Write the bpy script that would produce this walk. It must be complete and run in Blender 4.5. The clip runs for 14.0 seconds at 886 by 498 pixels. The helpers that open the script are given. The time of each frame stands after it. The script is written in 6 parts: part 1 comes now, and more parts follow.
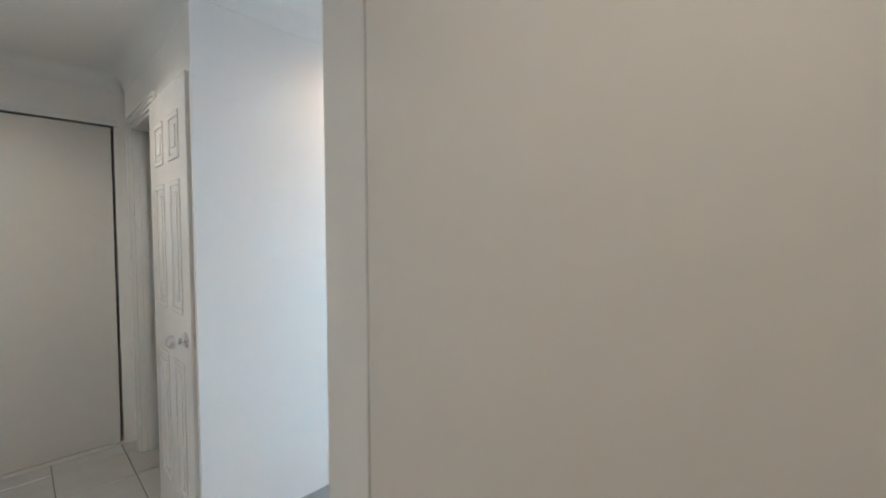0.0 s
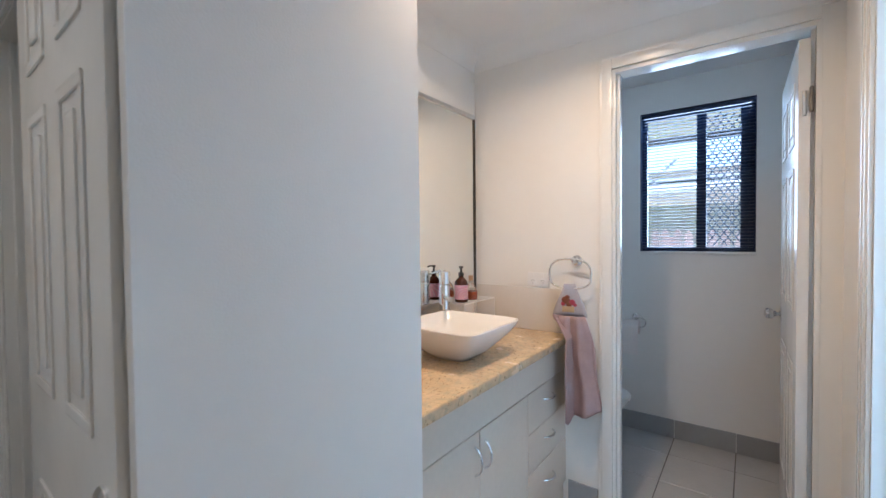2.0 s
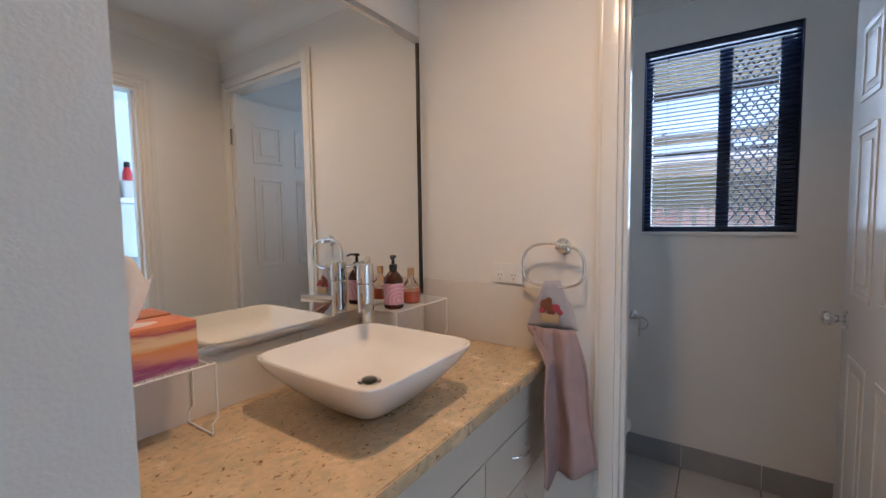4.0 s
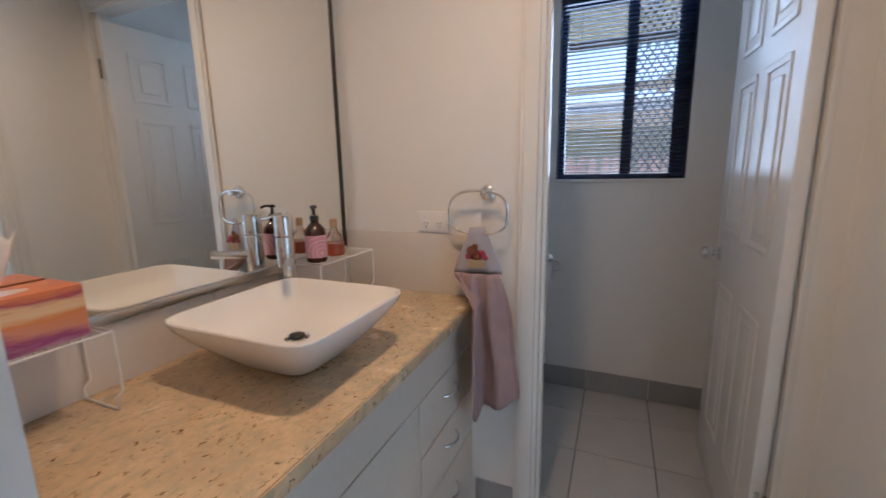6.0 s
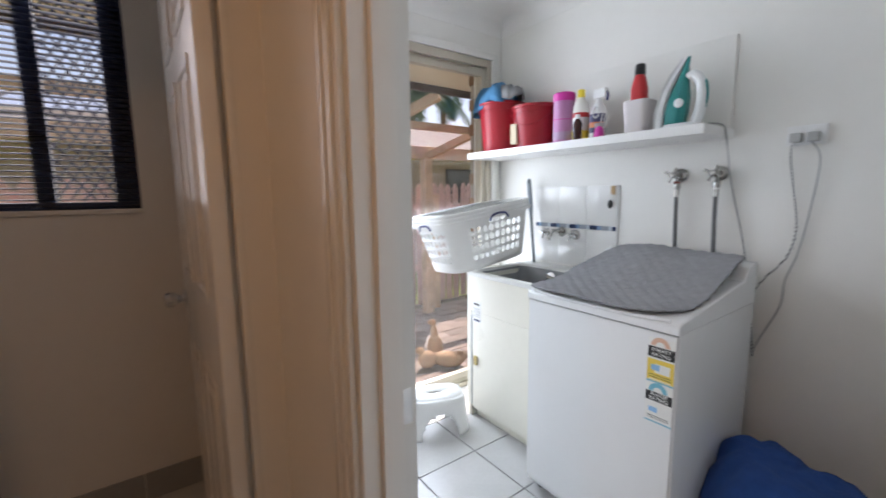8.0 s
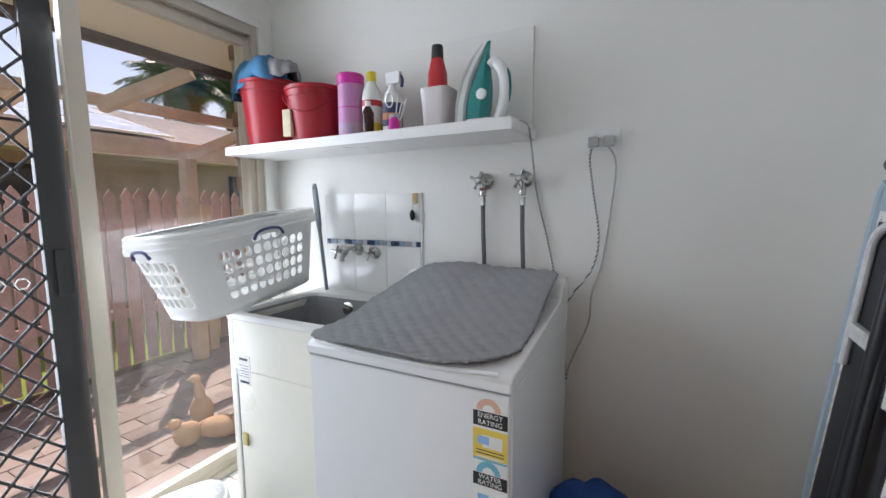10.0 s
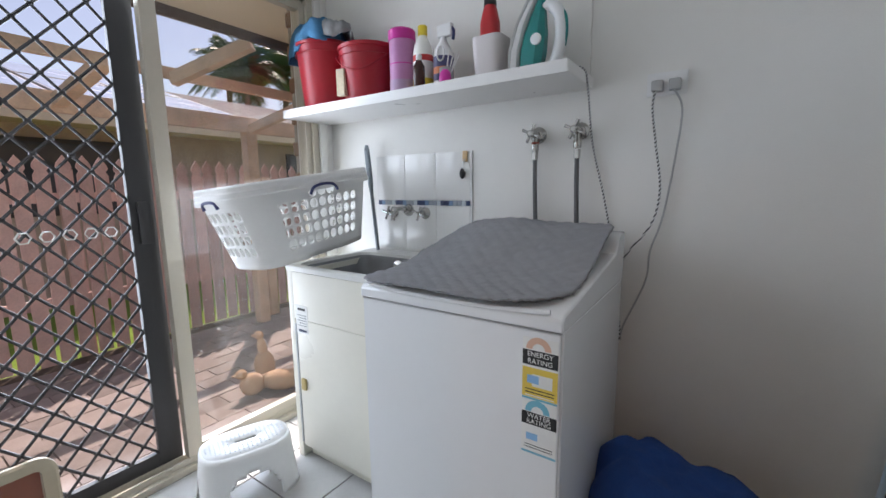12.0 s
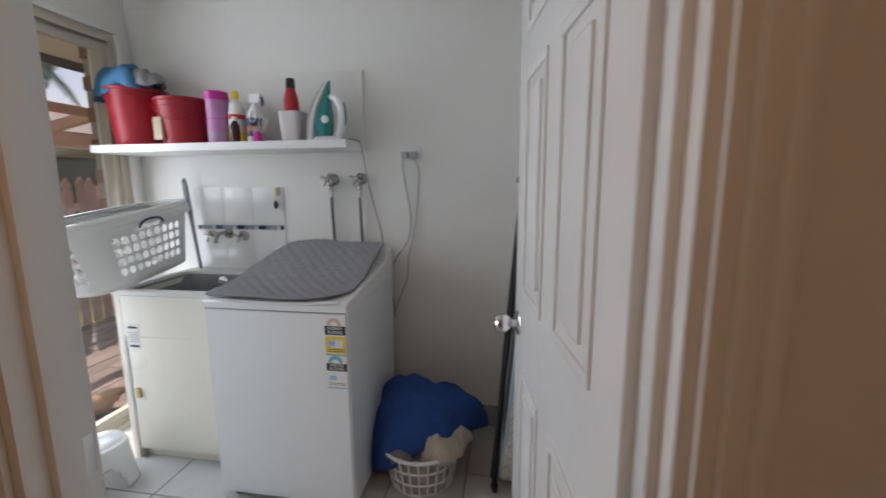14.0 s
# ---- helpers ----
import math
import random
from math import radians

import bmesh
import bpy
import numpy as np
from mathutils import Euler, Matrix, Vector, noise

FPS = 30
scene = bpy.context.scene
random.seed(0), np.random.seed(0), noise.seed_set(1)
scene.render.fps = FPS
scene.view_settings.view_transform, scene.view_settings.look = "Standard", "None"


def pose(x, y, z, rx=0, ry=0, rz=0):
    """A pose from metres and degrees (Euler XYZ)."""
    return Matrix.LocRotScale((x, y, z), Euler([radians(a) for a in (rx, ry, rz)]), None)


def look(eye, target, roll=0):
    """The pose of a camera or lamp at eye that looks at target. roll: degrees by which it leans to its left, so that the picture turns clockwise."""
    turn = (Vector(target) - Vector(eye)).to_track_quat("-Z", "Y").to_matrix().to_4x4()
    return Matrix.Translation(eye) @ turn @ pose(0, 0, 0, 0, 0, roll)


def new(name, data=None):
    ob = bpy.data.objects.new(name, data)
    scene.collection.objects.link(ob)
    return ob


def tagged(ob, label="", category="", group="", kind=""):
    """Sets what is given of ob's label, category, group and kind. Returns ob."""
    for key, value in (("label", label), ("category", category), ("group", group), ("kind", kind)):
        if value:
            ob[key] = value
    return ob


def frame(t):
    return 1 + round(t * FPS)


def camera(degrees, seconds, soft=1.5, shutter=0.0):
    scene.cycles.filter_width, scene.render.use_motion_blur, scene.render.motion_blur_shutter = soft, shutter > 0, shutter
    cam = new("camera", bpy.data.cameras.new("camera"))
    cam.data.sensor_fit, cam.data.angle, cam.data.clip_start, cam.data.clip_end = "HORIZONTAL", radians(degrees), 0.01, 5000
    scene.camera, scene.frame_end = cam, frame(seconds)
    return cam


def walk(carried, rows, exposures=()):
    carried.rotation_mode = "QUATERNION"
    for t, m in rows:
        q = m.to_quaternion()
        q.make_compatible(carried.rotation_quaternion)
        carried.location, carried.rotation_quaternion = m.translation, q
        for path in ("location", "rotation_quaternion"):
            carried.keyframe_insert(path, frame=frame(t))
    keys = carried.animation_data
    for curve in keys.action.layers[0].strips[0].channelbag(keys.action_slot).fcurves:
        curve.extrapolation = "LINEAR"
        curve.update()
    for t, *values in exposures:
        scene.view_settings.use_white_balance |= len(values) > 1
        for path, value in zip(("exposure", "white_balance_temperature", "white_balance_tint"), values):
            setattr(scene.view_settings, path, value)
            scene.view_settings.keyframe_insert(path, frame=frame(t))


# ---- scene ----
cam = camera(94.4, 14.0, soft=1.5, shutter=0.3)
# seconds, eye, point looked at, roll
ROWS = [
    (0.0, (-0.081, -0.625, 1.391), (1.36, 0.76, 1.313), -0.2),
    (0.5, (-0.069, -0.284, 1.399), (1.297, 1.175, 1.33), -0.3),
    (1.0, (0.003, 0.037, 1.36), (1.395, 1.473, 1.318), -0.4),
    (1.5, (0.102, 0.296, 1.381), (1.589, 1.633, 1.341), -0.5),
    (2.0, (0.214, 0.526, 1.353), (1.818, 1.719, 1.307), -0.6),
    (2.5, (0.381, 0.667, 1.354), (2.062, 1.747, 1.281), -0.7),
    (2.7, (0.477, 0.704, 1.347), (2.179, 1.752, 1.263), -0.7),
    (4.8, (0.943, 0.771, 1.324), (2.549, 1.947, 1.136), -1.0),
    (5.0, (0.932, 0.773, 1.32), (2.541, 1.941, 1.106), -1.1),
    (5.5, (0.891, 0.796, 1.314), (2.558, 1.858, 1.006), -1.1),
    (6.0, (0.89, 0.799, 1.317), (2.698, 1.57, 0.944), -1.1),
    (6.5, (0.946, 0.763, 1.324), (2.882, 1.085, 0.939), -0.8),
    (7.0, (1.05, 0.66, 1.323), (3.009, 0.463, 0.972), -0.5),
    (7.5, (1.148, 0.588, 1.304), (2.993, -0.12, 0.998), -0.5),
    (8.0, (1.258, 0.493, 1.305), (2.857, -0.678, 1.037), -0.6),
    (8.5, (1.351, 0.382, 1.305), (2.63, -1.137, 1.061), -0.6),
    (9.0, (1.41, 0.241, 1.289), (2.407, -1.478, 1.067), -0.6),
    (9.2, (1.44, 0.171, 1.288), (2.35, -1.596, 1.072), -0.5),
    (11.3, (1.595, -0.004, 1.217), (2.616, -1.709, 0.99), -0.6),
    (11.5, (1.587, 0.008, 1.197), (2.64, -1.675, 0.957), -0.7),
    (12.0, (1.539, 0.05, 1.182), (2.652, -1.585, 0.884), -0.7),
    (12.5, (1.477, 0.136, 1.194), (2.577, -1.499, 0.85), -0.8),
    (13.0, (1.403, 0.3, 1.247), (2.395, -1.396, 0.875), -0.7),
    (13.5, (1.305, 0.457, 1.306), (2.044, -1.367, 0.946), -0.5),
    (14.0, (1.203, 0.624, 1.348), (1.517, -1.326, 1.035), -0.4),
]
path = [(t, look(eye, target, roll)) for t, eye, target, roll in ROWS]
EXPOSURES = [(0.0, 2.5, 5000, 3), (1.0, 2.3, 4800, 4), (1.5, 2.1, 4800, 5), (2.5, 1.65, 5050, 9), (5.0, 1.15, 5300, 13), (5.5, 1.15, 5300, 13), (6.0, 1.15, 5200, 12), (6.5, 0.95, 5150, 10), (7.0, 0.7, 6000, 20), (7.5, 0.4, 7000, 26), (9.0, 0.1, 7400, 26), (11.5, -0.15, 7200, 26), (12.5, -0.25, 7200, 26), (13.0, -0.32, 7300, 26), (14.0, -0.4, 7600, 27)]
walk(cam, path, EXPOSURES)

# ---- world, sun, lamps ----
SUN_ELEV, SUN_AZ = 55.0, -40.0  # degrees above the ground; degrees from +x towards +y
world = bpy.data.worlds.new("sky")
scene.world = world
world.use_nodes = True
wn = world.node_tree
sky = wn.nodes.new("ShaderNodeTexSky")
sky.sky_type = "NISHITA"
sky.sun_disc = False
sky.sun_elevation = radians(SUN_ELEV)
sky.sun_rotation = radians(90 - SUN_AZ)
wn.nodes["Background"].inputs["Strength"].default_value = 0.15
wn.links.new(sky.outputs[0], wn.nodes["Background"].inputs["Color"])
sun = new("sun", bpy.data.lights.new("sun", "SUN"))
sun.data.energy, sun.data.angle, sun.data.color = 5.0, radians(0.5), (1.0, 0.95, 0.87)
az, el = radians(SUN_AZ), radians(SUN_ELEV)
sun.matrix_world = look((20 * math.cos(az) * math.cos(el), 20 * math.sin(az) * math.cos(el), 20 * math.sin(el)), (0, 0, 0))


def area_lamp(name, place, target, sx, sy, watts, colour):
    lamp = new(name, bpy.data.lights.new(name, "AREA"))
    lamp.data.shape, lamp.data.size, lamp.data.size_y = "RECTANGLE", sx, sy
    lamp.data.energy, lamp.data.color = watts, colour
    lamp.matrix_world = look(place, target)
    return lamp


# daylight in the openings
area_lamp("window_daylight_door", (3.60, -0.56, 1.10), (2.0, -0.22, 0.7), 1.2, 1.9, 64, (0.62, 0.83, 1.0))
area_lamp("window_daylight_wc", (3.46, 0.81, 1.72), (2.4, 0.81, 1.5), 0.6, 0.9, 5, (0.80, 0.90, 1.0))


# ---- materials ----
def rgb(h):
    c = [int(h[i:i + 2], 16) / 255 for i in (0, 2, 4)]
    return tuple(v / 12.92 if v <= 0.04045 else ((v + 0.055) / 1.055) ** 2.4 for v in c)


def mat(name, colour, rough=0.5, metal=0.0, scale=8.0, vary=0.06, bump=0.0, bump_scale=60.0, rand=0.0, coat=0.0, trans=0.0, ior=1.45):
    """A surface with broad and fine variation of its colour, gloss and relief."""
    m = bpy.data.materials.new(name)
    m.use_nodes = True
    n, l = m.node_tree.nodes, m.node_tree.links
    b = n["Principled BSDF"]
    b.inputs["Roughness"].default_value = rough
    b.inputs["Metallic"].default_value = metal
    b.inputs["Coat Weight"].default_value = coat
    b.inputs["Transmission Weight"].default_value = trans
    b.inputs["IOR"].default_value = ior
    tc = n.new("ShaderNodeTexCoord")
    na = n.new("ShaderNodeTexNoise")
    na.inputs["Scale"].default_value = scale
    na.inputs["Detail"].default_value = 6
    nb = n.new("ShaderNodeTexNoise")
    nb.inputs["Scale"].default_value = scale * 9
    nb.inputs["Detail"].default_value = 3
    l.new(tc.outputs["Object"], na.inputs["Vector"])
    l.new(tc.outputs["Object"], nb.inputs["Vector"])
    add = n.new("ShaderNodeMath")
    add.operation = "MULTIPLY_ADD"
    l.new(nb.outputs["Fac"], add.inputs[0])
    add.inputs[1].default_value = 0.5
    l.new(na.outputs["Fac"], add.inputs[2])
    last = add.outputs[0]
    if rand:
        info = n.new("ShaderNodeObjectInfo")
        ra = n.new("ShaderNodeMath")
        ra.operation = "MULTIPLY_ADD"
        l.new(info.outputs["Random"], ra.inputs[0])
        ra.inputs[1].default_value = rand / max(vary, 0.001)
        l.new(last, ra.inputs[2])
        last = ra.outputs[0]
    mix = n.new("ShaderNodeMapRange")
    l.new(last, mix.inputs[0])
    mix.inputs[1].default_value, mix.inputs[2].default_value = 0.4, 1.1 + rand / max(vary, 0.001)
    mix.inputs[3].default_value, mix.inputs[4].default_value = 1 - vary - rand, 1 + vary
    mul = n.new("ShaderNodeMix")
    mul.data_type, mul.blend_type = "RGBA", "MULTIPLY"
    mul.inputs["Factor"].default_value = 1.0
    mul.inputs["A"].default_value = (*colour, 1)
    l.new(mix.outputs[0], mul.inputs["B"])
    l.new(mul.outputs["Result"], b.inputs["Base Color"])
    rr = n.new("ShaderNodeMapRange")
    l.new(na.outputs["Fac"], rr.inputs[0])
    rr.inputs[3].default_value, rr.inputs[4].default_value = max(rough - 0.07, 0.01), min(rough + 0.07, 1)
    if metal < 0.5 and trans < 0.5:
        l.new(rr.outputs[0], b.inputs["Roughness"])
    if bump:
        nc = n.new("ShaderNodeTexNoise")
        nc.inputs["Scale"].default_value = bump_scale
        nc.inputs["Detail"].default_value = 4
        l.new(tc.outputs["Object"], nc.inputs["Vector"])
        bp = n.new("ShaderNodeBump")
        bp.inputs["Strength"].default_value = min(bump, 1.0)
        bp.inputs["Distance"].default_value = 0.004
        l.new(nc.outputs["Fac"], bp.inputs["Height"])
        l.new(bp.outputs["Normal"], b.inputs["Normal"])
    return m


def tree_of(m):
    return m.node_tree.nodes, m.node_tree.links, m.node_tree.nodes["Principled BSDF"]


M_WALL = mat("wall_paint", (0.80, 0.785, 0.745), 0.55, scale=2.5, vary=0.02, bump=0.12, bump_scale=220)
M_CEIL = mat("ceiling_paint", (0.80, 0.79, 0.76), 0.7, scale=2.0, vary=0.02, bump=0.1, bump_scale=200)
M_TRIM = mat("trim_gloss_paint", (0.78, 0.77, 0.73), 0.22, scale=4, vary=0.03, bump=0.06, bump_scale=40)
M_DOOR = mat("door_gloss_paint", (0.78, 0.77, 0.735), 0.24, scale=4, vary=0.03, bump=0.1, bump_scale=30)
M_PANEL = mat("cupboard_panel_paint", (0.73, 0.70, 0.645), 0.35, scale=2, vary=0.03, bump=0.06, bump_scale=90)
# near-black colour that stands in for shade behind the cupboard doors
M_JOINT_SHADE = mat("joint_shade", (0.03, 0.028, 0.026), 0.8)
M_TILE = mat("floor_tile_glaze", (0.50, 0.50, 0.485), 0.22, scale=7, vary=0.09, rand=0.04, bump=0.08, bump_scale=25)
M_GROUT = mat("grout", (0.17, 0.16, 0.15), 0.9, scale=30, vary=0.2, bump=0.4, bump_scale=300)
M_SKIRT = mat("skirting_tile_grey", (0.33, 0.335, 0.335), 0.3, scale=10, vary=0.1, rand=0.04)
M_CHROME = mat("chrome", (0.80, 0.80, 0.80), 0.07, metal=1.0)
M_STEEL = mat("brushed_steel", (0.62, 0.62, 0.61), 0.28, metal=1.0, scale=20)
M_WHITE = mat("white_plastic", (0.80, 0.80, 0.79), 0.35, vary=0.02)
M_CERAMIC = mat("white_ceramic", (0.83, 0.82, 0.80), 0.08, vary=0.01, coat=0.3)
M_BLACK = mat("black_plastic", (0.02, 0.02, 0.021), 0.35, vary=0.1)
M_NAVY = mat("dark_blue_frame", (0.020, 0.032, 0.075), 0.35, vary=0.1)
M_MIRROR = bpy.data.materials.new("mirror_glass")
M_MIRROR.use_nodes = True
_, _, mb = tree_of(M_MIRROR)
mb.inputs["Base Color"].default_value, mb.inputs["Metallic"].default_value, mb.inputs["Roughness"].default_value = (0.86, 0.87, 0.85, 1), 1.0, 0.01
M_GLASS = bpy.data.materials.new("window_glass")
M_GLASS.use_nodes = True
gn, gl = M_GLASS.node_tree.nodes, M_GLASS.node_tree.links
gt, gg, gx = gn.new("ShaderNodeBsdfTransparent"), gn.new("ShaderNodeBsdfGlossy"), gn.new("ShaderNodeMixShader")
gt.inputs["Color"].default_value = (0.98, 0.985, 0.98, 1)
gg.inputs["Roughness"].default_value = 0.02
gx.inputs[0].default_value = 0.045
gl.new(gt.outputs[0], gx.inputs[1]), gl.new(gg.outputs[0], gx.inputs[2])
gl.new(gx.outputs[0], gn["Material Output"].inputs["Surface"])


# ---- small builders ----
def box(bm, lo, hi, bevel=0.0, seg=2, m=None):
    r = bmesh.ops.create_cube(bm, size=1.0)
    vs = r["verts"]
    for v in vs:
        v.co = Vector([lo[k] + (v.co[k] + 0.5) * (hi[k] - lo[k]) for k in range(3)])
    if bevel:
        es = list({e for v in vs for e in v.link_edges})
        out = bmesh.ops.bevel(bm, geom=es, offset=bevel, segments=seg, affect="EDGES", profile=0.7)
        vs = list({v for f in out["faces"] for v in f.verts} | {v for v in vs if v.is_valid})
    if m is not None:
        bmesh.ops.transform(bm, matrix=m, verts=vs)
    return bm


def lathe(bm, outline, segments=24, m=None, close=True):
    """Turns an outline of (radius, height) round z."""
    rings = []
    for r, z in outline:
        rings.append([bm.verts.new((r * math.cos(2 * math.pi * k / segments), r * math.sin(2 * math.pi * k / segments), z)) for k in range(segments)])
    for a, b in zip(rings, rings[1:]):
        for k in range(segments):
            bm.faces.new((a[k], a[(k + 1) % segments], b[(k + 1) % segments], b[k]))
    if close:
        bm.faces.new(list(reversed(rings[0])))
        bm.faces.new(rings[-1])
    vs = [v for ring in rings for v in ring]
    if m is not None:
        bmesh.ops.transform(bm, matrix=m, verts=vs)
    return bm


def tube(bm, pts, radius, segments=10, closed=False, radii=None):
    """A round bar along points."""
    pts = [Vector(p) for p in pts]
    n = len(pts)
    rings, side = [], None
    for i, p in enumerate(pts):
        a = pts[(i - 1) % n] if (closed or i) else p
        b = pts[(i + 1) % n] if (closed or i < n - 1) else p
        d = (b - a).normalized()
        if side is None:
            side = d.orthogonal().normalized()
        side = (side - d * side.dot(d)).normalized()
        up = d.cross(side)
        r = radii[i] if radii else radius
        rings.append([bm.verts.new(p + r * (math.cos(2 * math.pi * k / segments) * side + math.sin(2 * math.pi * k / segments) * up)) for k in range(segments)])
    pairs = list(zip(rings, rings[1:])) + ([(rings[-1], rings[0])] if closed else [])
    for a, b in pairs:
        for k in range(segments):
            bm.faces.new((a[k], a[(k + 1) % segments], b[(k + 1) % segments], b[k]))
    if not closed:
        bm.faces.new(list(reversed(rings[0])))
        bm.faces.new(rings[-1])
    return bm


def curve_pts(pts, steps=8):
    """Points smoothed through pts (Catmull-Rom)."""
    p = [Vector(q) for q in pts]
    out = []
    for i in range(len(p) - 1):
        p0, p1, p2, p3 = p[max(i - 1, 0)], p[i], p[i + 1], p[min(i + 2, len(p) - 1)]
        for k in range(steps):
            t = k / steps
            out.append(0.5 * (2 * p1 + (p2 - p0) * t + (2 * p0 - 5 * p1 + 4 * p2 - p3) * t * t + (3 * p1 - p0 - 3 * p2 + p3) * t ** 3))
    return out + [p[-1]]


def mesh_of(name, bm, material, smooth=True):
    bmesh.ops.recalc_face_normals(bm, faces=bm.faces)
    me = bpy.data.meshes.new(name)
    bm.to_mesh(me)
    bm.free()
    me.materials.append(material)
    if smooth:
        for p in me.polygons:
            p.use_smooth = True
        me.set_sharp_from_angle(angle=radians(35))
    return me


def part(name, bm, material, parent=None, label="", smooth=True, m=None):
    ob = new(name, mesh_of(name, bm, material, smooth))
    if parent is not None:
        ob.parent = parent
    if m is not None:
        ob.matrix_basis = m
    if label:
        tagged(ob, label)
    return ob


def thing(name, place, label, category, group="", turn=0.0, tilt=(0, 0)):
    ob = new(name)
    ob.empty_display_size = 0.05
    ob.matrix_basis = pose(*place, tilt[0], tilt[1], turn)
    return tagged(ob, label, category, group)


def B():
    return bmesh.new()


def slab(name, lo, hi, material, label="", parent=None, bevel=0.0):
    ob = part(name, box(B(), lo, hi, bevel), material, parent, label, smooth=bevel > 0)
    if parent is None:
        tagged(ob, label, "", "", "structure")
    return ob


def wall(name, axis, at, thick, a0, a1, height, openings, material, label):
    """A wall across axis x or y from at to at + thick, along the other axis, with (b0, b1, z0, z1) openings through it."""
    bm = B()

    def piece(b0, b1, z0, z1):
        if b1 - b0 < 1e-4 or z1 - z0 < 1e-4:
            return
        if axis == "x":
            box(bm, (at, b0, z0), (at + thick, b1, z1))
        else:
            box(bm, (b0, at, z0), (b1, at + thick, z1))
    b = a0
    for o0, o1, z0, z1 in sorted(openings):
        piece(b, o0, 0, height)
        piece(o0, o1, 0, z0)
        piece(o0, o1, z1, height)
        b = o1
    piece(b, a1, 0, height)
    return tagged(part(name, bm, material, None, "", smooth=False), label, "wall", "", "structure")


# ---- the large structure ----
CEIL = 2.40
XH, XV, XE = 0.415, 2.25, 3.33      # hall wall, wall of the small room, outer wall
YB, YP0, YP1, YL = 1.80, 0.16, 0.25, -1.52   # vanity's back wall, partition, laundry's back wall
ground_floor = slab("floor", (-1.2, -2.6, -0.12), (XE + 0.02, 3.9, -0.006), M_GROUT, "tiled floor bed with dark grout joints")
tagged(slab("ceiling", (-1.2, -2.6, CEIL), (XE + 0.2, 3.9, CEIL + 0.1), M_CEIL, "plain white painted ceiling"), category="ceiling")
wall("wall_hall_west", "x", -0.85, 0.09, -2.6, 3.9, CEIL, [], M_WALL, "plain cream painted hall wall")
wall("wall_hall_east", "x", XH, 0.09, -2.6, 0.228, CEIL, [(-0.82, 0.070, 0.02, 2.08)], M_WALL, "cream painted hall wall beside the linen cupboard")
wall("wall_hall_end", "y", 2.76, 0.09, -0.76, 0.44, CEIL, [(-0.62, 0.376, 0.02, 2.09)], M_WALL, "cream painted hall end wall round a flush cupboard")
wall("wall_bedroom", "x", 0.44, 0.09, YB, 3.9, CEIL, [(1.94, 2.55, 0, 2.05)], M_WALL, "cream painted hall wall with a bedroom doorway")
bm = B()
box(bm, (0.408, 1.20, 0), (1.0215, 1.226, CEIL))
box(bm, (0.44, 1.226, 0), (1.0215, YB, CEIL))
tagged(part("wall_nib", bm, M_WALL, smooth=False), "white painted wall nib beside the vanity", "wall", "", "structure")
wall("wall_vanity", "y", YB, 0.09, 0.53, XE, CEIL, [], M_WALL, "cream painted wall behind the vanity")
wall("wall_small_room", "x", XV, 0.09, YP1, YB, CEIL, [(0.315, 1.04, 0, 2.135)], M_WALL, "cream painted wall with the toilet doorway")
wall("wall_laundry_door", "y", YP0, YP1 - YP0, XH + 0.09, XE, CEIL, [(1.036, 1.81, 0, 2.05)], M_WALL, "cream painted partition with the laundry doorway")
wall("wall_laundry_back", "y", YL - 0.09, 0.09, 0.88, XE + 0.2, CEIL, [], M_WALL, "white painted laundry back wall")
wall("wall_laundry_west", "x", 0.88, 0.09, YL, YP0, CEIL, [], M_WALL, "white painted laundry side wall")
wall("wall_outer", "x", XE, 0.16, YL, 3.9, CEIL, [(-1.42, 0.10, 0.0, 2.15), (0.488, 1.129, 1.256, 2.20)], M_WALL, "white painted outer wall with window and sliding door openings")
# unseen wall added to keep sky light out of the hall
wall("wall_south", "y", -2.6, 0.09, -0.76, XH, CEIL, [], M_WALL, "unseen plain wall closing the hall's south end")
# run west past the hall cupboard to block outdoor light
wall("wall_north", "y", 3.81, 0.09, -0.76, XE, CEIL, [], M_WALL, "plain bedroom wall")


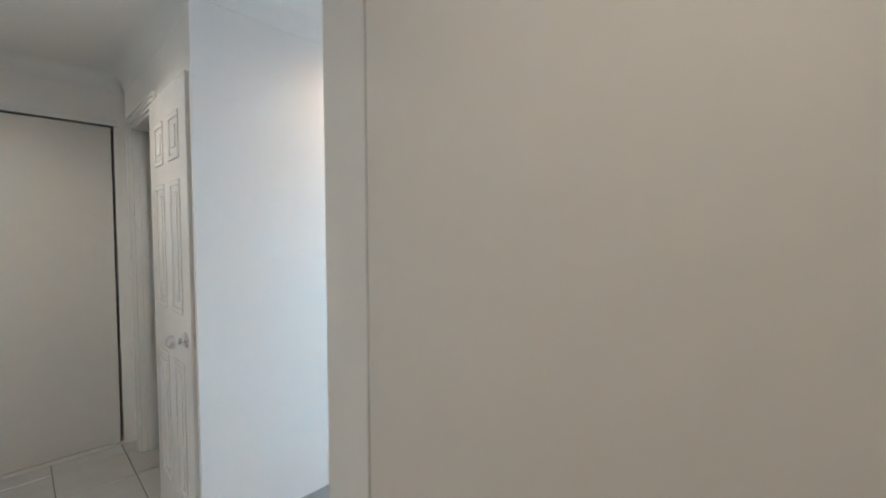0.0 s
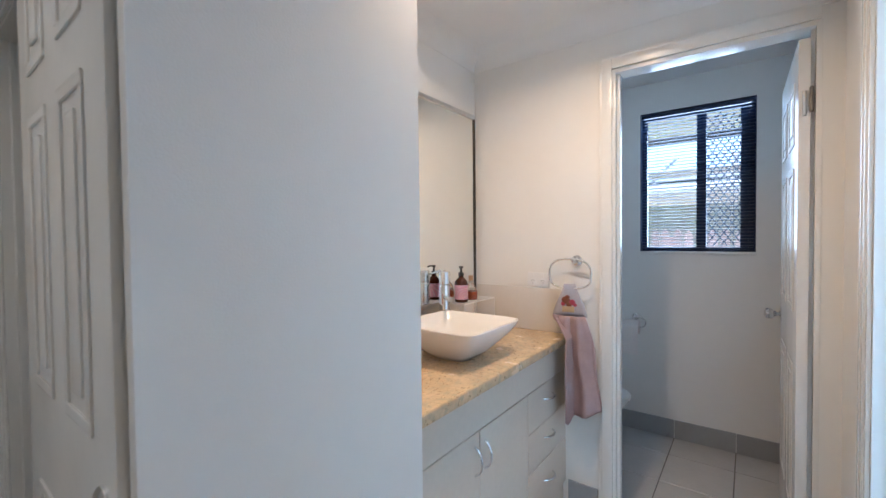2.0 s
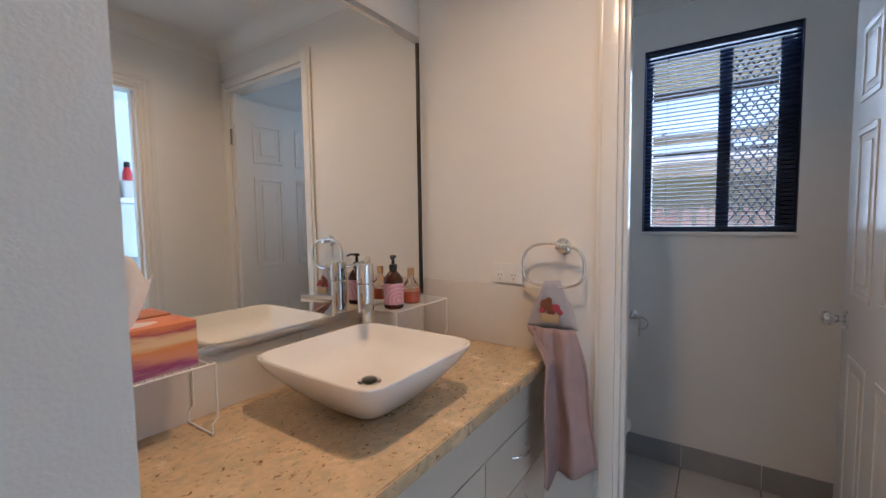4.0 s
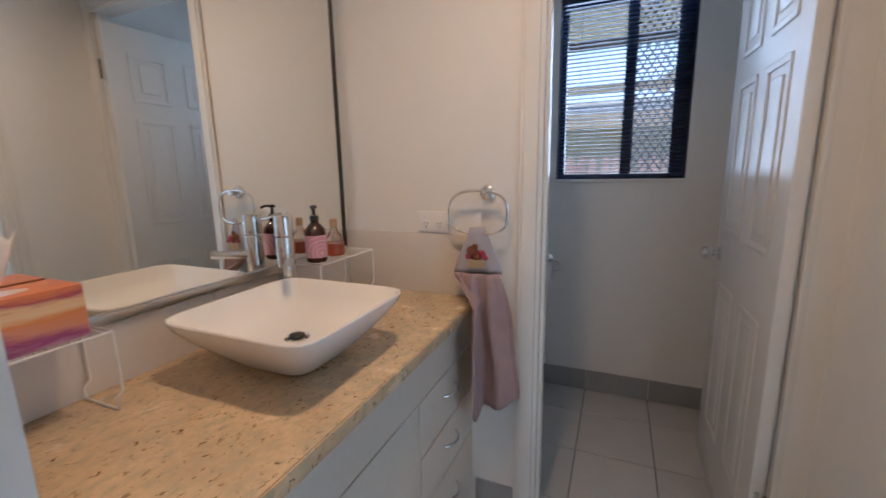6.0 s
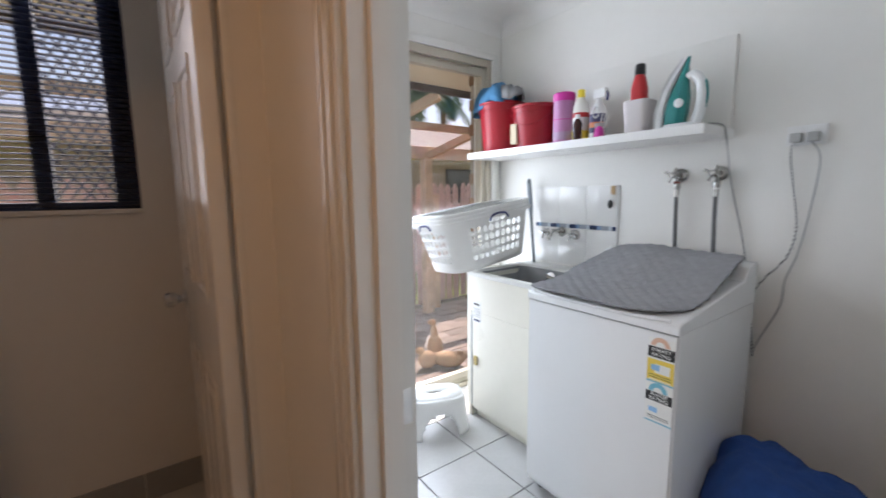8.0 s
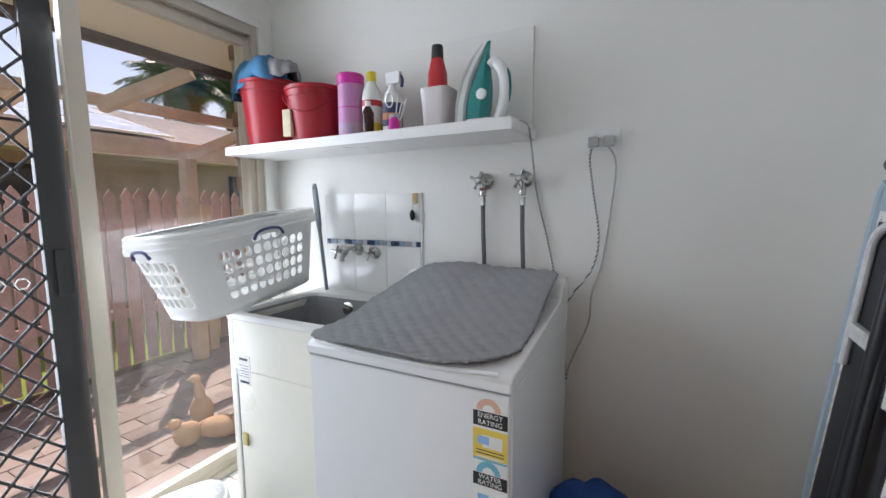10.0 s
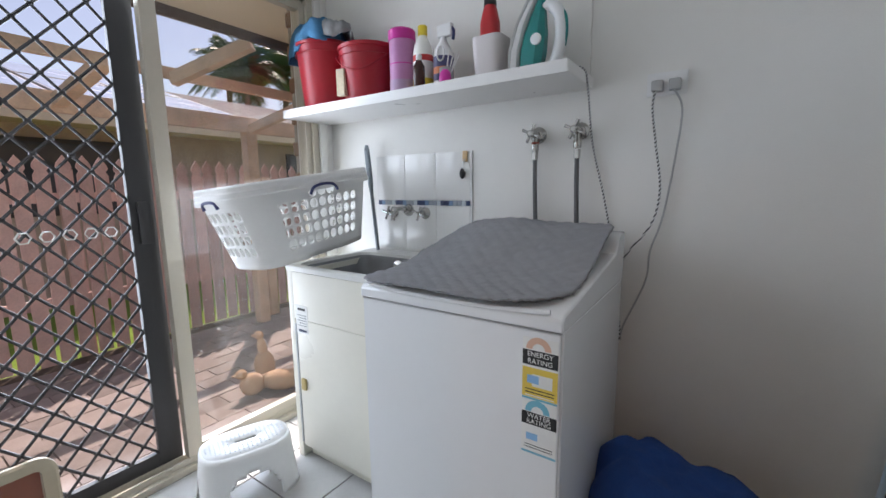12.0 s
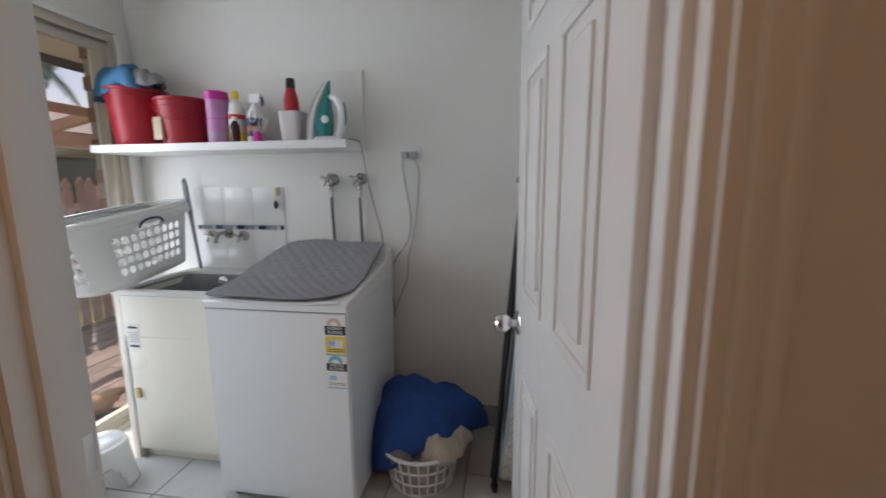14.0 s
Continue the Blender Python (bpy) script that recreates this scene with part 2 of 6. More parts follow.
# ---- frames, doors, cornices ----
def frame_set(name, axis, lo, hi, b0, b1, h, label, sides=(1, 1), plain_low=False, strips=((0.004, 0.022, 0.010), (0.022, 0.044, 0.015), (0.044, 0.064, 0.018))):
    """A door lining through a wall that lies across axis from lo to hi, opening b0..b1, with moulded architraves on its faces."""
    root = thing(name, (0, 0, 0), label, "door frame")
    tagged(root, kind="structure")

    def bx(bm, a0, a1, c0, c1, z0, z1, bev=0.0):
        if axis == "x":
            box(bm, (a0, c0, z0), (a1, c1, z1), bev)
        else:
            box(bm, (c0, a0, z0), (c1, a1, z1), bev)
    e = 0.003
    for c0, c1 in ((b0 - 0.004, b0 + 0.014), (b1 - 0.014, b1 + 0.004)):
        bm = B()
        bx(bm, lo - e, hi + e, c0, c1, 0, h + 0.004, 0.001)
        part("jamb", bm, M_TRIM, root)
    bm = B()
    bx(bm, lo - e, hi + e, b0 + 0.014, b1 - 0.014, h - 0.014, h + 0.004, 0.001)
    part("head", bm, M_TRIM, root)
    for c0, c1 in ((b0 + 0.014, b0 + 0.026), (b1 - 0.026, b1 - 0.014)):
        bm = B()
        mid = (lo + hi) / 2
        bx(bm, mid - 0.018, mid + 0.018, c0, c1, 0, h - 0.014, 0.001)
        part("door_stop", bm, M_TRIM, root)
    for side, use in zip((-1, 1), sides):
        if not use:
            continue
        face = lo - e if side < 0 else hi + e
        # stepped moulding
        for w0, w1, d in strips:
            a0, a1 = (face - d, face) if side < 0 else (face, face + d)
            for c0, c1 in ((b0 - w1 + 0.004, b0 - w0 + 0.004), (b1 + w0 - 0.004, b1 + w1 - 0.004)):
                if plain_low and side < 0 and c0 < b0:
                    continue
                bm = B()
                bx(bm, a0, a1, c0, c1, 0, h + w1, 0.0035)
                part("architrave", bm, M_TRIM, root)
            bm = B()
            bx(bm, a0, a1, b0 - w0 + 0.004, b1 + w0 - 0.004, h + w0, h + w1, 0.0035)
            part("architrave", bm, M_TRIM, root)
    return root


frame_set("door_frame_toilet", "x", XV, XV + 0.09, 0.315, 1.04, 2.135, "white gloss painted timber frame of the toilet doorway", plain_low=True, strips=((0.004, 0.050, 0.014), (0.050, 0.064, 0.010)))
frame_set("door_frame_laundry", "y", YP0, YP1, 1.036, 1.81, 2.05, "white gloss painted moulded timber frame of the laundry doorway")
frame_set("door_frame_bedroom", "x", 0.44, 0.53, 1.94, 2.55, 2.05, "white gloss painted timber frame of the bedroom doorway")


def strike_plate(place, axis_turn):
    s = thing("strike_plate", place, "small satin steel strike plate in the door jamb", "strike plate", turn=axis_turn)
    part("plate", box(B(), (-0.014, -0.0025, -0.03), (0.014, 0, 0.03), 0.001), M_STEEL, s)
    part("latch_hole", box(B(), (-0.008, -0.0032, -0.014), (0.008, -0.0026, 0.014)), M_BLACK, s, "dark latch hole")
    for z in (-0.023, 0.023):
        part("screw", lathe(B(), [(0.004, 0), (0.003, 0.0012)], 10, pose(0, -0.0025, z, 90)), M_CHROME, s)
    return s


strike_plate((1.7955, 0.178, 0.965), 90)
strike_plate((0.487, 2.535, 0.955), 180)


def panel_door(name, hinge, width, height, turn, label, knob=True):
    """A six-panel leaf that runs from its hinge along its own +x; thickness along y."""
    d = thing(name, hinge, label, "door", turn=turn)
    T = 0.0175
    part("leaf", box(B(), (0, -T, 0.012), (width, T, height), 0.002), M_DOOR, d)
    st, mid = 0.105, 0.10
    pw = (width - 2 * st - mid) / 2
    for x0 in (st, st + pw + mid):
        for z0, z1 in ((0.22, 0.84), (1.05, 1.62), (1.71, height - 0.13)):
            for s in (-1, 1):
                bm = B()
                y0, y1 = sorted((s * T, s * (T + 0.0042)))
                w = 0.022
                for lo, hi in (((x0, z0), (x0 + pw, z0 + w)), ((x0, z1 - w), (x0 + pw, z1)), ((x0, z0 + w), (x0 + w, z1 - w)), ((x0 + pw - w, z0 + w), (x0 + pw, z1 - w))):
                    box(bm, (lo[0], y0, lo[1]), (hi[0], y1, hi[1]), 0.0038, 3)
                part("moulding", bm, M_DOOR, d)
                part("panel", box(B(), (x0 + 0.05, y0, z0 + 0.05), (x0 + pw - 0.05, y1, z1 - 0.05), 0.0039, 3), M_DOOR, d)
    if knob:
        kx = width - 0.062
        for s in (-1, 1):
            k = part("door_knob", lathe(B(), [(0.011, 0.0), (0.011, 0.022), (0.017, 0.028), (0.026, 0.040), (0.028, 0.052), (0.024, 0.064), (0.015, 0.070), (0.006, 0.068)], 28, pose(kx, s * T, 0.955, -90 * s)), M_CHROME, d, "polished chrome round knob")
            part("rosette", lathe(B(), [(0.034, 0.0), (0.034, 0.004), (0.028, 0.009), (0.012, 0.011)], 28, pose(kx, s * T, 0.955, -90 * s)), M_CHROME, k)
        part("latch", box(B(), (width, -0.010, 0.925), (width + 0.002, 0.010, 0.985), 0.0005), M_STEEL, d)
    for z in (0.25, 1.80):
        bm = lathe(B(), [(0.0065, z), (0.0065, z + 0.09)], 12, pose(-0.004, 0.0, 0))
        box(bm, (-0.004, -0.002, z), (0.03, 0.002, z + 0.09))
        part("hinge", bm, M_STEEL, d)
    return d


wcd = panel_door("door_toilet", (2.256, 0.3605, 0), 0.715, 2.085, 0.8, "open white six-panel door against the toilet wall")
for z in (0.24, 1.81):
    part("hinge", lathe(B(), [(0.0065, 0), (0.0065, 0.09), (0.004, 0.094)], 12, pose(-0.006, -0.020, z)), mat("aged_hinge_steel", (0.20, 0.19, 0.18), 0.4, metal=0.8), wcd, "small steel hinge knuckle")
panel_door("door_laundry", (1.050, 0.145, 0), 0.738, 2.035, -81.4, "open white gloss six-panel laundry door with chrome knob")
panel_door("door_bedroom", (0.4165, 1.872, 0), 0.636, 2.035, -90.4, "open white six-panel door folded back against the hall wall")


def flush_door(name, lo, hi, label):
    d = thing(name, (0, 0, 0), label, "cupboard door")
    part("panel", box(B(), lo, hi, 0.0015), M_PANEL, d)
    return d


# flush cupboard fronts, set in their openings with a dark joint all round
flush_door("linen_cupboard_door", (XH - 0.002, -0.815, 0.026), (XH + 0.020, 0.0605, 2.074), "flush beige painted linen cupboard door in the hall wall")
# sheet just behind the door, painting the shade in its joint
slab("linen_cupboard_back", (XH + 0.076, -0.82, 0.02), (XH + 0.086, 0.070, 2.08), M_JOINT_SHADE, "near-black sheet standing in for shade behind the linen cupboard door")
flush_door("hall_cupboard_door", (-0.614, 2.757, 0.026), (0.360, 2.779, 2.074), "flush beige painted cupboard door at the end of the hall")
# same painted shade behind the hall cupboard's joint
slab("hall_cupboard_back", (-0.64, 2.852, 0.0), (0.40, 2.862, 2.12), M_JOINT_SHADE, "near-black sheet standing in for shade behind the hall cupboard door")
bm = B()
box(bm, (-0.70, 2.746, 2.085), (0.395, 2.76, 2.125), 0.004)
tagged(part("hall_cupboard_trim", bm, M_TRIM), "cream timber strip above the hall cupboard", "", "", "structure")


def cornice(p0, p1, inward):
    """A cove under the ceiling from p0 to p1; inward is the way into the room."""
    bm = B()
    a, b, n = Vector((*p0, 0)), Vector((*p1, 0)), Vector((*inward, 0))
    prof = [(0, 0.090)] + [(0.002 + 0.086 * (1 - math.cos(math.pi * k / 16)), 0.088 * (1 - math.sin(math.pi * k / 16))) for k in range(9)] + [(0, 0)]
    ends = [[bm.verts.new(p + n * o + Vector((0, 0, CEIL - 0.001 - dz))) for o, dz in prof] for p in (a, b)]
    for k in range(len(prof)):
        bm.faces.new((ends[0][k], ends[0][(k + 1) % len(prof)], ends[1][(k + 1) % len(prof)], ends[1][k]))
    bm.faces.new(ends[0]), bm.faces.new(list(reversed(ends[1])))
    return tagged(part("cornice", bm, M_CEIL), "white plaster cove cornice", "", "", "structure")


cornice((-0.76, 2.76), (XH, 2.76), (0, -1))
cornice((-0.76, -2.5), (-0.76, 2.76), (1, 0))
cornice((XH, -2.5), (XH, 0.228), (-1, 0))
cornice((0.44, 1.226), (0.44, 2.76), (-1, 0))
cornice((0.408, 1.20), (0.408, 1.226), (-1, 0))
cornice((1.02, YB), (XV, YB), (0, -1))
cornice((XV, YP1), (XV, YB), (-1, 0))
cornice((XH, YP1), (XV, YP1), (0, 1))
cornice((0.408, 1.20), (1.0215, 1.20), (0, -1))
cornice((0.97, YL), (XE, YL), (0, 1))
cornice((XE, YL), (XE, YP0), (-1, 0))

# recessed downlights over the vanity and along the hall
lamp_white = mat("lamp_diffuser", (0.9, 0.86, 0.78), 0.4)
lb = tree_of(lamp_white)[2]
lb.inputs["Emission Color"].default_value, lb.inputs["Emission Strength"].default_value = (1.0, 0.72, 0.46, 1), 9.0


def downlight(x, y, watts, spread, colour=(1.0, 0.60, 0.30)):
    """A recessed lamp in the ceiling, lit."""
    root = thing("ceiling_downlight", (x, y, CEIL), "lit round recessed downlight with a warm glow", "downlight", "ceiling downlights")
    part("rim", lathe(B(), [(0.060, 0), (0.060, -0.004), (0.055, -0.008), (0.047, -0.006), (0.045, -0.001)], 40, close=False), M_TRIM, root, "white trim ring")
    part("diffuser", lathe(B(), [(0.045, -0.001), (0.040, -0.004), (0.020, -0.006), (0.004, -0.0065)], 40), lamp_white, root, "glowing lens")
    lamp = new("downlight_lamp", bpy.data.lights.new("downlight_lamp", "AREA"))
    lamp.data.shape, lamp.data.size, lamp.data.energy, lamp.data.color = "DISK", 0.085, watts, colour
    lamp.data.spread = radians(spread)
    lamp.location = (x, y, CEIL - 0.012)
    return root


downlight(1.50, 1.06, 3.6, 155)
downlight(-0.17, -0.60, 0.75, 140, (1.0, 0.74, 0.50))
downlight(-0.17, 1.72, 1.15, 140, (1.0, 0.74, 0.50))


# ---- vanity area ----
stone = mat("speckled_stone", (0.62, 0.47, 0.29), 0.25, scale=9, vary=0.22, bump=0.12, bump_scale=120)
sn, sl_, sb = tree_of(stone)
tc = sn.new("ShaderNodeTexCoord")
vo = sn.new("ShaderNodeTexNoise")
vo.inputs["Scale"].default_value, vo.inputs["Detail"].default_value, vo.inputs["Distortion"].default_value = 88, 5, 0.9
mp = sn.new("ShaderNodeMapping")
mp.inputs["Scale"].default_value = (0.85, 1.15, 1.0)
mp.inputs["Rotation"].default_value = (0, 0, 0.6)
sl_.new(tc.outputs["Object"], mp.inputs[0]), sl_.new(mp.outputs[0], vo.inputs["Vector"])
ra = sn.new("ShaderNodeValToRGB")
ra.color_ramp.elements[0].position, ra.color_ramp.elements[1].position = 0.60, 0.71
ra.color_ramp.elements[0].color, ra.color_ramp.elements[1].color = (0, 0, 0, 1), (1, 1, 1, 1)
sl_.new(vo.outputs["Fac"], ra.inputs[0])
mx = sn.new("ShaderNodeMix")
mx.data_type = "RGBA"
old = sb.inputs["Base Color"].links[0].from_socket
sl_.new(ra.outputs[0], mx.inputs["Factor"]), sl_.new(old, mx.inputs["A"])
mx.inputs["B"].default_value = (0.15, 0.085, 0.04, 1)
vo2 = sn.new("ShaderNodeTexNoise")
vo2.inputs["Scale"].default_value, vo2.inputs["Detail"].default_value = 38, 6
sl_.new(mp.outputs[0], vo2.inputs["Vector"])
ra2 = sn.new("ShaderNodeValToRGB")
ra2.color_ramp.elements[0].position, ra2.color_ramp.elements[1].position = 0.48, 0.66
ra2.color_ramp.elements[0].color, ra2.color_ramp.elements[1].color = (0, 0, 0, 1), (1, 1, 1, 1)
sl_.new(vo2.outputs["Fac"], ra2.inputs[0])
mx2 = sn.new("ShaderNodeMix")
mx2.data_type = "RGBA"
sl_.new(ra2.outputs[0], mx2.inputs["Factor"]), sl_.new(mx.outputs["Result"], mx2.inputs["A"])
mx2.inputs["B"].default_value = (0.50, 0.42, 0.28, 1)
mx3 = sn.new("ShaderNodeMix")
mx3.data_type = "RGBA"
sl_.new(ra.outputs[0], mx3.inputs["Factor"]), sl_.new(mx2.outputs["Result"], mx3.inputs["A"]), sl_.new(mx.outputs["Result"], mx3.inputs["B"])
sl_.new(mx3.outputs["Result"], sb.inputs["Base Color"])

M_LAM = mat("limed_wood_laminate", (0.66, 0.59, 0.50), 0.4, scale=5, vary=0.07)
M_LAM.node_tree.nodes["Noise Texture"].inputs["Scale"].default_value = 3
wt = thing("worktop", (0, 0, 0), "speckled beige stone worktop on the vanity", "worktop")
part("stone_top", box(B(), (1.022, 1.245, 0.832), (XV - 0.002, YB - 0.002, 0.868), 0.003), stone, wt)
part("front_edge", box(B(), (1.022, 1.2405, 0.8335), (XV - 0.002, 1.2446, 0.8665), 0.0018), stone, wt, "chipped stone front edge")
va = thing("vanity_cabinet", (0, 0, 0), "pale wood-look vanity cabinet with doors and drawers", "cabinet")
part("body", box(B(), (1.022, 1.29, 0.0), (XV - 0.004, YB - 0.002, 0.832)), M_LAM, va)
part("kickboard", box(B(), (1.022, 1.282, 0.0), (XV - 0.004, 1.289, 0.115)), M_LAM, va)
FY0, FY1 = 1.268, 1.287


def front(name, x0, x1, z0, z1):
    return part(name, box(B(), (x0, FY0, z0), (x1, FY1, z1), 0.0015), M_LAM, va)


def bow(bm, p0, p1, out=0.028, r=0.0045):
    """A bowed bar handle from p0 to p1, standing out in -y."""
    p0, p1 = Vector(p0), Vector(p1)
    pts = []
    for k in range(13):
        t = k / 12
        pts.append(p0.lerp(p1, t) + Vector((0, -out * math.sin(math.pi * t) ** 0.6, 0)))
    return tube(bm, pts, r, 8)


front("rail", 1.024, XV - 0.006, 0.694, 0.828)
for x0, x1, hx in ((1.024, 1.412, 1.382), (1.416, 1.800, 1.446)):
    d = front("door", x0, x1, 0.118, 0.690)
    part("handle", bow(B(), (hx, FY0, 0.545), (hx, FY0, 0.645)), M_CHROME, d, "bowed satin chrome handle")
for z0, z1 in ((0.518, 0.690), (0.344, 0.514), (0.118, 0.340)):
    d = front("drawer", 1.804, XV - 0.006, z0, z1)
    zc = (z0 + z1) / 2 + 0.02
    part("handle", bow(B(), (1.965, FY0, zc), (2.065, FY0, zc)), M_CHROME, d, "bowed satin chrome handle")

# splash tiles along both walls
for x0, x1 in ((1.024, 1.6295), (1.6305, 2.238)):
    tagged(part("splash_tile", box(B(), (x0, YB - 0.008, 0.8685), (x1, YB - 0.001, 1.008), 0.0012), mat("splash_glaze", (0.70, 0.66, 0.60), 0.15, vary=0.03)), "cream glazed splash tile behind the basin", "tile", "splash tiles")
for y0, y1 in ((1.262, YB - 0.009),):
    tagged(part("splash_tile", box(B(), (XV - 0.009, y0, 0.8685), (XV - 0.001, y1, 1.093), 0.0012), bpy.data.materials["splash_glaze"]), "cream glazed splash tile on the side wall", "tile", "splash tiles")

# mirror
mi = thing("wall_mirror", (0, 0, 0), "large frameless wall mirror in thin metal channels", "mirror")
part("glass", box(B(), (1.024, 1.788, 1.03), (2.215, 1.796, 2.04)), M_MIRROR, mi)
part("channel_top", box(B(), (1.024, 1.780, 2.034), (2.222, 1.799, 2.056), 0.002), M_STEEL, mi)
part("channel_bottom", box(B(), (1.024, 1.778, 1.012), (2.222, 1.799, 1.034), 0.003), M_STEEL, mi)
part("channel_side", box(B(), (2.213, 1.781, 1.034), (2.222, 1.799, 2.034), 0.002), mat("dark_channel", (0.06, 0.055, 0.05), 0.4, metal=0.6), mi, "dark side channel")


def basin():
    """A square bowl with soft corners, walls flaring out from a small foot."""
    root = thing("vessel_basin", (1.62, 1.503, 0.868), "square white ceramic vessel basin on the stone worktop", "basin")
    bm = B()

    def ring(h, z, power):
        vs = []
        for k in range(64):
            a = 2 * math.pi * k / 64
            c, s = math.cos(a), math.sin(a)
            r = h / (abs(c) ** power + abs(s) ** power) ** (1 / power)
            vs.append(bm.verts.new((r * c, r * s, z)))
        return vs
    prof = [(0.070, 0.0, 4), (0.086, 0.002, 4), (0.114, 0.026, 5), (0.150, 0.062, 6), (0.181, 0.096, 7), (0.198, 0.122, 8), (0.2035, 0.135, 9), (0.2045, 0.140, 9), (0.203, 0.143, 9), (0.1985, 0.143, 9),
            (0.194, 0.137, 9), (0.181, 0.104, 8), (0.156, 0.076, 7), (0.112, 0.060, 5), (0.06, 0.0555, 3), (0.022, 0.054, 2)]
    rings = [ring(*p) for p in prof]
    for a, b in zip(rings, rings[1:]):
        for k in range(64):
            bm.faces.new((a[k], a[(k + 1) % 64], b[(k + 1) % 64], b[k]))
    bm.faces.new(rings[0]), bm.faces.new(rings[-1])
    part("bowl", bm, M_CERAMIC, root)
    w = part("waste", lathe(B(), [(0.031, 0.053), (0.031, 0.058), (0.024, 0.059), (0.022, 0.056)], 28), M_CHROME, root, "chrome pop-up waste")
    part("plug", lathe(B(), [(0.017, 0.056), (0.019, 0.064), (0.016, 0.066), (0.004, 0.067)], 24), mat("dark_steel", (0.16, 0.15, 0.14), 0.3, metal=1.0), w)
    part("gap_ring", lathe(B(), [(0.0225, 0.0562), (0.0175, 0.0566)], 24, close=False), M_BLACK, w)
    return root


basin()


def mixer():
    root = thing("basin_mixer", (1.835, 1.725, 0.868), "tall polished chrome basin mixer tap", "tap", turn=-132)
    part("column", lathe(B(), [(0.031, 0), (0.031, 0.006), (0.0265, 0.010), (0.0265, 0.255), (0.0245, 0.262)], 32), M_CHROME, root)
    part("cartridge", lathe(B(), [(0.0275, 0.267), (0.0275, 0.322), (0.0245, 0.328), (0.003, 0.329)], 32), M_CHROME, root)
    part("spout", tube(B(), [(0.01, 0, 0.200), (0.06, 0, 0.203), (0.125, 0, 0.208)], 0.0125, 16), M_CHROME, root)
    part("lever", tube(B(), curve_pts([(-0.01, 0, 0.306), (-0.05, 0.012, 0.314), (-0.085, 0.02, 0.326)], 5), 0.005, 10), M_CHROME, root)
    return root


mixer()

M_WIRE = mat("white_coated_wire", (0.80, 0.79, 0.76), 0.35)


def wire_rack(x0, x1, y0, y1, label):
    root = thing("wire_rack", (0, 0, 0), label, "wire rack", "counter wire racks")
    z = 1.028
    part("rim", tube(B(), [(x0, y0, z), (x1, y0, z), (x1, y1, z), (x0, y1, z)], 0.0027, 8, True), M_WIRE, root)
    n = int((x1 - x0) / 0.016)
    for k in range(1, n):
        x = x0 + (x1 - x0) * k / n
        part("wire", tube(B(), [(x, y0, z + 0.003), (x, y1, z + 0.003)], 0.0013, 6), M_WIRE, root)
    for x in (x0, x1):
        o = 0.02 if x == x1 else -0.02
        part("leg", tube(B(), [(x, y0, z), (x, y0, 0.905), (x - o * 0.6, y0, 0.895), (x - o * 0.6, y0, 0.871), (x - o * 0.6, y1, 0.871), (x - o * 0.6, y1, 0.895), (x, y1, 0.905), (x, y1, z)], 0.0025, 8), M_WIRE, root)
    return root


wire_rack(1.035, 1.325, 1.675, 1.785, "white coated wire rack under the tissue box")
wire_rack(1.905, 2.205, 1.655, 1.785, "white coated wire rack holding soap and diffuser")

# tissue box
print_mat = mat("tissue_box_print", (0.8, 0.4, 0.2), 0.5)
pn, pl, pb = tree_of(print_mat)
ptc, psep = pn.new("ShaderNodeTexCoord"), pn.new("ShaderNodeSeparateXYZ")
pno = pn.new("ShaderNodeTexNoise")
pmp = pn.new("ShaderNodeMapping")
pmp.inputs["Scale"].default_value = (5, 5, 26)
pno.inputs["Scale"].default_value, pno.inputs["Detail"].default_value = 1.3, 4
pmx = pn.new("ShaderNodeMath")
pmx.operation = "MULTIPLY_ADD"
pl.new(ptc.outputs["Object"], pmp.inputs[0]), pl.new(pmp.outputs[0], pno.inputs["Vector"])
pl.new(ptc.outputs["Object"], psep.inputs[0])
pl.new(psep.outputs["Z"], pmx.inputs[0])
pmx.inputs[1].default_value = 8.5
pad = pn.new("ShaderNodeMath")
pad.operation = "MULTIPLY_ADD"
pl.new(pno.outputs["Fac"], pad.inputs[0])
pad.inputs[1].default_value, pad.inputs[2].default_value = 0.55, -0.27
pl.new(pad.outputs[0], pmx.inputs[2])
prp = pn.new("ShaderNodeValToRGB")
cr = prp.color_ramp
cr.elements[0].position, cr.elements[0].color = 0.0, (0.62, 0.48, 0.50, 1)
cr.elements[1].position, cr.elements[1].color = 1.0, (0.66, 0.20, 0.07, 1)
for pos, c in ((0.14, (0.30, 0.06, 0.20, 1)), (0.26, (0.62, 0.28, 0.18, 1)), (0.42, (0.66, 0.25, 0.07, 1)), (0.55, (0.74, 0.55, 0.32, 1)), (0.66, (0.72, 0.50, 0.28, 1)), (0.74, (0.36, 0.07, 0.10, 1)), (0.82, (0.66, 0.22, 0.08, 1))):
    e = cr.elements.new(pos)
    e.color = c
pl.new(pmx.outputs[0], prp.inputs[0]), pl.new(prp.outputs[0], pb.inputs["Base Color"])
tb = thing("tissue_box", (1.165, 1.728, 1.0335), "orange and purple printed tissue box with tissue up", "tissue box")
part("carton", box(B(), (-0.128, -0.050, 0), (0.128, 0.050, 0.098), 0.0015), print_mat, tb)
part("slot", lathe(B(), [(0.05, 0.0982), (0.02, 0.0986)], 24, Matrix.Diagonal((1.5, 0.55, 1, 1))), mat("slot_film", (0.75, 0.6, 0.5), 0.3), tb)
bm = B()
rows_ = []
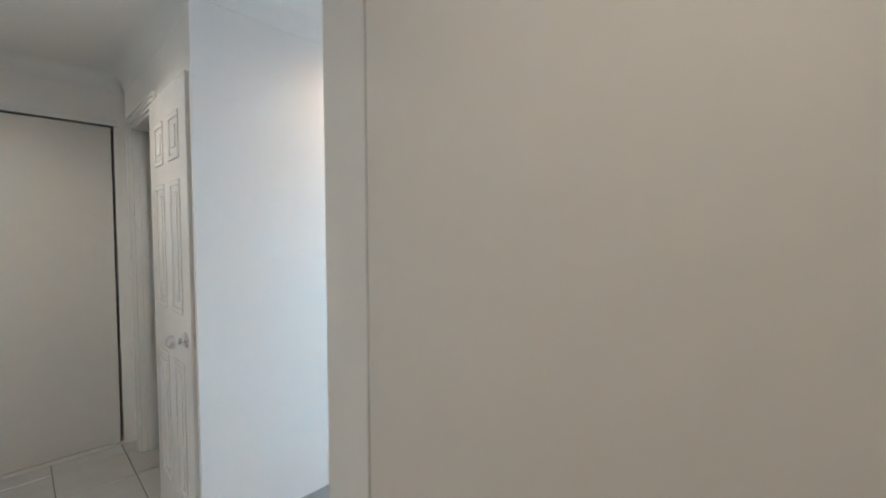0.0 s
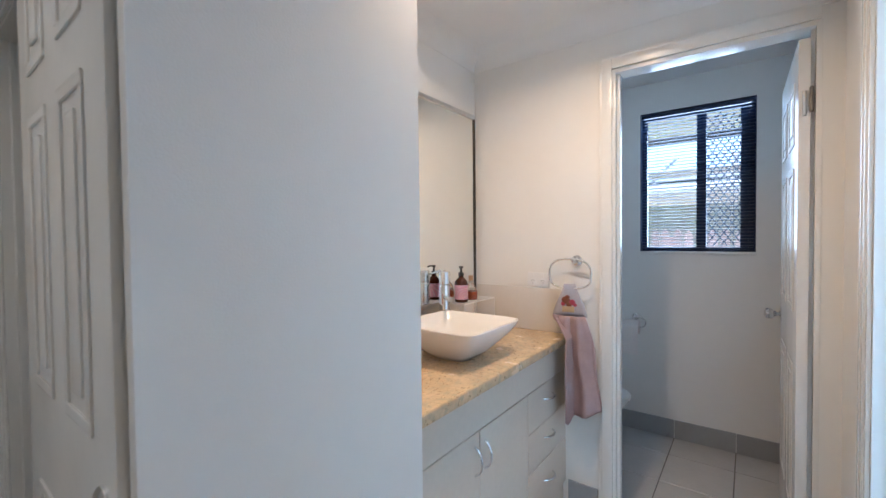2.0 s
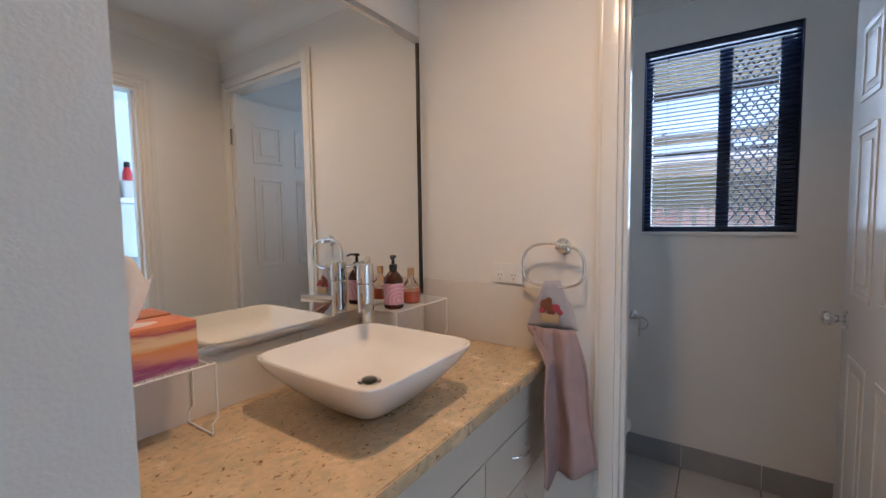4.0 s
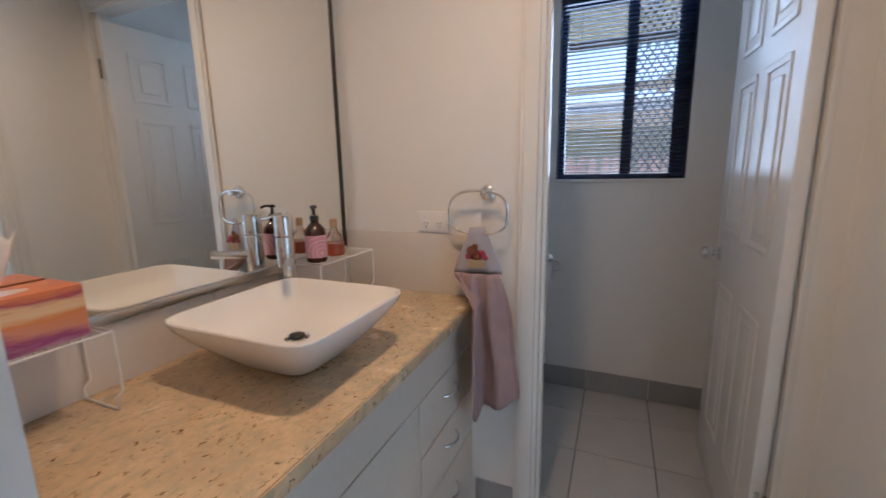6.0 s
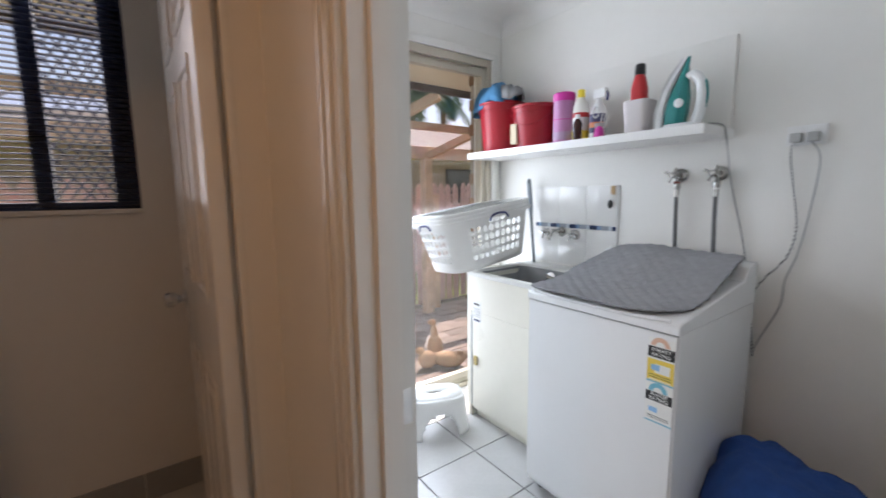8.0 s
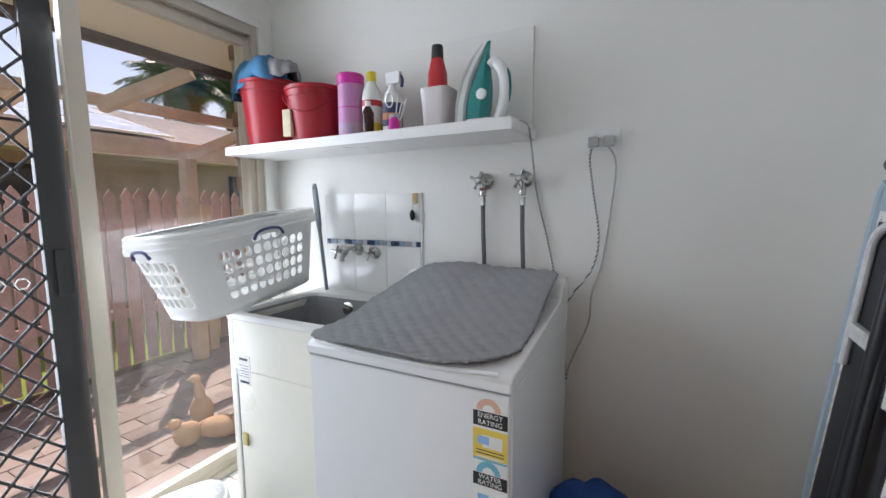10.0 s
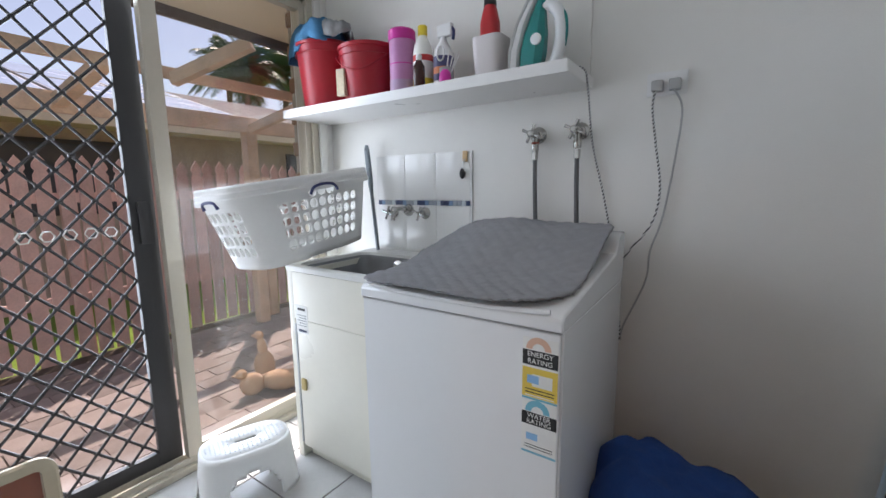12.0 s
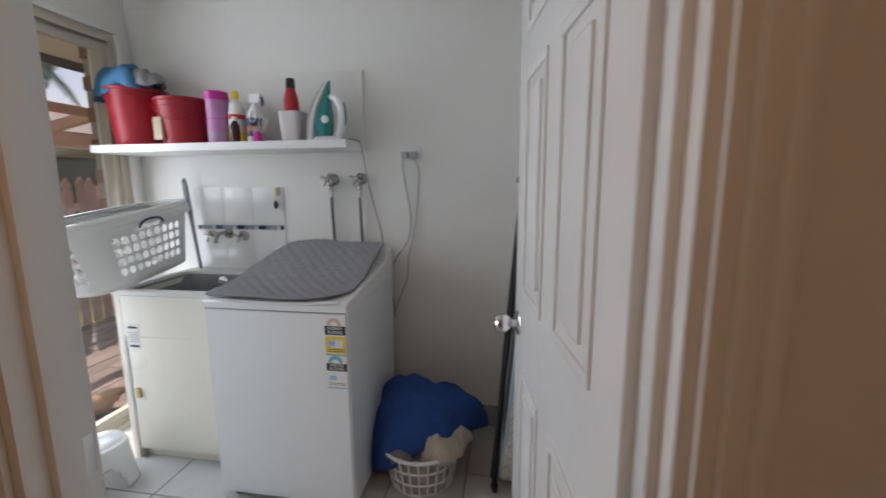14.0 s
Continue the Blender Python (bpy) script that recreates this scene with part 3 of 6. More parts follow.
for i in range(15):
    u = i / 14
    row = []
    for j in range(11):
        v = j / 10
        fold = 0.018 * math.sin(5 * u + 2.2 * v) * (0.4 + v)
        w = 0.045 + 0.055 * v
        top = 0.135 * (0.74 + 0.20 * math.sin(2.6 * u + 0.4) + 0.16 * math.cos(11 * u))
        row.append(bm.verts.new((-0.005 + (u - 0.55) * 2 * w * 0.75 + 0.02 * v, fold - 0.004 + 0.010 * math.sin(7 * u) * v, 0.094 + v * top)))
    rows_.append(row)
for a, b in zip(rows_, rows_[1:]):
    for j in range(10):
        bm.faces.new((a[j], a[j + 1], b[j + 1], b[j]))
M_TISSUE = mat("tissue_paper", (0.82, 0.78, 0.74), 0.9, bump=0.3, bump_scale=90)
ti = part("tissue", bm, M_TISSUE, tb, "crumpled white tissue")
so = ti.modifiers.new("thick", "SOLIDIFY")
so.thickness = 0.0012

# soap bottle
sp = thing("soap_bottle", (1.945, 1.700, 1.0335), "dark amber pump bottle with pink printed label", "soap bottle")
M_AMBER = mat("amber_plastic", (0.045, 0.012, 0.008), 0.12, vary=0.1)
part("body", lathe(B(), [(0.030, 0), (0.0335, 0.004), (0.034, 0.092), (0.031, 0.106), (0.019, 0.121), (0.0125, 0.127), (0.0125, 0.134)], 32), M_AMBER, sp)
lab = mat("pink_label", (0.72, 0.34, 0.36), 0.45)
an, al, ab = tree_of(lab)
w_ = an.new("ShaderNodeTexWave")
w_.wave_type, w_.rings_direction = "RINGS", "SPHERICAL"
w_.inputs["Scale"].default_value, w_.inputs["Distortion"].default_value = 26, 3.0
wr = an.new("ShaderNodeValToRGB")
wr.color_ramp.elements[0].color, wr.color_ramp.elements[1].color = (0.70, 0.30, 0.32, 1), (0.75, 0.52, 0.50, 1)
e = wr.color_ramp.elements.new(0.55)
e.color = (0.42, 0.25, 0.45, 1)
wtc = an.new("ShaderNodeTexCoord")
wm_ = an.new("ShaderNodeMapping")
wm_.inputs["Location"].default_value = (0.01, 0.03, -0.03)
al.new(wtc.outputs["Object"], wm_.inputs[0]), al.new(wm_.outputs[0], w_.inputs["Vector"])
al.new(w_.outputs["Fac"], wr.inputs[0]), al.new(wr.outputs[0], ab.inputs["Base Color"])
part("label", lathe(B(), [(0.0345, 0.016), (0.0345, 0.088)], 32, close=False), lab, sp, "pink rainbow printed label")
pump = part("pump", lathe(B(), [(0.014, 0.134), (0.014, 0.150), (0.006, 0.153), (0.005, 0.172), (0.011, 0.174), (0.011, 0.182), (0.004, 0.184)], 20), M_BLACK, sp, "black pump head")
part("nozzle", tube(B(), curve_pts([(0, 0, 0.179), (-0.018, -0.012, 0.180), (-0.030, -0.020, 0.174)], 4), 0.004, 8), M_BLACK, pump)

# reed diffuser
df = thing("reed_diffuser", (2.055, 1.712, 1.0335), "small clear bottle of orange diffuser oil", "diffuser")
clear = mat("clear_glass", (0.95, 0.93, 0.90), 0.03, trans=1.0, vary=0.0)
orange = mat("orange_oil", (0.75, 0.16, 0.06), 0.1, trans=0.35, vary=0.05)
part("bottle", lathe(B(), [(0.031, 0), (0.034, 0.004), (0.034, 0.040), (0.026, 0.066), (0.012, 0.088), (0.0105, 0.120), (0.013, 0.123)], 32), clear, df)
part("oil", lathe(B(), [(0.028, 0.003), (0.031, 0.006), (0.031, 0.040), (0.030, 0.042)], 32), orange, df, "orange oil")
part("collar", lathe(B(), [(0.0125, 0.100), (0.0125, 0.126), (0.009, 0.127)], 20), mat("cork", (0.45, 0.30, 0.17), 0.8), df)


def power_point(place, turn, label):
    root = thing("power_point", place, label, "power point", turn=turn)
    part("plate", box(B(), (-0.0585, -0.011, -0.036), (0.0585, 0, 0.036), 0.003), M_WHITE, root)
    for x in (-0.027, 0.027):
        part("switch", box(B(), (x - 0.006, -0.014, 0.014), (x + 0.006, -0.0105, 0.026), 0.001), M_WHITE, root)
        s = part("socket", lathe(B(), [(0.019, 0), (0.019, 0.0006), (0.018, 0.001)], 24, pose(x, -0.0108, -0.010, 90)), M_WHITE, root)
        for dx, dz, rot in ((-0.006, 0.004, 28), (0.006, 0.004, -28), (0, -0.009, 0)):
            part("slot", box(B(), (-0.001, -0.0126, -0.004), (0.001, -0.0119, 0.004), 0, 1, pose(x + dx, 0, -0.010 + dz, 0, rot, 0)), M_BLACK, s)
    return root


power_point((XV - 0.0005, 1.412, 1.138), -90, "white double power point on the cream wall")

# towel ring and hand towel
tr = thing("towel_ring", (XV, 1.208, 1.241), "polished chrome towel ring on the wall", "towel ring")
part("rosette", lathe(B(), [(0.027, 0), (0.027, 0.008), (0.022, 0.013), (0.010, 0.016), (0.010, 0.040), (0.014, 0.048), (0.010, 0.056), (0.003, 0.057)], 28, pose(0, 0, 0, 0, -90)), M_CHROME, tr)
pts = []
for k in range(48):
    a = 2 * math.pi * k / 48
    c, s = math.cos(a), math.sin(a)
    pts.append((-0.046, 0.022 + 0.104 * math.copysign(abs(c) ** 0.75, c), -0.062 + 0.072 * math.copysign(abs(s) ** (0.85 if s > 0 else 0.6), s)))
part("ring", tube(B(), pts, 0.0052, 12, True), M_CHROME, tr)


def hand_towel():
    root = thing("hand_towel", (2.200, 1.226, 1.118), "mauve hanging kitchen towel with a flower basket motif", "towel")
    root.scale = (1.1, 1.14, 1.02)
    terry = mat("mauve_terry", (0.43, 0.315, 0.31), 0.95, scale=25, vary=0.10, bump=0.9, bump_scale=420)
    grey = mat("grey_yoke_cloth", (0.44, 0.42, 0.45), 0.9, scale=40, vary=0.06, bump=0.4, bump_scale=500)
    bm = B()
    prof = [(0.020, 0.012), (0.026, -0.01), (0.040, -0.05), (0.058, -0.09), (0.070, -0.13), (0.072, -0.145)]
    rr = []
    for hw, z in prof:
        rr.append([bm.verts.new((0.012 * math.cos(math.pi * k / 8) * (1 if hw < 0.07 else 0.8) - 0.010, hw * (k / 8 * 2 - 1), z)) for k in range(9)])
    for a, b in zip(rr, rr[1:]):
        for k in range(8):
            bm.faces.new((a[k], a[k + 1], b[k + 1], b[k]))
    yoke = part("yoke", bm, grey, root, "grey tapered cloth top")
    s = yoke.modifiers.new("thick", "SOLIDIFY")
    s.thickness = 0.006
    bm = B()
    rr = []
    N = 72
    for i in range(30):
        v = i / 29
        z = -0.140 - 0.462 * v
        hw = 0.070 + 0.060 * v ** 0.8
        row = []
        for k in range(N + 1):
            u = k / N * 2 - 1
            ph = 7.6 * u + 1.1 * math.sin(2.2 * v + 2.4 * u) - 0.9 * v
            amp = 0.006 + 0.015 * v ** 0.7
            x = -0.016 - amp * math.sin(ph) - 0.0035 * math.sin(23 * u + 3 * v) * (0.5 + v * 0.3) - 0.012 * (1 - u * u)
            skew = 0.004 * v + 0.012 * math.sin(3 * v) * u
            zz = z - (0.028 * math.sin(2.1 * u + 1.2) + 0.003 * math.sin(ph)) * v ** 2
            y = u * hw + skew + 0.004 * math.sin(9 * v + 4 * u)
            # below the worktop the cloth folds forward round its corner
            lim = 0.072 - 0.082 * min(1, v / 0.2)
            if y > lim:
                x, y = x - 0.9 * (y - lim), lim - 0.1 * (y - lim)
            row.append(bm.verts.new((x, y, zz)))
        rr.append(row)
    for a, b in zip(rr, rr[1:]):
        for k in range(N):
            bm.faces.new((a[k], a[k + 1], b[k + 1], b[k]))
    skirt = part("towelling", bm, terry, root, "gathered mauve terry cloth")
    s = skirt.modifiers.new("thick", "SOLIDIFY")
    s.thickness = 0.007
    # embroidered motif: basket and flowers as raised stitches
    basket_m, bear_m, rose_m = mat("thread_cream", (0.50, 0.38, 0.22), 0.8, bump=0.6, bump_scale=700), mat("thread_brown", (0.20, 0.07, 0.04), 0.8, bump=0.6, bump_scale=700), mat("thread_pink", (0.36, 0.06, 0.10), 0.8, bump=0.6, bump_scale=700)
    mo = part("motif", box(B(), (-0.0295, -0.026, -0.122), (-0.022, 0.026, -0.094), 0.003), basket_m, yoke, "embroidered flower basket")
    for y, z, r, m in ((0.012, -0.066, 0.019, bear_m), (-0.016, -0.074, 0.014, rose_m), (-0.002, -0.086, 0.013, bear_m), (0.024, -0.084, 0.010, rose_m), (-0.028, -0.086, 0.009, rose_m), (0.004, -0.050, 0.010, bear_m)):
        part("blossom", lathe(B(), [(r, 0), (r * 0.8, 0.0035), (r * 0.3, 0.005)], 9, pose(-0.0235, y, z, 0, -90)), m, yoke)
    return root


hand_towel()


# ---- toilet room ----
def toilet_window():
    root = thing("window_1", (0, 0, 0), "dark blue framed sliding window with grille behind a blind", "window")
    tagged(root, kind="structure")
    y0, y1, z0, z1 = 0.488, 1.129, 1.256, 2.20
    X0, X1 = XE + 0.050, XE + 0.095
    for lo, hi in (((X0, y0, z0), (X1, y0 + 0.035, z1)), ((X0, y1 - 0.035, z0), (X1, y1, z1)), ((X0, y0 + 0.035, z0), (X1, y1 - 0.035, z0 + 0.03)), ((X0, y0 + 0.035, z1 - 0.04), (X1, y1 - 0.035, z1))):
        part("window_frame", box(B(), lo, hi, 0.002), M_NAVY, root)
    part("meeting_stile", box(B(), (X0 - 0.004, 0.745, z0 + 0.03), (X1 - 0.01, 0.800, z1 - 0.04), 0.002), M_NAVY, root)
    part("sash_stile", box(B(), (X0 - 0.004, y0 + 0.035, z0 + 0.03), (X0 + 0.017, y0 + 0.078, z1 - 0.04), 0.002), M_NAVY, root)
    part("catch", box(B(), (X0 - 0.018, 0.785, 1.50), (X0 - 0.004, 0.800, 1.55), 0.004), M_BLACK, root)
    for a, b in ((y0 + 0.035, 0.745), (0.80, y1 - 0.035)):
        g = part("pane", box(B(), (X0 + 0.018, a, z0 + 0.03), (X0 + 0.022, b, z1 - 0.04)), M_GLASS, root)
        g.visible_shadow = False
    part("window_sill", box(B(), (XE - 0.012, y0 - 0.002, z0 - 0.016), (XE + 0.05, y1 + 0.002, z0 + 0.002), 0.003), M_TRIM, root)
    for lo, hi in (((XE + 0.002, y0 - 0.001, z0 + 0.002), (XE + 0.05, y0 + 0.004, z1)), ((XE + 0.002, y1 - 0.004, z0 + 0.002), (XE + 0.05, y1 + 0.001, z1)), ((XE + 0.002, y0 + 0.004, z1 - 0.004), (XE + 0.05, y1 - 0.004, z1 + 0.001))):
        part("reveal", box(B(), lo, hi), M_NAVY, root)
    # diamond grille on the sliding half
    n = 0
    for s in (1, -1):
        for k in range(-16, 22):
            ya, yb = y0 + 0.035, 0.745
            zc = z0 + k * 0.062
            pts = []
            for q in range(7):
                u = q / 6
                z = zc + s * (u * (yb - ya)) * 1.45 + (0 if s > 0 else 0.31)
                if z0 + 0.03 < z < z1 - 0.04:
                    pts.append((X1 + 0.012, ya + u * (yb - ya), z))
            if len(pts) > 1:
                part("grille_bar", tube(B(), pts, 0.0042, 5), M_NAVY, root)
    return root


toilet_window()
vb = thing("venetian_blind", (0, 0, 0), "dark blue slatted venetian blind, lowered with slats level", "blind")
part("headrail", box(B(), (XE + 0.004, 0.496, 2.165), (XE + 0.034, 1.121, 2.192), 0.002), M_NAVY, vb)
part("bottom_rail", box(B(), (XE + 0.008, 0.498, 1.272), (XE + 0.032, 1.119, 1.286), 0.003), M_NAVY, vb)
slat_bm = B()
prev = None
for k in range(5):
    u = k / 4 - 0.5
    row = [slat_bm.verts.new((u * 0.024, y, 0.003 * (1 - 4 * u * u))) for y in (-0.310, 0.310)]
    row += [slat_bm.verts.new((u * 0.024, y, 0.003 * (1 - 4 * u * u) - 0.0006)) for y in (0.310, -0.310)]
    if prev:
        for j in range(4):
            slat_bm.faces.new((prev[j], prev[(j + 1) % 4], row[(j + 1) % 4], row[j]))
    prev = row
slat_mesh = mesh_of("slat", slat_bm, M_NAVY)
for k in range(42):
    o = new("slat", slat_mesh)
    o.parent = vb
    o.matrix_basis = pose(XE + 0.020, 0.8085, 1.296 + k * 0.0207, 0, 7, 0)
for y in (0.60, 1.02):
    part("ladder_cord", tube(B(), [(XE + 0.007, y, 1.28), (XE + 0.007, y, 2.17)], 0.0009, 5), M_NAVY, vb)

# toilet
def toilet():
    root = thing("toilet", (2.83, 1.79, 0), "white ceramic toilet with raised lid by the wall", "toilet", turn=180)
    root.scale = (1.0, 1.06, 0.96)
    bm = B()

    def ell(hw, y0, y1, z, n=32):
        return [bm.verts.new((hw * math.cos(2 * math.pi * k / n), (y0 + y1) / 2 + (y1 - y0) / 2 * math.sin(2 * math.pi * k / n), z)) for k in range(n)]
    rr = [ell(0.11, 0.16, 0.50, 0), ell(0.105, 0.16, 0.49, 0.08), ell(0.12, 0.15, 0.53, 0.20), ell(0.16, 0.14, 0.61, 0.31), ell(0.182, 0.14, 0.655, 0.375), ell(0.184, 0.14, 0.66, 0.392), ell(0.176, 0.15, 0.65, 0.398), ell(0.135, 0.20, 0.60, 0.396), ell(0.12, 0.22, 0.58, 0.36), ell(0.09, 0.26, 0.52, 0.26), ell(0.04, 0.33, 0.44, 0.20)]
    for a, b in zip(rr, rr[1:]):
        for k in range(32):
            bm.faces.new((a[k], a[(k + 1) % 32], b[(k + 1) % 32], b[k]))
    bm.faces.new(rr[0]), bm.faces.new(rr[-1])
    part("bowl", bm, M_CERAMIC, root)
    bm = B()
    n = 36
    out, inn = [], []
    for k in range(n):
        a = 2 * math.pi * k / n
        out.append((0.188 * math.cos(a), 0.40 + 0.265 * math.sin(a)))
        inn.append((0.118 * math.cos(a), 0.40 + 0.185 * math.sin(a)))
    lay = [[bm.verts.new((*p, z)) for p in q] for q, z in ((out, 0.400), (out, 0.416), (inn, 0.418), (inn, 0.402))]
    for i in range(4):
        a, b = lay[i], lay[(i + 1) % 4]
        for k in range(n):
            bm.faces.new((a[k], a[(k + 1) % n], b[(k + 1) % n], b[k]))
    part("seat", bm, M_WHITE, root)
    part("lid", box(B(), (-0.18, 0.145, 0.42), (0.18, 0.163, 0.80), 0.008, 3), M_WHITE, root)
    part("cistern", box(B(), (-0.19, 0.0, 0.40), (0.19, 0.135, 0.76), 0.02, 4), M_CERAMIC, root)
    part("cistern_lid", box(B(), (-0.197, -0.0, 0.762), (0.197, 0.142, 0.79), 0.01, 3), M_CERAMIC, root)
    return root


toilet()
tp = thing("toilet_roll_holder", (XE, 1.155, 0.800), "chrome toilet roll holder with a white roll", "roll holder")
part("rosette", lathe(B(), [(0.024, 0), (0.024, 0.007), (0.018, 0.012), (0.009, 0.014), (0.009, 0.060), (0.004, 0.064)], 24, pose(0, 0, 0, 0, -90)), M_CHROME, tp)
part("arm", tube(B(), curve_pts([(-0.058, 0, 0), (-0.062, -0.045, 0.002), (-0.062, -0.072, -0.02), (-0.062, -0.062, -0.055), (-0.062, -0.03, -0.062)], 6), 0.005, 10), M_CHROME, tp)
part("roll", lathe(B(), [(0.018, -0.05), (0.048, -0.05), (0.048, 0.05), (0.018, 0.05)], 32, pose(-0.062, 0.018, -0.062, 90), close=False), M_TISSUE, tp, "white toilet roll")
part("hanging_sheet", box(B(), (-0.112, -0.032, -0.245), (-0.1095, 0.068, -0.062)), M_TISSUE, tp)


# ---- laundry ----
def washing_machine():
    root = thing("washing_machine", (1.806, -1.43, 0), "white top-loading washing machine beside the trough", "washing machine")
    W, D = 0.607, 0.63
    enamel = mat("white_enamel", (0.80, 0.81, 0.81), 0.13, scale=3, vary=0.015)
    part("cabinet", box(B(), (0, 0, 0.03), (W, D - 0.012, 0.862), 0.006, 3), enamel, root)
    part("front_panel", box(B(), (0.004, D - 0.0115, 0.06), (W - 0.004, D, 0.858), 0.005, 3), enamel, root)
    # top deck slopes up to the back and wears a curved lip at the front
    bm = B()
    prof = [(D + 0.003, 0.8628), (D + 0.004, 0.892), (D - 0.010, 0.902), (D - 0.10, 0.912), (0.12, 0.968), (0.09, 1.015), (0.06, 1.028), (0.0, 1.028), (0.0, 0.8628)]
    e0 = [bm.verts.new((-0.002, y, z)) for y, z in prof]
    e1 = [bm.verts.new((W + 0.002, y, z)) for y, z in prof]
    for k in range(len(prof)):
        bm.faces.new((e0[k], e0[(k + 1) % len(prof)], e1[(k + 1) % len(prof)], e1[k]))
    bm.faces.new(e0), bm.faces.new(list(reversed(e1)))
    deck = part("top_deck", bm, enamel, root)
    bv = deck.modifiers.new("round", "BEVEL")
    bv.width, bv.segments, bv.limit_method = 0.005, 2, "ANGLE"
    lid = part("lid_lip", tube(B(), curve_pts([(0.03, D - 0.004, 0.905), (0.20, D + 0.008, 0.899), (0.40, D + 0.008, 0.899), (0.58, D - 0.004, 0.905)], 8), 0.006, 8), enamel, root)
    part("seam", box(B(), (0.003, D - 0.011, 0.8590), (W - 0.003, D + 0.0012, 0.8615)), mat("seam_grey", (0.45, 0.45, 0.45), 0.6), root, "grey seam under the lid")
    for x in (0.05, W - 0.05):
        for y in (0.06, D - 0.06):
            part("foot", lathe(B(), [(0.022, 0), (0.022, 0.02), (0.012, 0.024), (0.012, 0.04)], 14, pose(x, y, 0)), M_BLACK, root)
    return root


washing_machine()
M_YEL, M_AQUA, M_INK, M_PALE = mat("sticker_yellow", (0.80, 0.58, 0.10), 0.4), mat("sticker_aqua", (0.16, 0.48, 0.60), 0.4), mat("sticker_black", (0.02, 0.02, 0.02), 0.4), mat("sticker_white", (0.78, 0.78, 0.75), 0.4)
M_PEACH = mat("sticker_peach", (0.72, 0.45, 0.33), 0.4)


def lettering(text, place, size, parent, material, turn=180):
    cu = bpy.data.curves.new("lettering", "FONT")
    cu.body, cu.size, cu.align_x, cu.align_y, cu.extrude = text, size, "CENTER", "CENTER", 0.0002
    cu.materials.append(material)
    ob = new("lettering", cu)
    ob.parent = parent
    ob.matrix_basis = pose(*place, 90, 0, turn)
    return ob


def rating_sticker(place, head, colour, base, h):
    """A rating label that faces +y; its own x runs with the world's."""
    st = thing("rating_sticker", place, "printed rating sticker on the washing machine front", "sticker", "rating stickers")
    w = 0.042
    part("paper", box(B(), (-w, 0, 0), (w, 0.0006, h)), M_PALE, st)
    part("colour_field", box(B(), (-w, 0.0007, 0.006), (w, 0.001, h * 0.52)), colour, st)
    part("base_band", box(B(), (-w, 0.0007, 0.0), (w, 0.0011, 0.005)), base, st)
    hb = part("header_band", box(B(), (-w, 0.0007, h * 0.56), (w, 0.001, h * 0.80)), M_INK, st)
    fan = B()
    pie = [fan.verts.new((0.004 + 0.030 * math.cos(math.pi * k / 16), 0.0011, h * 0.815 + 0.030 * math.sin(math.pi * k / 16))) for k in range(17)]
    inner = [fan.verts.new((0.004 + 0.015 * math.cos(math.pi * k / 16), 0.0011, h * 0.815 + 0.015 * math.sin(math.pi * k / 16))) for k in range(17)]
    for k in range(16):
        fan.faces.new((pie[k], pie[k + 1], inner[k + 1], inner[k]))
    part("star_fan", fan, M_PEACH if colour is M_YEL else M_AQUA, st, "half-round star rating fan")
    a, b = head.split()
    lettering(a, (0, 0.0014, h * 0.735), 0.0165, st, M_PALE)
    lettering(b, (0, 0.0014, h * 0.625), 0.0165, st, M_PALE)
    part("info_box", box(B(), (-0.030, 0.0011, h * 0.22), (0.018, 0.0014, h * 0.42)), M_PALE, st)
    part("number_box", box(B(), (0.002, 0.0015, h * 0.27), (0.030, 0.0018, h * 0.40)), mat("sticker_blue", (0.25, 0.5, 0.75), 0.4), st)
    for k in range(3):
        part("print_line", box(B(), (-0.034, 0.0011, h * (0.06 + 0.05 * k)), (0.034, 0.0013, h * (0.075 + 0.05 * k))), M_INK if k else M_PALE, st)
    return st


rating_sticker((1.855, -0.7999, 0.692), "ENERGY RATING", M_YEL, M_AQUA, 0.150)
rating_sticker((1.855, -0.7999, 0.556), "WATER RATING", M_PALE, M_AQUA, 0.130)

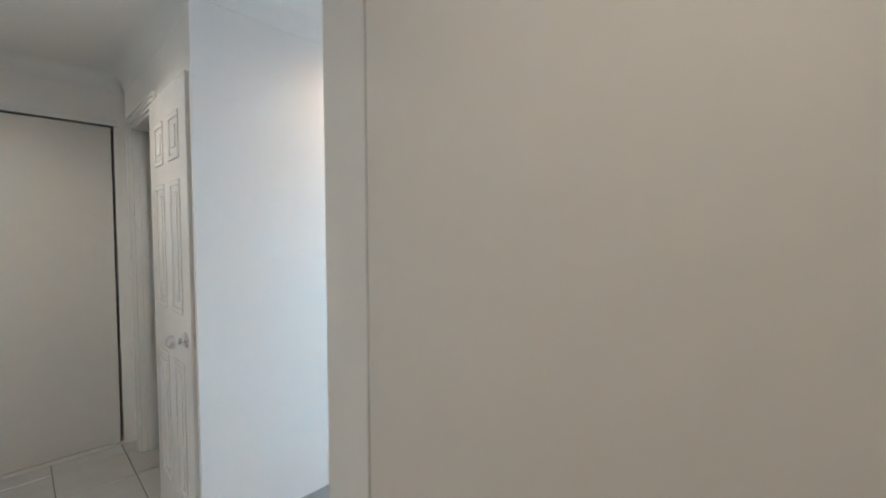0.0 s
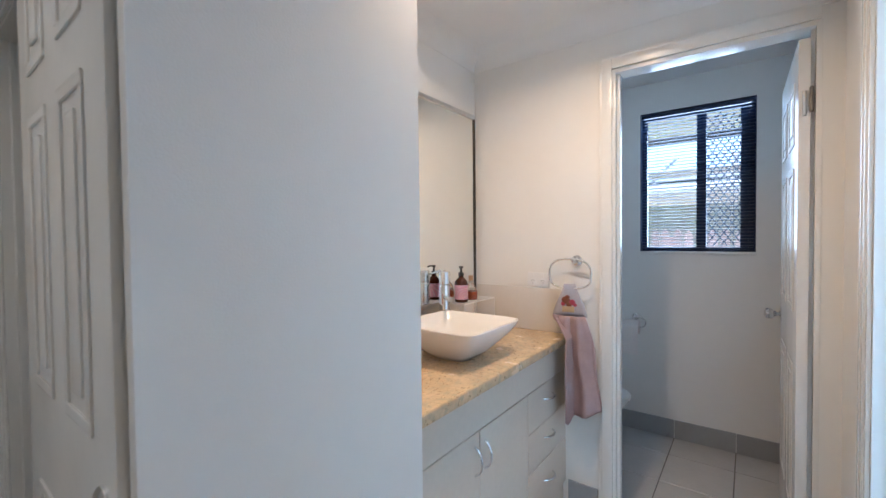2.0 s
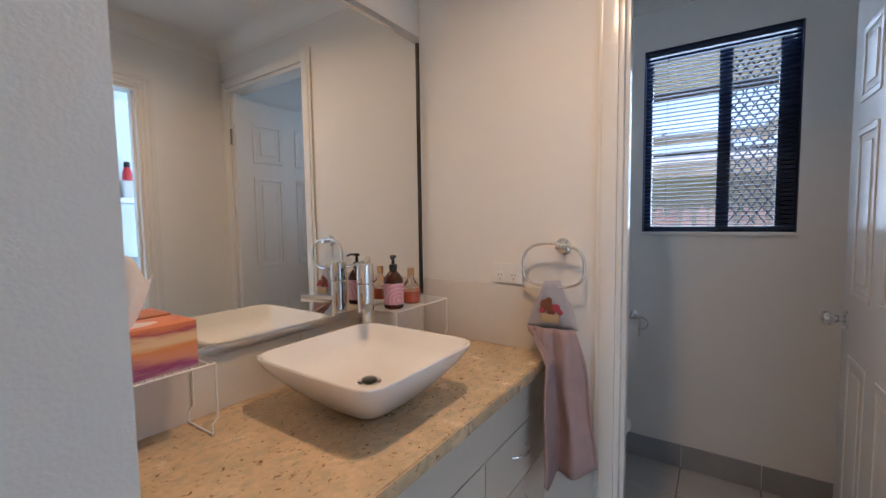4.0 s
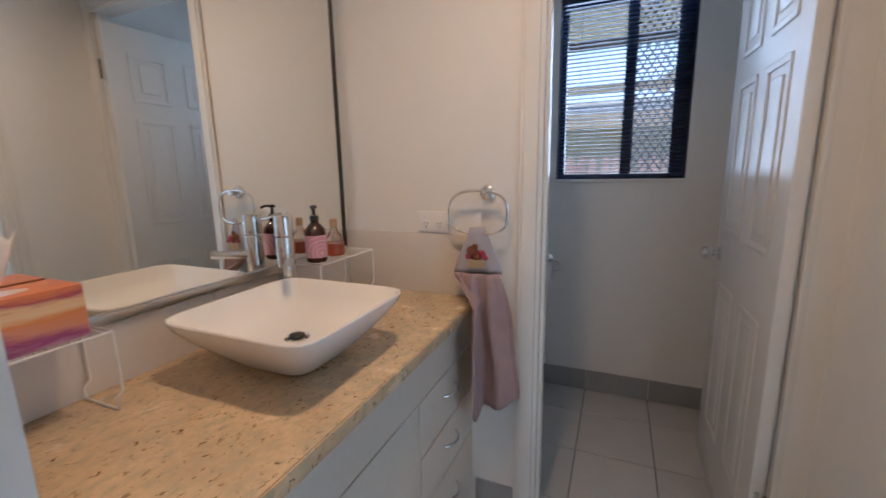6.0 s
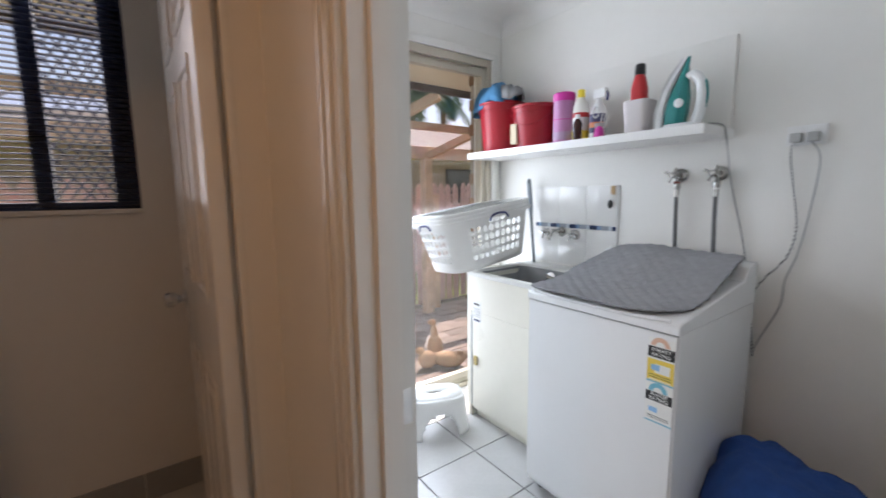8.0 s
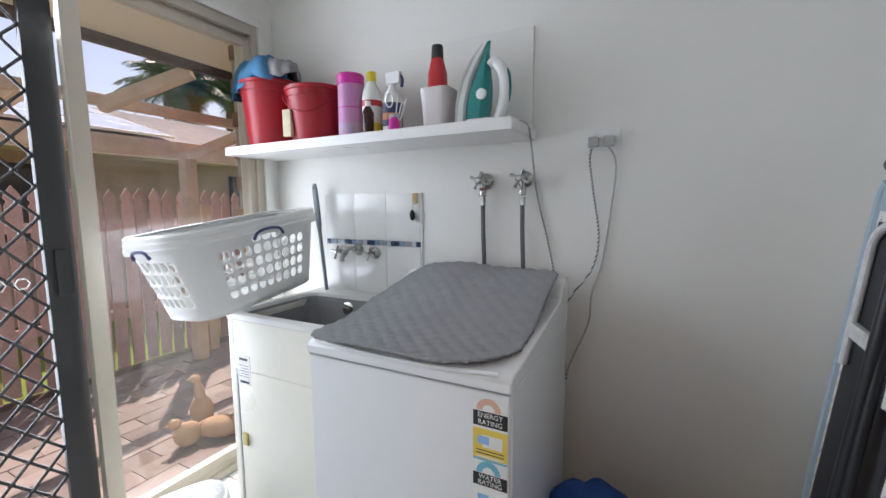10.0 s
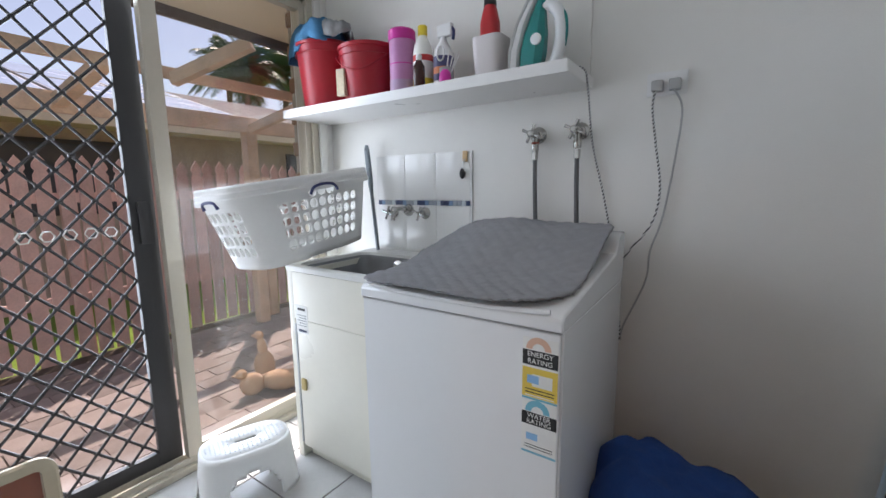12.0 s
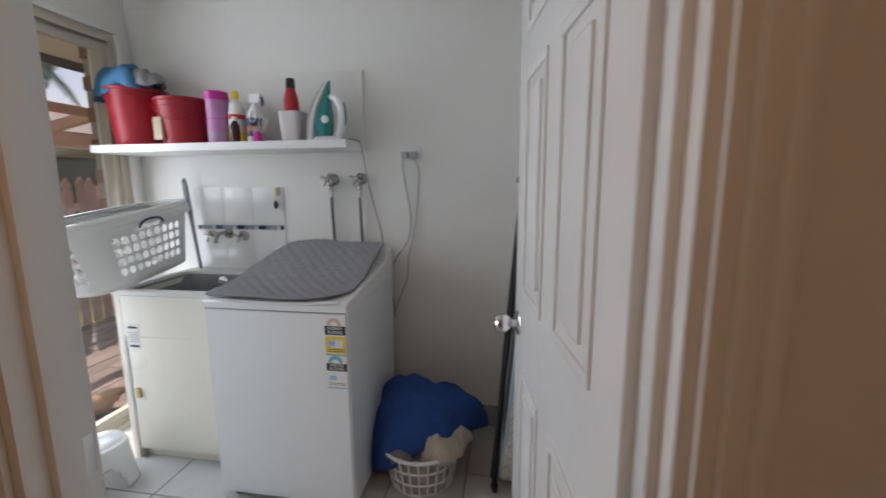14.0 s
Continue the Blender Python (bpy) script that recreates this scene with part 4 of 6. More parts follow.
# quilted grey mat on the machine
def quilt():
    root_m = mat("grey_quilt_cloth", (0.27, 0.27, 0.28), 0.85, scale=30, vary=0.12, bump=0.5, bump_scale=500)
    bm = B()
    nx, ny = 90, 72
    grid = []
    for i in range(nx + 1):
        row = []
        for j in range(ny + 1):
            u, v = i / nx, j / ny
            x = 1.822 + u * 0.585
            y = -1.400 + v * 0.63
            # deck's height under the mat, then a wave over the trough's edge
            yy = y + 1.43
            rise = min(1.0, max(0.0, (0.50 - yy) / 0.46))
            base = max(0.902 + max(0.0, 0.53 - yy) * 0.1365 if yy > 0.15 else 0.0, 0.905 + 0.127 * rise * rise * (3 - 2 * rise))
            bulge = 0.028 * math.exp(-((u - 0.62) / 0.16) ** 2) * (0.3 + 0.7 * (1 - v))
            over = max(0.0, x - 2.41)
            zz = base + 0.006 + bulge * 0.4 - over * (0.55 + 0.3 * v) + 0.004
            d1, d2 = (x + y) / 0.056, (x - y) / 0.056
            puff = abs(math.sin(math.pi * d1)) ** 0.35 * abs(math.sin(math.pi * d2)) ** 0.35
            row.append(bm.verts.new((x, y, zz + 0.0075 * puff)))
        grid.append(row)
    cx, cy, r = 0, 0, 0.07
    for i in range(nx):
        for j in range(ny):
            u, v = (i + 0.5) / nx * 0.585, (j + 0.5) / ny * 0.63
            if u > 0.585 - 0.09 * max(0.0, 1 - v / 0.30) ** 0.8:
                continue
            # rounded corners, the widest at the front by the machine's side
            r = 0.19 if u < 0.3 and v > 0.3 else 0.07
            du, dv = max(r - u, u - (0.585 - r), 0), max(r - v, v - (0.63 - r), 0)
            if du * du + dv * dv > r * r:
                continue
            bm.faces.new((grid[i][j], grid[i + 1][j], grid[i + 1][j + 1], grid[i][j + 1]))
    bmesh.ops.delete(bm, geom=[v for v in bm.verts if not v.link_faces], context="VERTS")
    ob = part("ironing_mat", bm, root_m)
    s = ob.modifiers.new("thick", "SOLIDIFY")
    s.thickness, s.offset = 0.006, 1
    return tagged(ob, "grey quilted ironing mat draped over the washing machine", "mat")


quilt()


def trough():
    root = thing("laundry_trough", (2.475, -1.515, 0), "cream laundry trough cabinet with a sunken steel tub", "laundry trough")
    W, D, H = 0.568, 0.545, 0.872
    cream = mat("cream_enamel", (0.80, 0.775, 0.68), 0.3, scale=3, vary=0.03)
    top_m = mat("white_moulded_top", (0.72, 0.72, 0.69), 0.3, vary=0.03)
    part("cabinet", box(B(), (0.008, 0, 0.05), (W - 0.04, D - 0.022, 0.600), 0.003), cream, root)
    for lo, hi in (((0.008, 0, 0.601), (0.020, D - 0.022, 0.846)), ((W - 0.052, 0, 0.601), (W - 0.040, D - 0.022, 0.846)), ((0.021, 0, 0.601), (W - 0.053, 0.012, 0.846))):
        part("side_panel", box(B(), lo, hi, 0.001), cream, root)
    part("side_post", box(B(), (W - 0.038, 0.02, 0.0), (W - 0.004, D - 0.012, 0.846), 0.004), cream, root)
    d = part("door", box(B(), (0.012, D - 0.021, 0.07), (W - 0.056, D - 0.006, 0.6435), 0.002), cream, root)
    part("upper_panel", box(B(), (0.012, D - 0.021, 0.6445), (W - 0.044, D - 0.0065, 0.844), 0.003), cream, root)
    part("latch", box(B(), (W - 0.100, D - 0.006, 0.335), (W - 0.074, D + 0.004, 0.385), 0.003), mat("aged_latch", (0.55, 0.42, 0.18), 0.4), d, "yellowed plastic latch")
    part("handle_strip", box(B(), (W - 0.054, D - 0.020, 0.08), (W - 0.044, D - 0.004, 0.62), 0.002), mat("strip_grey", (0.45, 0.47, 0.47), 0.4), root, "grey edge strip")
    part("plinth", box(B(), (0.02, 0.03, 0.0), (W - 0.05, D - 0.05, 0.05)), cream, root)
    # moulded top with a tub through it
    bm = B()

    def loop(x0, x1, y0, y1, z, r, n=6):
        vs = []
        for cx, cy, a0 in ((x1 - r, y1 - r, 0), (x0 + r, y1 - r, 90), (x0 + r, y0 + r, 180), (x1 - r, y0 + r, 270)):
            for k in range(n + 1):
                a = radians(a0 + 90 * k / n)
                vs.append(bm.verts.new((cx + r * math.cos(a), cy + r * math.sin(a), z)))
        return vs
    rr = [loop(0.002, W - 0.002, 0, D - 0.004, 0.846, 0.012), loop(0, W, 0, D - 0.002, 0.866, 0.014), loop(0.006, W - 0.006, 0.006, D - 0.006, H, 0.014), loop(0.035, W - 0.035, 0.11, D - 0.035, H - 0.002, 0.05), loop(0.042, W - 0.042, 0.117, D - 0.042, H - 0.016, 0.05)]
    for a, b in zip(rr, rr[1:]):
        for k in range(len(a)):
            bm.faces.new((a[k], a[(k + 1) % len(a)], b[(k + 1) % len(a)], b[k]))
    part("top", bm, top_m, root)
    bm = B()
    rr = [loop(0.042, W - 0.042, 0.117, D - 0.042, H - 0.015, 0.05), loop(0.05, W - 0.05, 0.125, D - 0.05, H - 0.03, 0.05), loop(0.07, W - 0.07, 0.15, D - 0.07, H - 0.25, 0.06)]
    for a, b in zip(rr, rr[1:]):
        for k in range(len(a)):
            bm.faces.new((a[k], a[(k + 1) % len(a)], b[(k + 1) % len(a)], b[k]))
    bm.faces.new(rr[-1])
    part("tub", bm, mat("dull_tub_steel", (0.26, 0.265, 0.27), 0.45, vary=0.1), root, "brushed steel tub")
    part("overflow", lathe(B(), [(0.03, 0), (0.03, 0.003), (0.02, 0.004)], 20, pose(W * 0.52, 0.127, H - 0.055, -80)), M_CHROME, root)
    st = part("maker_sticker", box(B(), (W - 0.130, D - 0.0064, 0.585), (W - 0.055, D - 0.0052, 0.705)), M_PALE, root, "white printed maker's sticker")
    part("sticker_mark", box(B(), (W - 0.118, D - 0.0050, 0.684), (W - 0.070, D - 0.0046, 0.694)), M_INK, st)
    for k in range(5):
        part("print_line", box(B(), (W - 0.122, D - 0.0050, 0.662 - k * 0.011), (W - 0.066 - (k % 2) * 0.012, D - 0.0046, 0.665 - k * 0.011)), mat("print_grey", (0.3, 0.3, 0.3), 0.5) if k == 0 else bpy.data.materials["print_grey"], st)
    part("sticker_logo", box(B(), (W - 0.122, D - 0.0050, 0.592), (W - 0.070, D - 0.0046, 0.602)), M_NAVY, st)
    return root


trough()

# wall tiles over the trough
tl = thing("splash_tiling", (0, YL, 0), "white glazed wall tiles with a blue mosaic strip", "wall tiles")
glaze = mat("white_glaze", (0.76, 0.75, 0.72), 0.1, vary=0.02, rand=0.02)
for k in range(3):
    x1 = 3.002 - k * 0.1825
    for z0, z1 in ((0.884, 1.096), (1.124, 1.336)):
        part("tile", box(B(), (x1 - 0.1805, 0.001, z0), (x1, 0.008, z1), 0.0012), glaze, tl)
part("edge_trim", box(B(), (2.446, 0.001, 0.884), (2.4535, 0.0095, 1.337), 0.001), M_WHITE, tl)
mos = [mat("mosaic_" + n, c, 0.15, vary=0.05) for n, c in (("navy", (0.04, 0.06, 0.12)), ("blue", (0.18, 0.28, 0.42)), ("grey", (0.33, 0.36, 0.40)), ("pale", (0.55, 0.60, 0.64)))]
for k in range(24):
    x = 2.456 + k * 0.0226
    part("mosaic_chip", box(B(), (x, 0.001, 1.0985), (x + 0.0205, 0.0085, 1.1215), 0.001), mos[(k * 7 + k // 3) % 4], tl)


# chrome darkened so that its colour carries the dark reflections
M_TAP = mat("dark_reflection_chrome", (0.46, 0.45, 0.43), 0.2, metal=1.0, scale=30, vary=0.2)


def cross_tap(place, label, dirt=False):
    root = thing("wall_tap", place, label, "tap", "washing machine taps", turn=0)
    part("flange", lathe(B(), [(0.032, 0), (0.032, 0.006), (0.024, 0.016), (0.015, 0.020)], 28, pose(0, 0, 0, -90)), M_TAP, root)
    part("body", lathe(B(), [(0.013, 0.015), (0.013, 0.050), (0.010, 0.058), (0.010, 0.075)], 20, pose(0, 0, 0, -90)), M_TAP, root)
    part("outlet", lathe(B(), [(0.012, -0.062), (0.014, -0.056), (0.014, -0.036), (0.010, -0.03), (0.010, 0.0)], 20, pose(0, 0.036, 0)), M_TAP, root)
    h = part("handle", lathe(B(), [(0.012, 0.070), (0.013, 0.090), (0.008, 0.094)], 18, pose(0, 0, 0, -90)), M_TAP, root, "cross-shaped handle")
    for a in (25, 115, 205, 295):
        part("spoke", tube(B(), [(0.008 * math.cos(radians(a)), 0.082, 0.008 * math.sin(radians(a))), (0.036 * math.cos(radians(a)), 0.084, 0.036 * math.sin(radians(a)))], 0.0055, 10, radii=[0.0045, 0.0062]), M_TAP, h)
    if dirt:
        part("red_washer", lathe(B(), [(0.0145, -0.034), (0.0145, -0.028)], 16, pose(0, 0.036, 0)), mat("rust_red", (0.25, 0.05, 0.03), 0.7), root, "rusty red washer")
    return root


cross_tap((2.150, YL, 1.375), "chrome washing machine tap with a rusty washer", True)
cross_tap((1.990, YL, 1.378), "chrome washing machine tap on the laundry wall")
M_HOSE = mat("grey_rubber_hose", (0.13, 0.13, 0.13), 0.6, scale=40, vary=0.15)
for x in (2.150, 1.990):
    hz = thing("inlet_hose", (x, YL + 0.036, 1.31), "grey rubber inlet hose from tap to machine", "hose", "inlet hoses")
    part("hose", tube(B(), curve_pts([(0, 0, 0.0), (0, -0.004, -0.12), (-0.004, -0.01, -0.30), (-0.008, -0.012, -0.46)], 6), 0.0085, 12), M_HOSE, hz)
    part("nut", lathe(B(), [(0.0125, -0.03), (0.0125, 0.002)], 6), M_TAP, hz)

mixs = thing("trough_tap_set", (2.787, YL + 0.008, 1.062), "chrome trough tap set with two cross handles", "tap")
for x in (-0.088, 0.105):
    a = part("handle_base", lathe(B(), [(0.028, 0), (0.028, 0.005), (0.018, 0.018), (0.012, 0.022), (0.012, 0.05)], 24, pose(x, 0, 0, -90)), M_TAP, mixs)
    for q in (20, 110, 200, 290):
        part("spoke", tube(B(), [(x + 0.004 * math.cos(radians(q)), 0.05, 0.004 * math.sin(radians(q))), (x + 0.034 * math.cos(radians(q)), 0.052, 0.034 * math.sin(radians(q)))], 0.0055, 8), M_TAP, a)
part("spout_base", lathe(B(), [(0.030, 0), (0.030, 0.006), (0.020, 0.022), (0.016, 0.03)], 24, pose(0.012, 0, 0.012, -90)), M_TAP, mixs)
part("spout", tube(B(), curve_pts([(0.012, 0.02, 0.012), (0.012, 0.05, 0.022), (0.012, 0.09, 0.018), (0.012, 0.115, -0.004), (0.012, 0.12, -0.03)], 5), 0.0105, 12), M_TAP, mixs)

hk = thing("wall_hook", (2.478, YL + 0.009, 1.312), "wooden stick-on hook with a small dark charm", "hook")
part("pad", box(B(), (-0.012, 0, -0.022), (0.012, 0.007, 0.024), 0.003), mat("pale_wood", (0.55, 0.36, 0.18), 0.5), hk)
part("hook", tube(B(), curve_pts([(0, 0.008, -0.01), (0, 0.018, -0.03), (0, 0.022, -0.018)], 4), 0.002, 6), M_STEEL, hk)
part("chain", tube(B(), [(0.002, 0.018, -0.026), (0.006, 0.016, -0.05)], 0.0018, 6), M_STEEL, hk)
part("charm", lathe(B(), [(0.004, -0.095), (0.011, -0.085), (0.013, -0.068), (0.008, -0.055), (0.003, -0.048)], 12, pose(0.008, 0.014, 0)), M_BLACK, hk, "small dark charm")
br = thing("bottle_brush", (2.972, -1.455, 1.00), "grey plastic brush handle standing behind the basket", "brush", tilt=(0, 6))
bm = B()
skin_rows = []
for z, w, d in ((-0.126, 0.010, 0.008), (0.16, 0.010, 0.008), (0.20, 0.016, 0.009), (0.30, 0.017, 0.010), (0.37, 0.015, 0.009), (0.392, 0.009, 0.006)):
    skin_rows.append([bm.verts.new((w * math.cos(2 * math.pi * k / 14), d * math.sin(2 * math.pi * k / 14), z)) for k in range(14)])
for a, b in zip(skin_rows, skin_rows[1:]):
    for k in range(14):
        bm.faces.new((a[k], a[(k + 1) % 14], b[(k + 1) % 14], b[k]))
bm.faces.new(list(reversed(skin_rows[0]))), bm.faces.new(skin_rows[-1])
part("handle", bm, mat("brush_grey", (0.20, 0.23, 0.25), 0.4), br)
part("hang_hole", lathe(B(), [(0.0045, -0.011), (0.0045, 0.011)], 12, pose(0, 0, 0.372, 90)), M_BLACK, br, "dark hanging hole")

# shelf and board behind it
sh = thing("wall_shelf", (0, 0, 0), "white laminate wall shelf over the laundry trough", "shelf")
part("board", box(B(), (1.950, YL + 0.017, 1.518), (XE - 0.002, -1.220, 1.556), 0.0015), mat("white_laminate", (0.80, 0.79, 0.77), 0.3, vary=0.02), sh)
part("end_cap", box(B(), (1.9475, YL + 0.019, 1.520), (1.9498, -1.222, 1.554)), bpy.data.materials["white_laminate"], sh)
part("back_board", box(B(), (1.962, YL + 0.001, 1.5565), (3.05, YL + 0.016, 1.930), 0.001), M_WALL, sh, "painted board behind the shelf")
power_point((1.717, YL, 1.505), 180, "white double power point above the washing machine")
M_CORD = mat("striped_cord", (0.45, 0.45, 0.44), 0.7)
cn, cl_, cb = tree_of(M_CORD)
wv = cn.new("ShaderNodeTexWave")
wv.inputs["Scale"].default_value, wv.bands_direction = 42, "DIAGONAL"
wr2 = cn.new("ShaderNodeValToRGB")
wr2.color_ramp.elements[0].position, wr2.color_ramp.elements[1].position = 0.42, 0.5
wr2.color_ramp.elements[0].color, wr2.color_ramp.elements[1].color = (0.05, 0.05, 0.05, 1), (0.7, 0.7, 0.68, 1)
ctc = cn.new("ShaderNodeTexCoord")
cl_.new(ctc.outputs["Object"], wv.inputs["Vector"]), cl_.new(wv.outputs["Fac"], wr2.inputs[0]), cl_.new(wr2.outputs[0], cb.inputs["Base Color"])
M_GREYCORD = mat("grey_cord", (0.42, 0.42, 0.41), 0.5)
for name, x in (("plug", 1.742), ("plug", 1.692)):
    p = thing("power_plug", (x, YL + 0.012, 1.495), "grey plug in the laundry power point", "plug", "plugs")
    part("body", box(B(), (-0.017, 0, -0.016), (0.017, 0.030, 0.018), 0.006, 3), M_GREYCORD, p)
ic = thing("iron_cord", (0, YL + 0.012, 0), "black and white striped iron cord hanging on the wall", "cord")
part("cord", tube(B(), curve_pts([(2.00, 0.12, 1.575), (1.952, 0.11, 1.562), (1.944, 0.08, 1.50), (1.942, 0.004, 1.33), (1.889, 0.004, 1.115), (1.848, 0.004, 0.896), (1.822, 0.005, 0.70), (1.816, 0.006, 0.62), (1.830, 0.006, 0.74), (1.834, 0.004, 0.873), (1.802, 0.004, 0.95), (1.736, 0.004, 1.05), (1.717, 0.004, 1.168), (1.740, 0.006, 1.328), (1.752, 0.02, 1.43), (1.745, 0.034, 1.478)], 7), 0.0036, 7), M_CORD, ic)
wc_ = thing("machine_cord", (0, YL + 0.012, 0), "grey power cord hanging from the laundry power point", "cord")
part("cord", tube(B(), curve_pts([(1.692, 0.034, 1.478), (1.668, 0.012, 1.42), (1.677, 0.004, 1.282), (1.703, 0.004, 1.076), (1.735, 0.004, 0.956), (1.744, 0.004, 0.847), (1.807, 0.004, 0.677), (1.815, 0.006, 0.62)], 7), 0.0033, 7), M_GREYCORD, wc_)


# ---- sliding door ----
M_ALU = mat("beige_aluminium", (0.50, 0.45, 0.365), 0.35, scale=6, vary=0.05)
M_DARK = mat("dark_bronze_aluminium", (0.036, 0.035, 0.036), 0.5, vary=0.1)


def bars(root, name, boxes, material, bevel=0.002):
    for lo, hi in boxes:
        part(name, box(B(), lo, hi, bevel), material, root)


sd = thing("sliding_door_frame", (0, 0, 0), "beige aluminium sliding door frame with one fixed glass pane", "sliding door")
tagged(sd, kind="structure")
X0, X1 = XE - 0.012, XE + 0.110
bars(sd, "frame_jamb", [((X0, -1.42, 0), (X1, -1.385, 2.15)), ((X0, 0.065, 0), (X1, 0.10, 2.15))], M_ALU)
bars(sd, "frame_head", [((X0, -1.385, 2.105), (X1, 0.065, 2.15)), ((X0 + 0.03, -1.385, 2.085), (X1 - 0.05, 0.065, 2.105))], M_ALU)
bars(sd, "sill", [((X0 - 0.004, -1.385, 0.0), (X1, 0.065, 0.028)), ((X0 + 0.02, -1.385, 0.028), (X0 + 0.030, 0.065, 0.052)), ((X0 + 0.065, -1.385, 0.028), (X0 + 0.075, 0.065, 0.052))], M_ALU)
bars(sd, "track", [((X0 + 0.046, -1.385, 0.0285), (X0 + 0.052, 0.065, 0.034))], M_STEEL, 0.001)
# fixed pane
bars(sd, "stile", [((X0 + 0.016, -0.712, 0.055), (X0 + 0.056, -0.655, 2.085)), ((X0 + 0.016, -1.385, 0.055), (X0 + 0.056, -1.350, 2.085))], M_ALU, 0.004)
bars(sd, "rail", [((X0 + 0.016, -1.350, 0.055), (X0 + 0.056, -0.712, 0.100)), ((X0 + 0.016, -1.350, 2.050), (X0 + 0.056, -0.712, 2.085))], M_ALU, 0.004)
g = part("pane", box(B(), (X0 + 0.034, -1.350, 0.100), (X0 + 0.038, -0.712, 2.050)), M_GLASS, sd)
g.visible_shadow = False
part("timber_reveal", box(B(), (X0 - 0.014, -1.462, 0), (X0 - 0.001, -1.42, 2.19), 0.002), M_TRIM, sd)
part("timber_reveal", box(B(), (X0 - 0.014, -1.42, 2.15), (X0 - 0.001, 0.10, 2.19), 0.002), M_TRIM, sd)

sc = thing("security_screen_door", (0, 0, 0), "dark framed security screen door with diamond grille", "screen door")
SX0, SX1 = X0 + 0.072, X0 + 0.098
ya, yb, za, zb = -0.655, 0.065, 0.034, 2.085
bars(sc, "stile", [((SX0, ya, za), (SX1, ya + 0.085, zb)), ((SX0, yb - 0.085, za), (SX1, yb, zb))], M_DARK, 0.003)
bars(sc, "rail", [((SX0, ya + 0.085, za), (SX1, yb - 0.085, za + 0.075)), ((SX0, ya + 0.085, zb - 0.075), (SX1, yb - 0.085, zb))], M_DARK, 0.003)
y0, y1, z0, z1 = ya + 0.085, yb - 0.085, za + 0.075, zb - 0.075
DW, DH = 0.096, 0.104
slope = DH / DW
for s in (1, -1):
    k = -12
    while k < 40:
        c = z0 + k * DH
        # z = c + s * slope * (y - y0), cut to the opening
        lo, hi = y0, y1
        if s > 0:
            lo, hi = max(lo, y0 + (z0 - c) / slope), min(hi, y0 + (z1 - c) / slope)
        else:
            lo, hi = max(lo, y0 + (c - z1) / slope), min(hi, y0 + (c - z0) / slope)
        if hi - lo > 0.01:
            bm = B()
            xa = SX0 + 0.010 + (0.003 if s > 0 else 0)
            a, b = Vector((xa, lo, c + s * slope * (lo - y0))), Vector((xa, hi, c + s * slope * (hi - y0)))
            tube(bm, [a, b], 0.0054, 6)
            part("grille_bar", bm, M_DARK, sc)
        k += 1
nb = B()
for i in range(0, 14):
    for j in range(0, 40):
        y, z = y0 + i * DW / 2, z0 + j * DH / 2
        if (i + j) % 2 == 0 and y < y1 and z < z1:
            box(nb, (SX0 + 0.004, y - 0.009, z - 0.006), (SX0 + 0.020, y + 0.009, z + 0.006), 0.002, 1)
part("grille_knuckles", nb, M_DARK, sc)
part("handle_plate", box(B(), (SX0 - 0.014, ya + 0.018, 0.98), (SX0, ya + 0.062, 1.14), 0.004), M_DARK, sc)
pd = thing("pet_door", (SX0 - 0.002, -0.115, 0.055), "beige plastic pet door in the screen door's foot", "pet door")
bm = B()


def rrect(hw, hh, r, x, n=6):
    vs = []
    for cy, cz, a0 in ((hw - r, hh - r, 0), (-hw + r, hh - r, 90), (-hw + r, -hh + r, 180), (hw - r, -hh + r, 270)):
        for k in range(n + 1):
            a = radians(a0 + 90 * k / n)
            vs.append(bm.verts.new((x, cy + r * math.cos(a), 0.125 + cz + r * math.sin(a))))
    return vs


lo_ = [rrect(0.150, 0.120, 0.06, 0.0), rrect(0.150, 0.120, 0.06, -0.014), rrect(0.142, 0.112, 0.055, -0.020), rrect(0.108, 0.080, 0.02, -0.020), rrect(0.105, 0.077, 0.018, 0.0)]
for a, b in zip(lo_, lo_[1:]):
    for k in range(len(a)):
        bm.faces.new((a[k], a[(k + 1) % len(a)], b[(k + 1) % len(a)], b[k]))
part("surround", bm, mat("aged_beige_plastic", (0.42, 0.36, 0.26), 0.45), pd)
part("flap", box(B(), (-0.012, -0.104, 0.050), (-0.007, 0.104, 0.201), 0.001), mat("smoked_brown_flap", (0.22, 0.07, 0.04), 0.2), pd, "brown tinted flap")
for k in range(5):
    hx = part("hexagon_decal", tube(B(), [(SX0 - 0.006, -0.505 + k * 0.058 + 0.019 * math.cos(math.pi * q / 3), 1.035 + 0.019 * math.sin(math.pi * q / 3)) for q in range(6)], 0.0028, 6, True), M_PALE)
    tagged(hx, "small white outlined hexagon decal on the door glass", "decal", "hexagon decals")


# ---- loose laundry things ----
def superloop(bm, hx, hy, z, p, n, cx=0.0, cy=0.0):
    vs = []
    for k in range(n):
        a = 2 * math.pi * k / n
        c, s = math.cos(a), math.sin(a)
        r = 1 / (abs(c) ** p + abs(s) ** p) ** (1 / p)
        vs.append(bm.verts.new((cx + hx * r * c, cy + hy * r * s, z)))
    return vs


def skin(bm, loops, cap0=True, cap1=True):
    for a, b in zip(loops, loops[1:]):
        for k in range(len(a)):
            bm.faces.new((a[k], a[(k + 1) % len(a)], b[(k + 1) % len(a)], b[k]))
    if cap0:
        bm.faces.new(list(reversed(loops[0])))
    if cap1:
        bm.faces.new(loops[-1])
    return bm


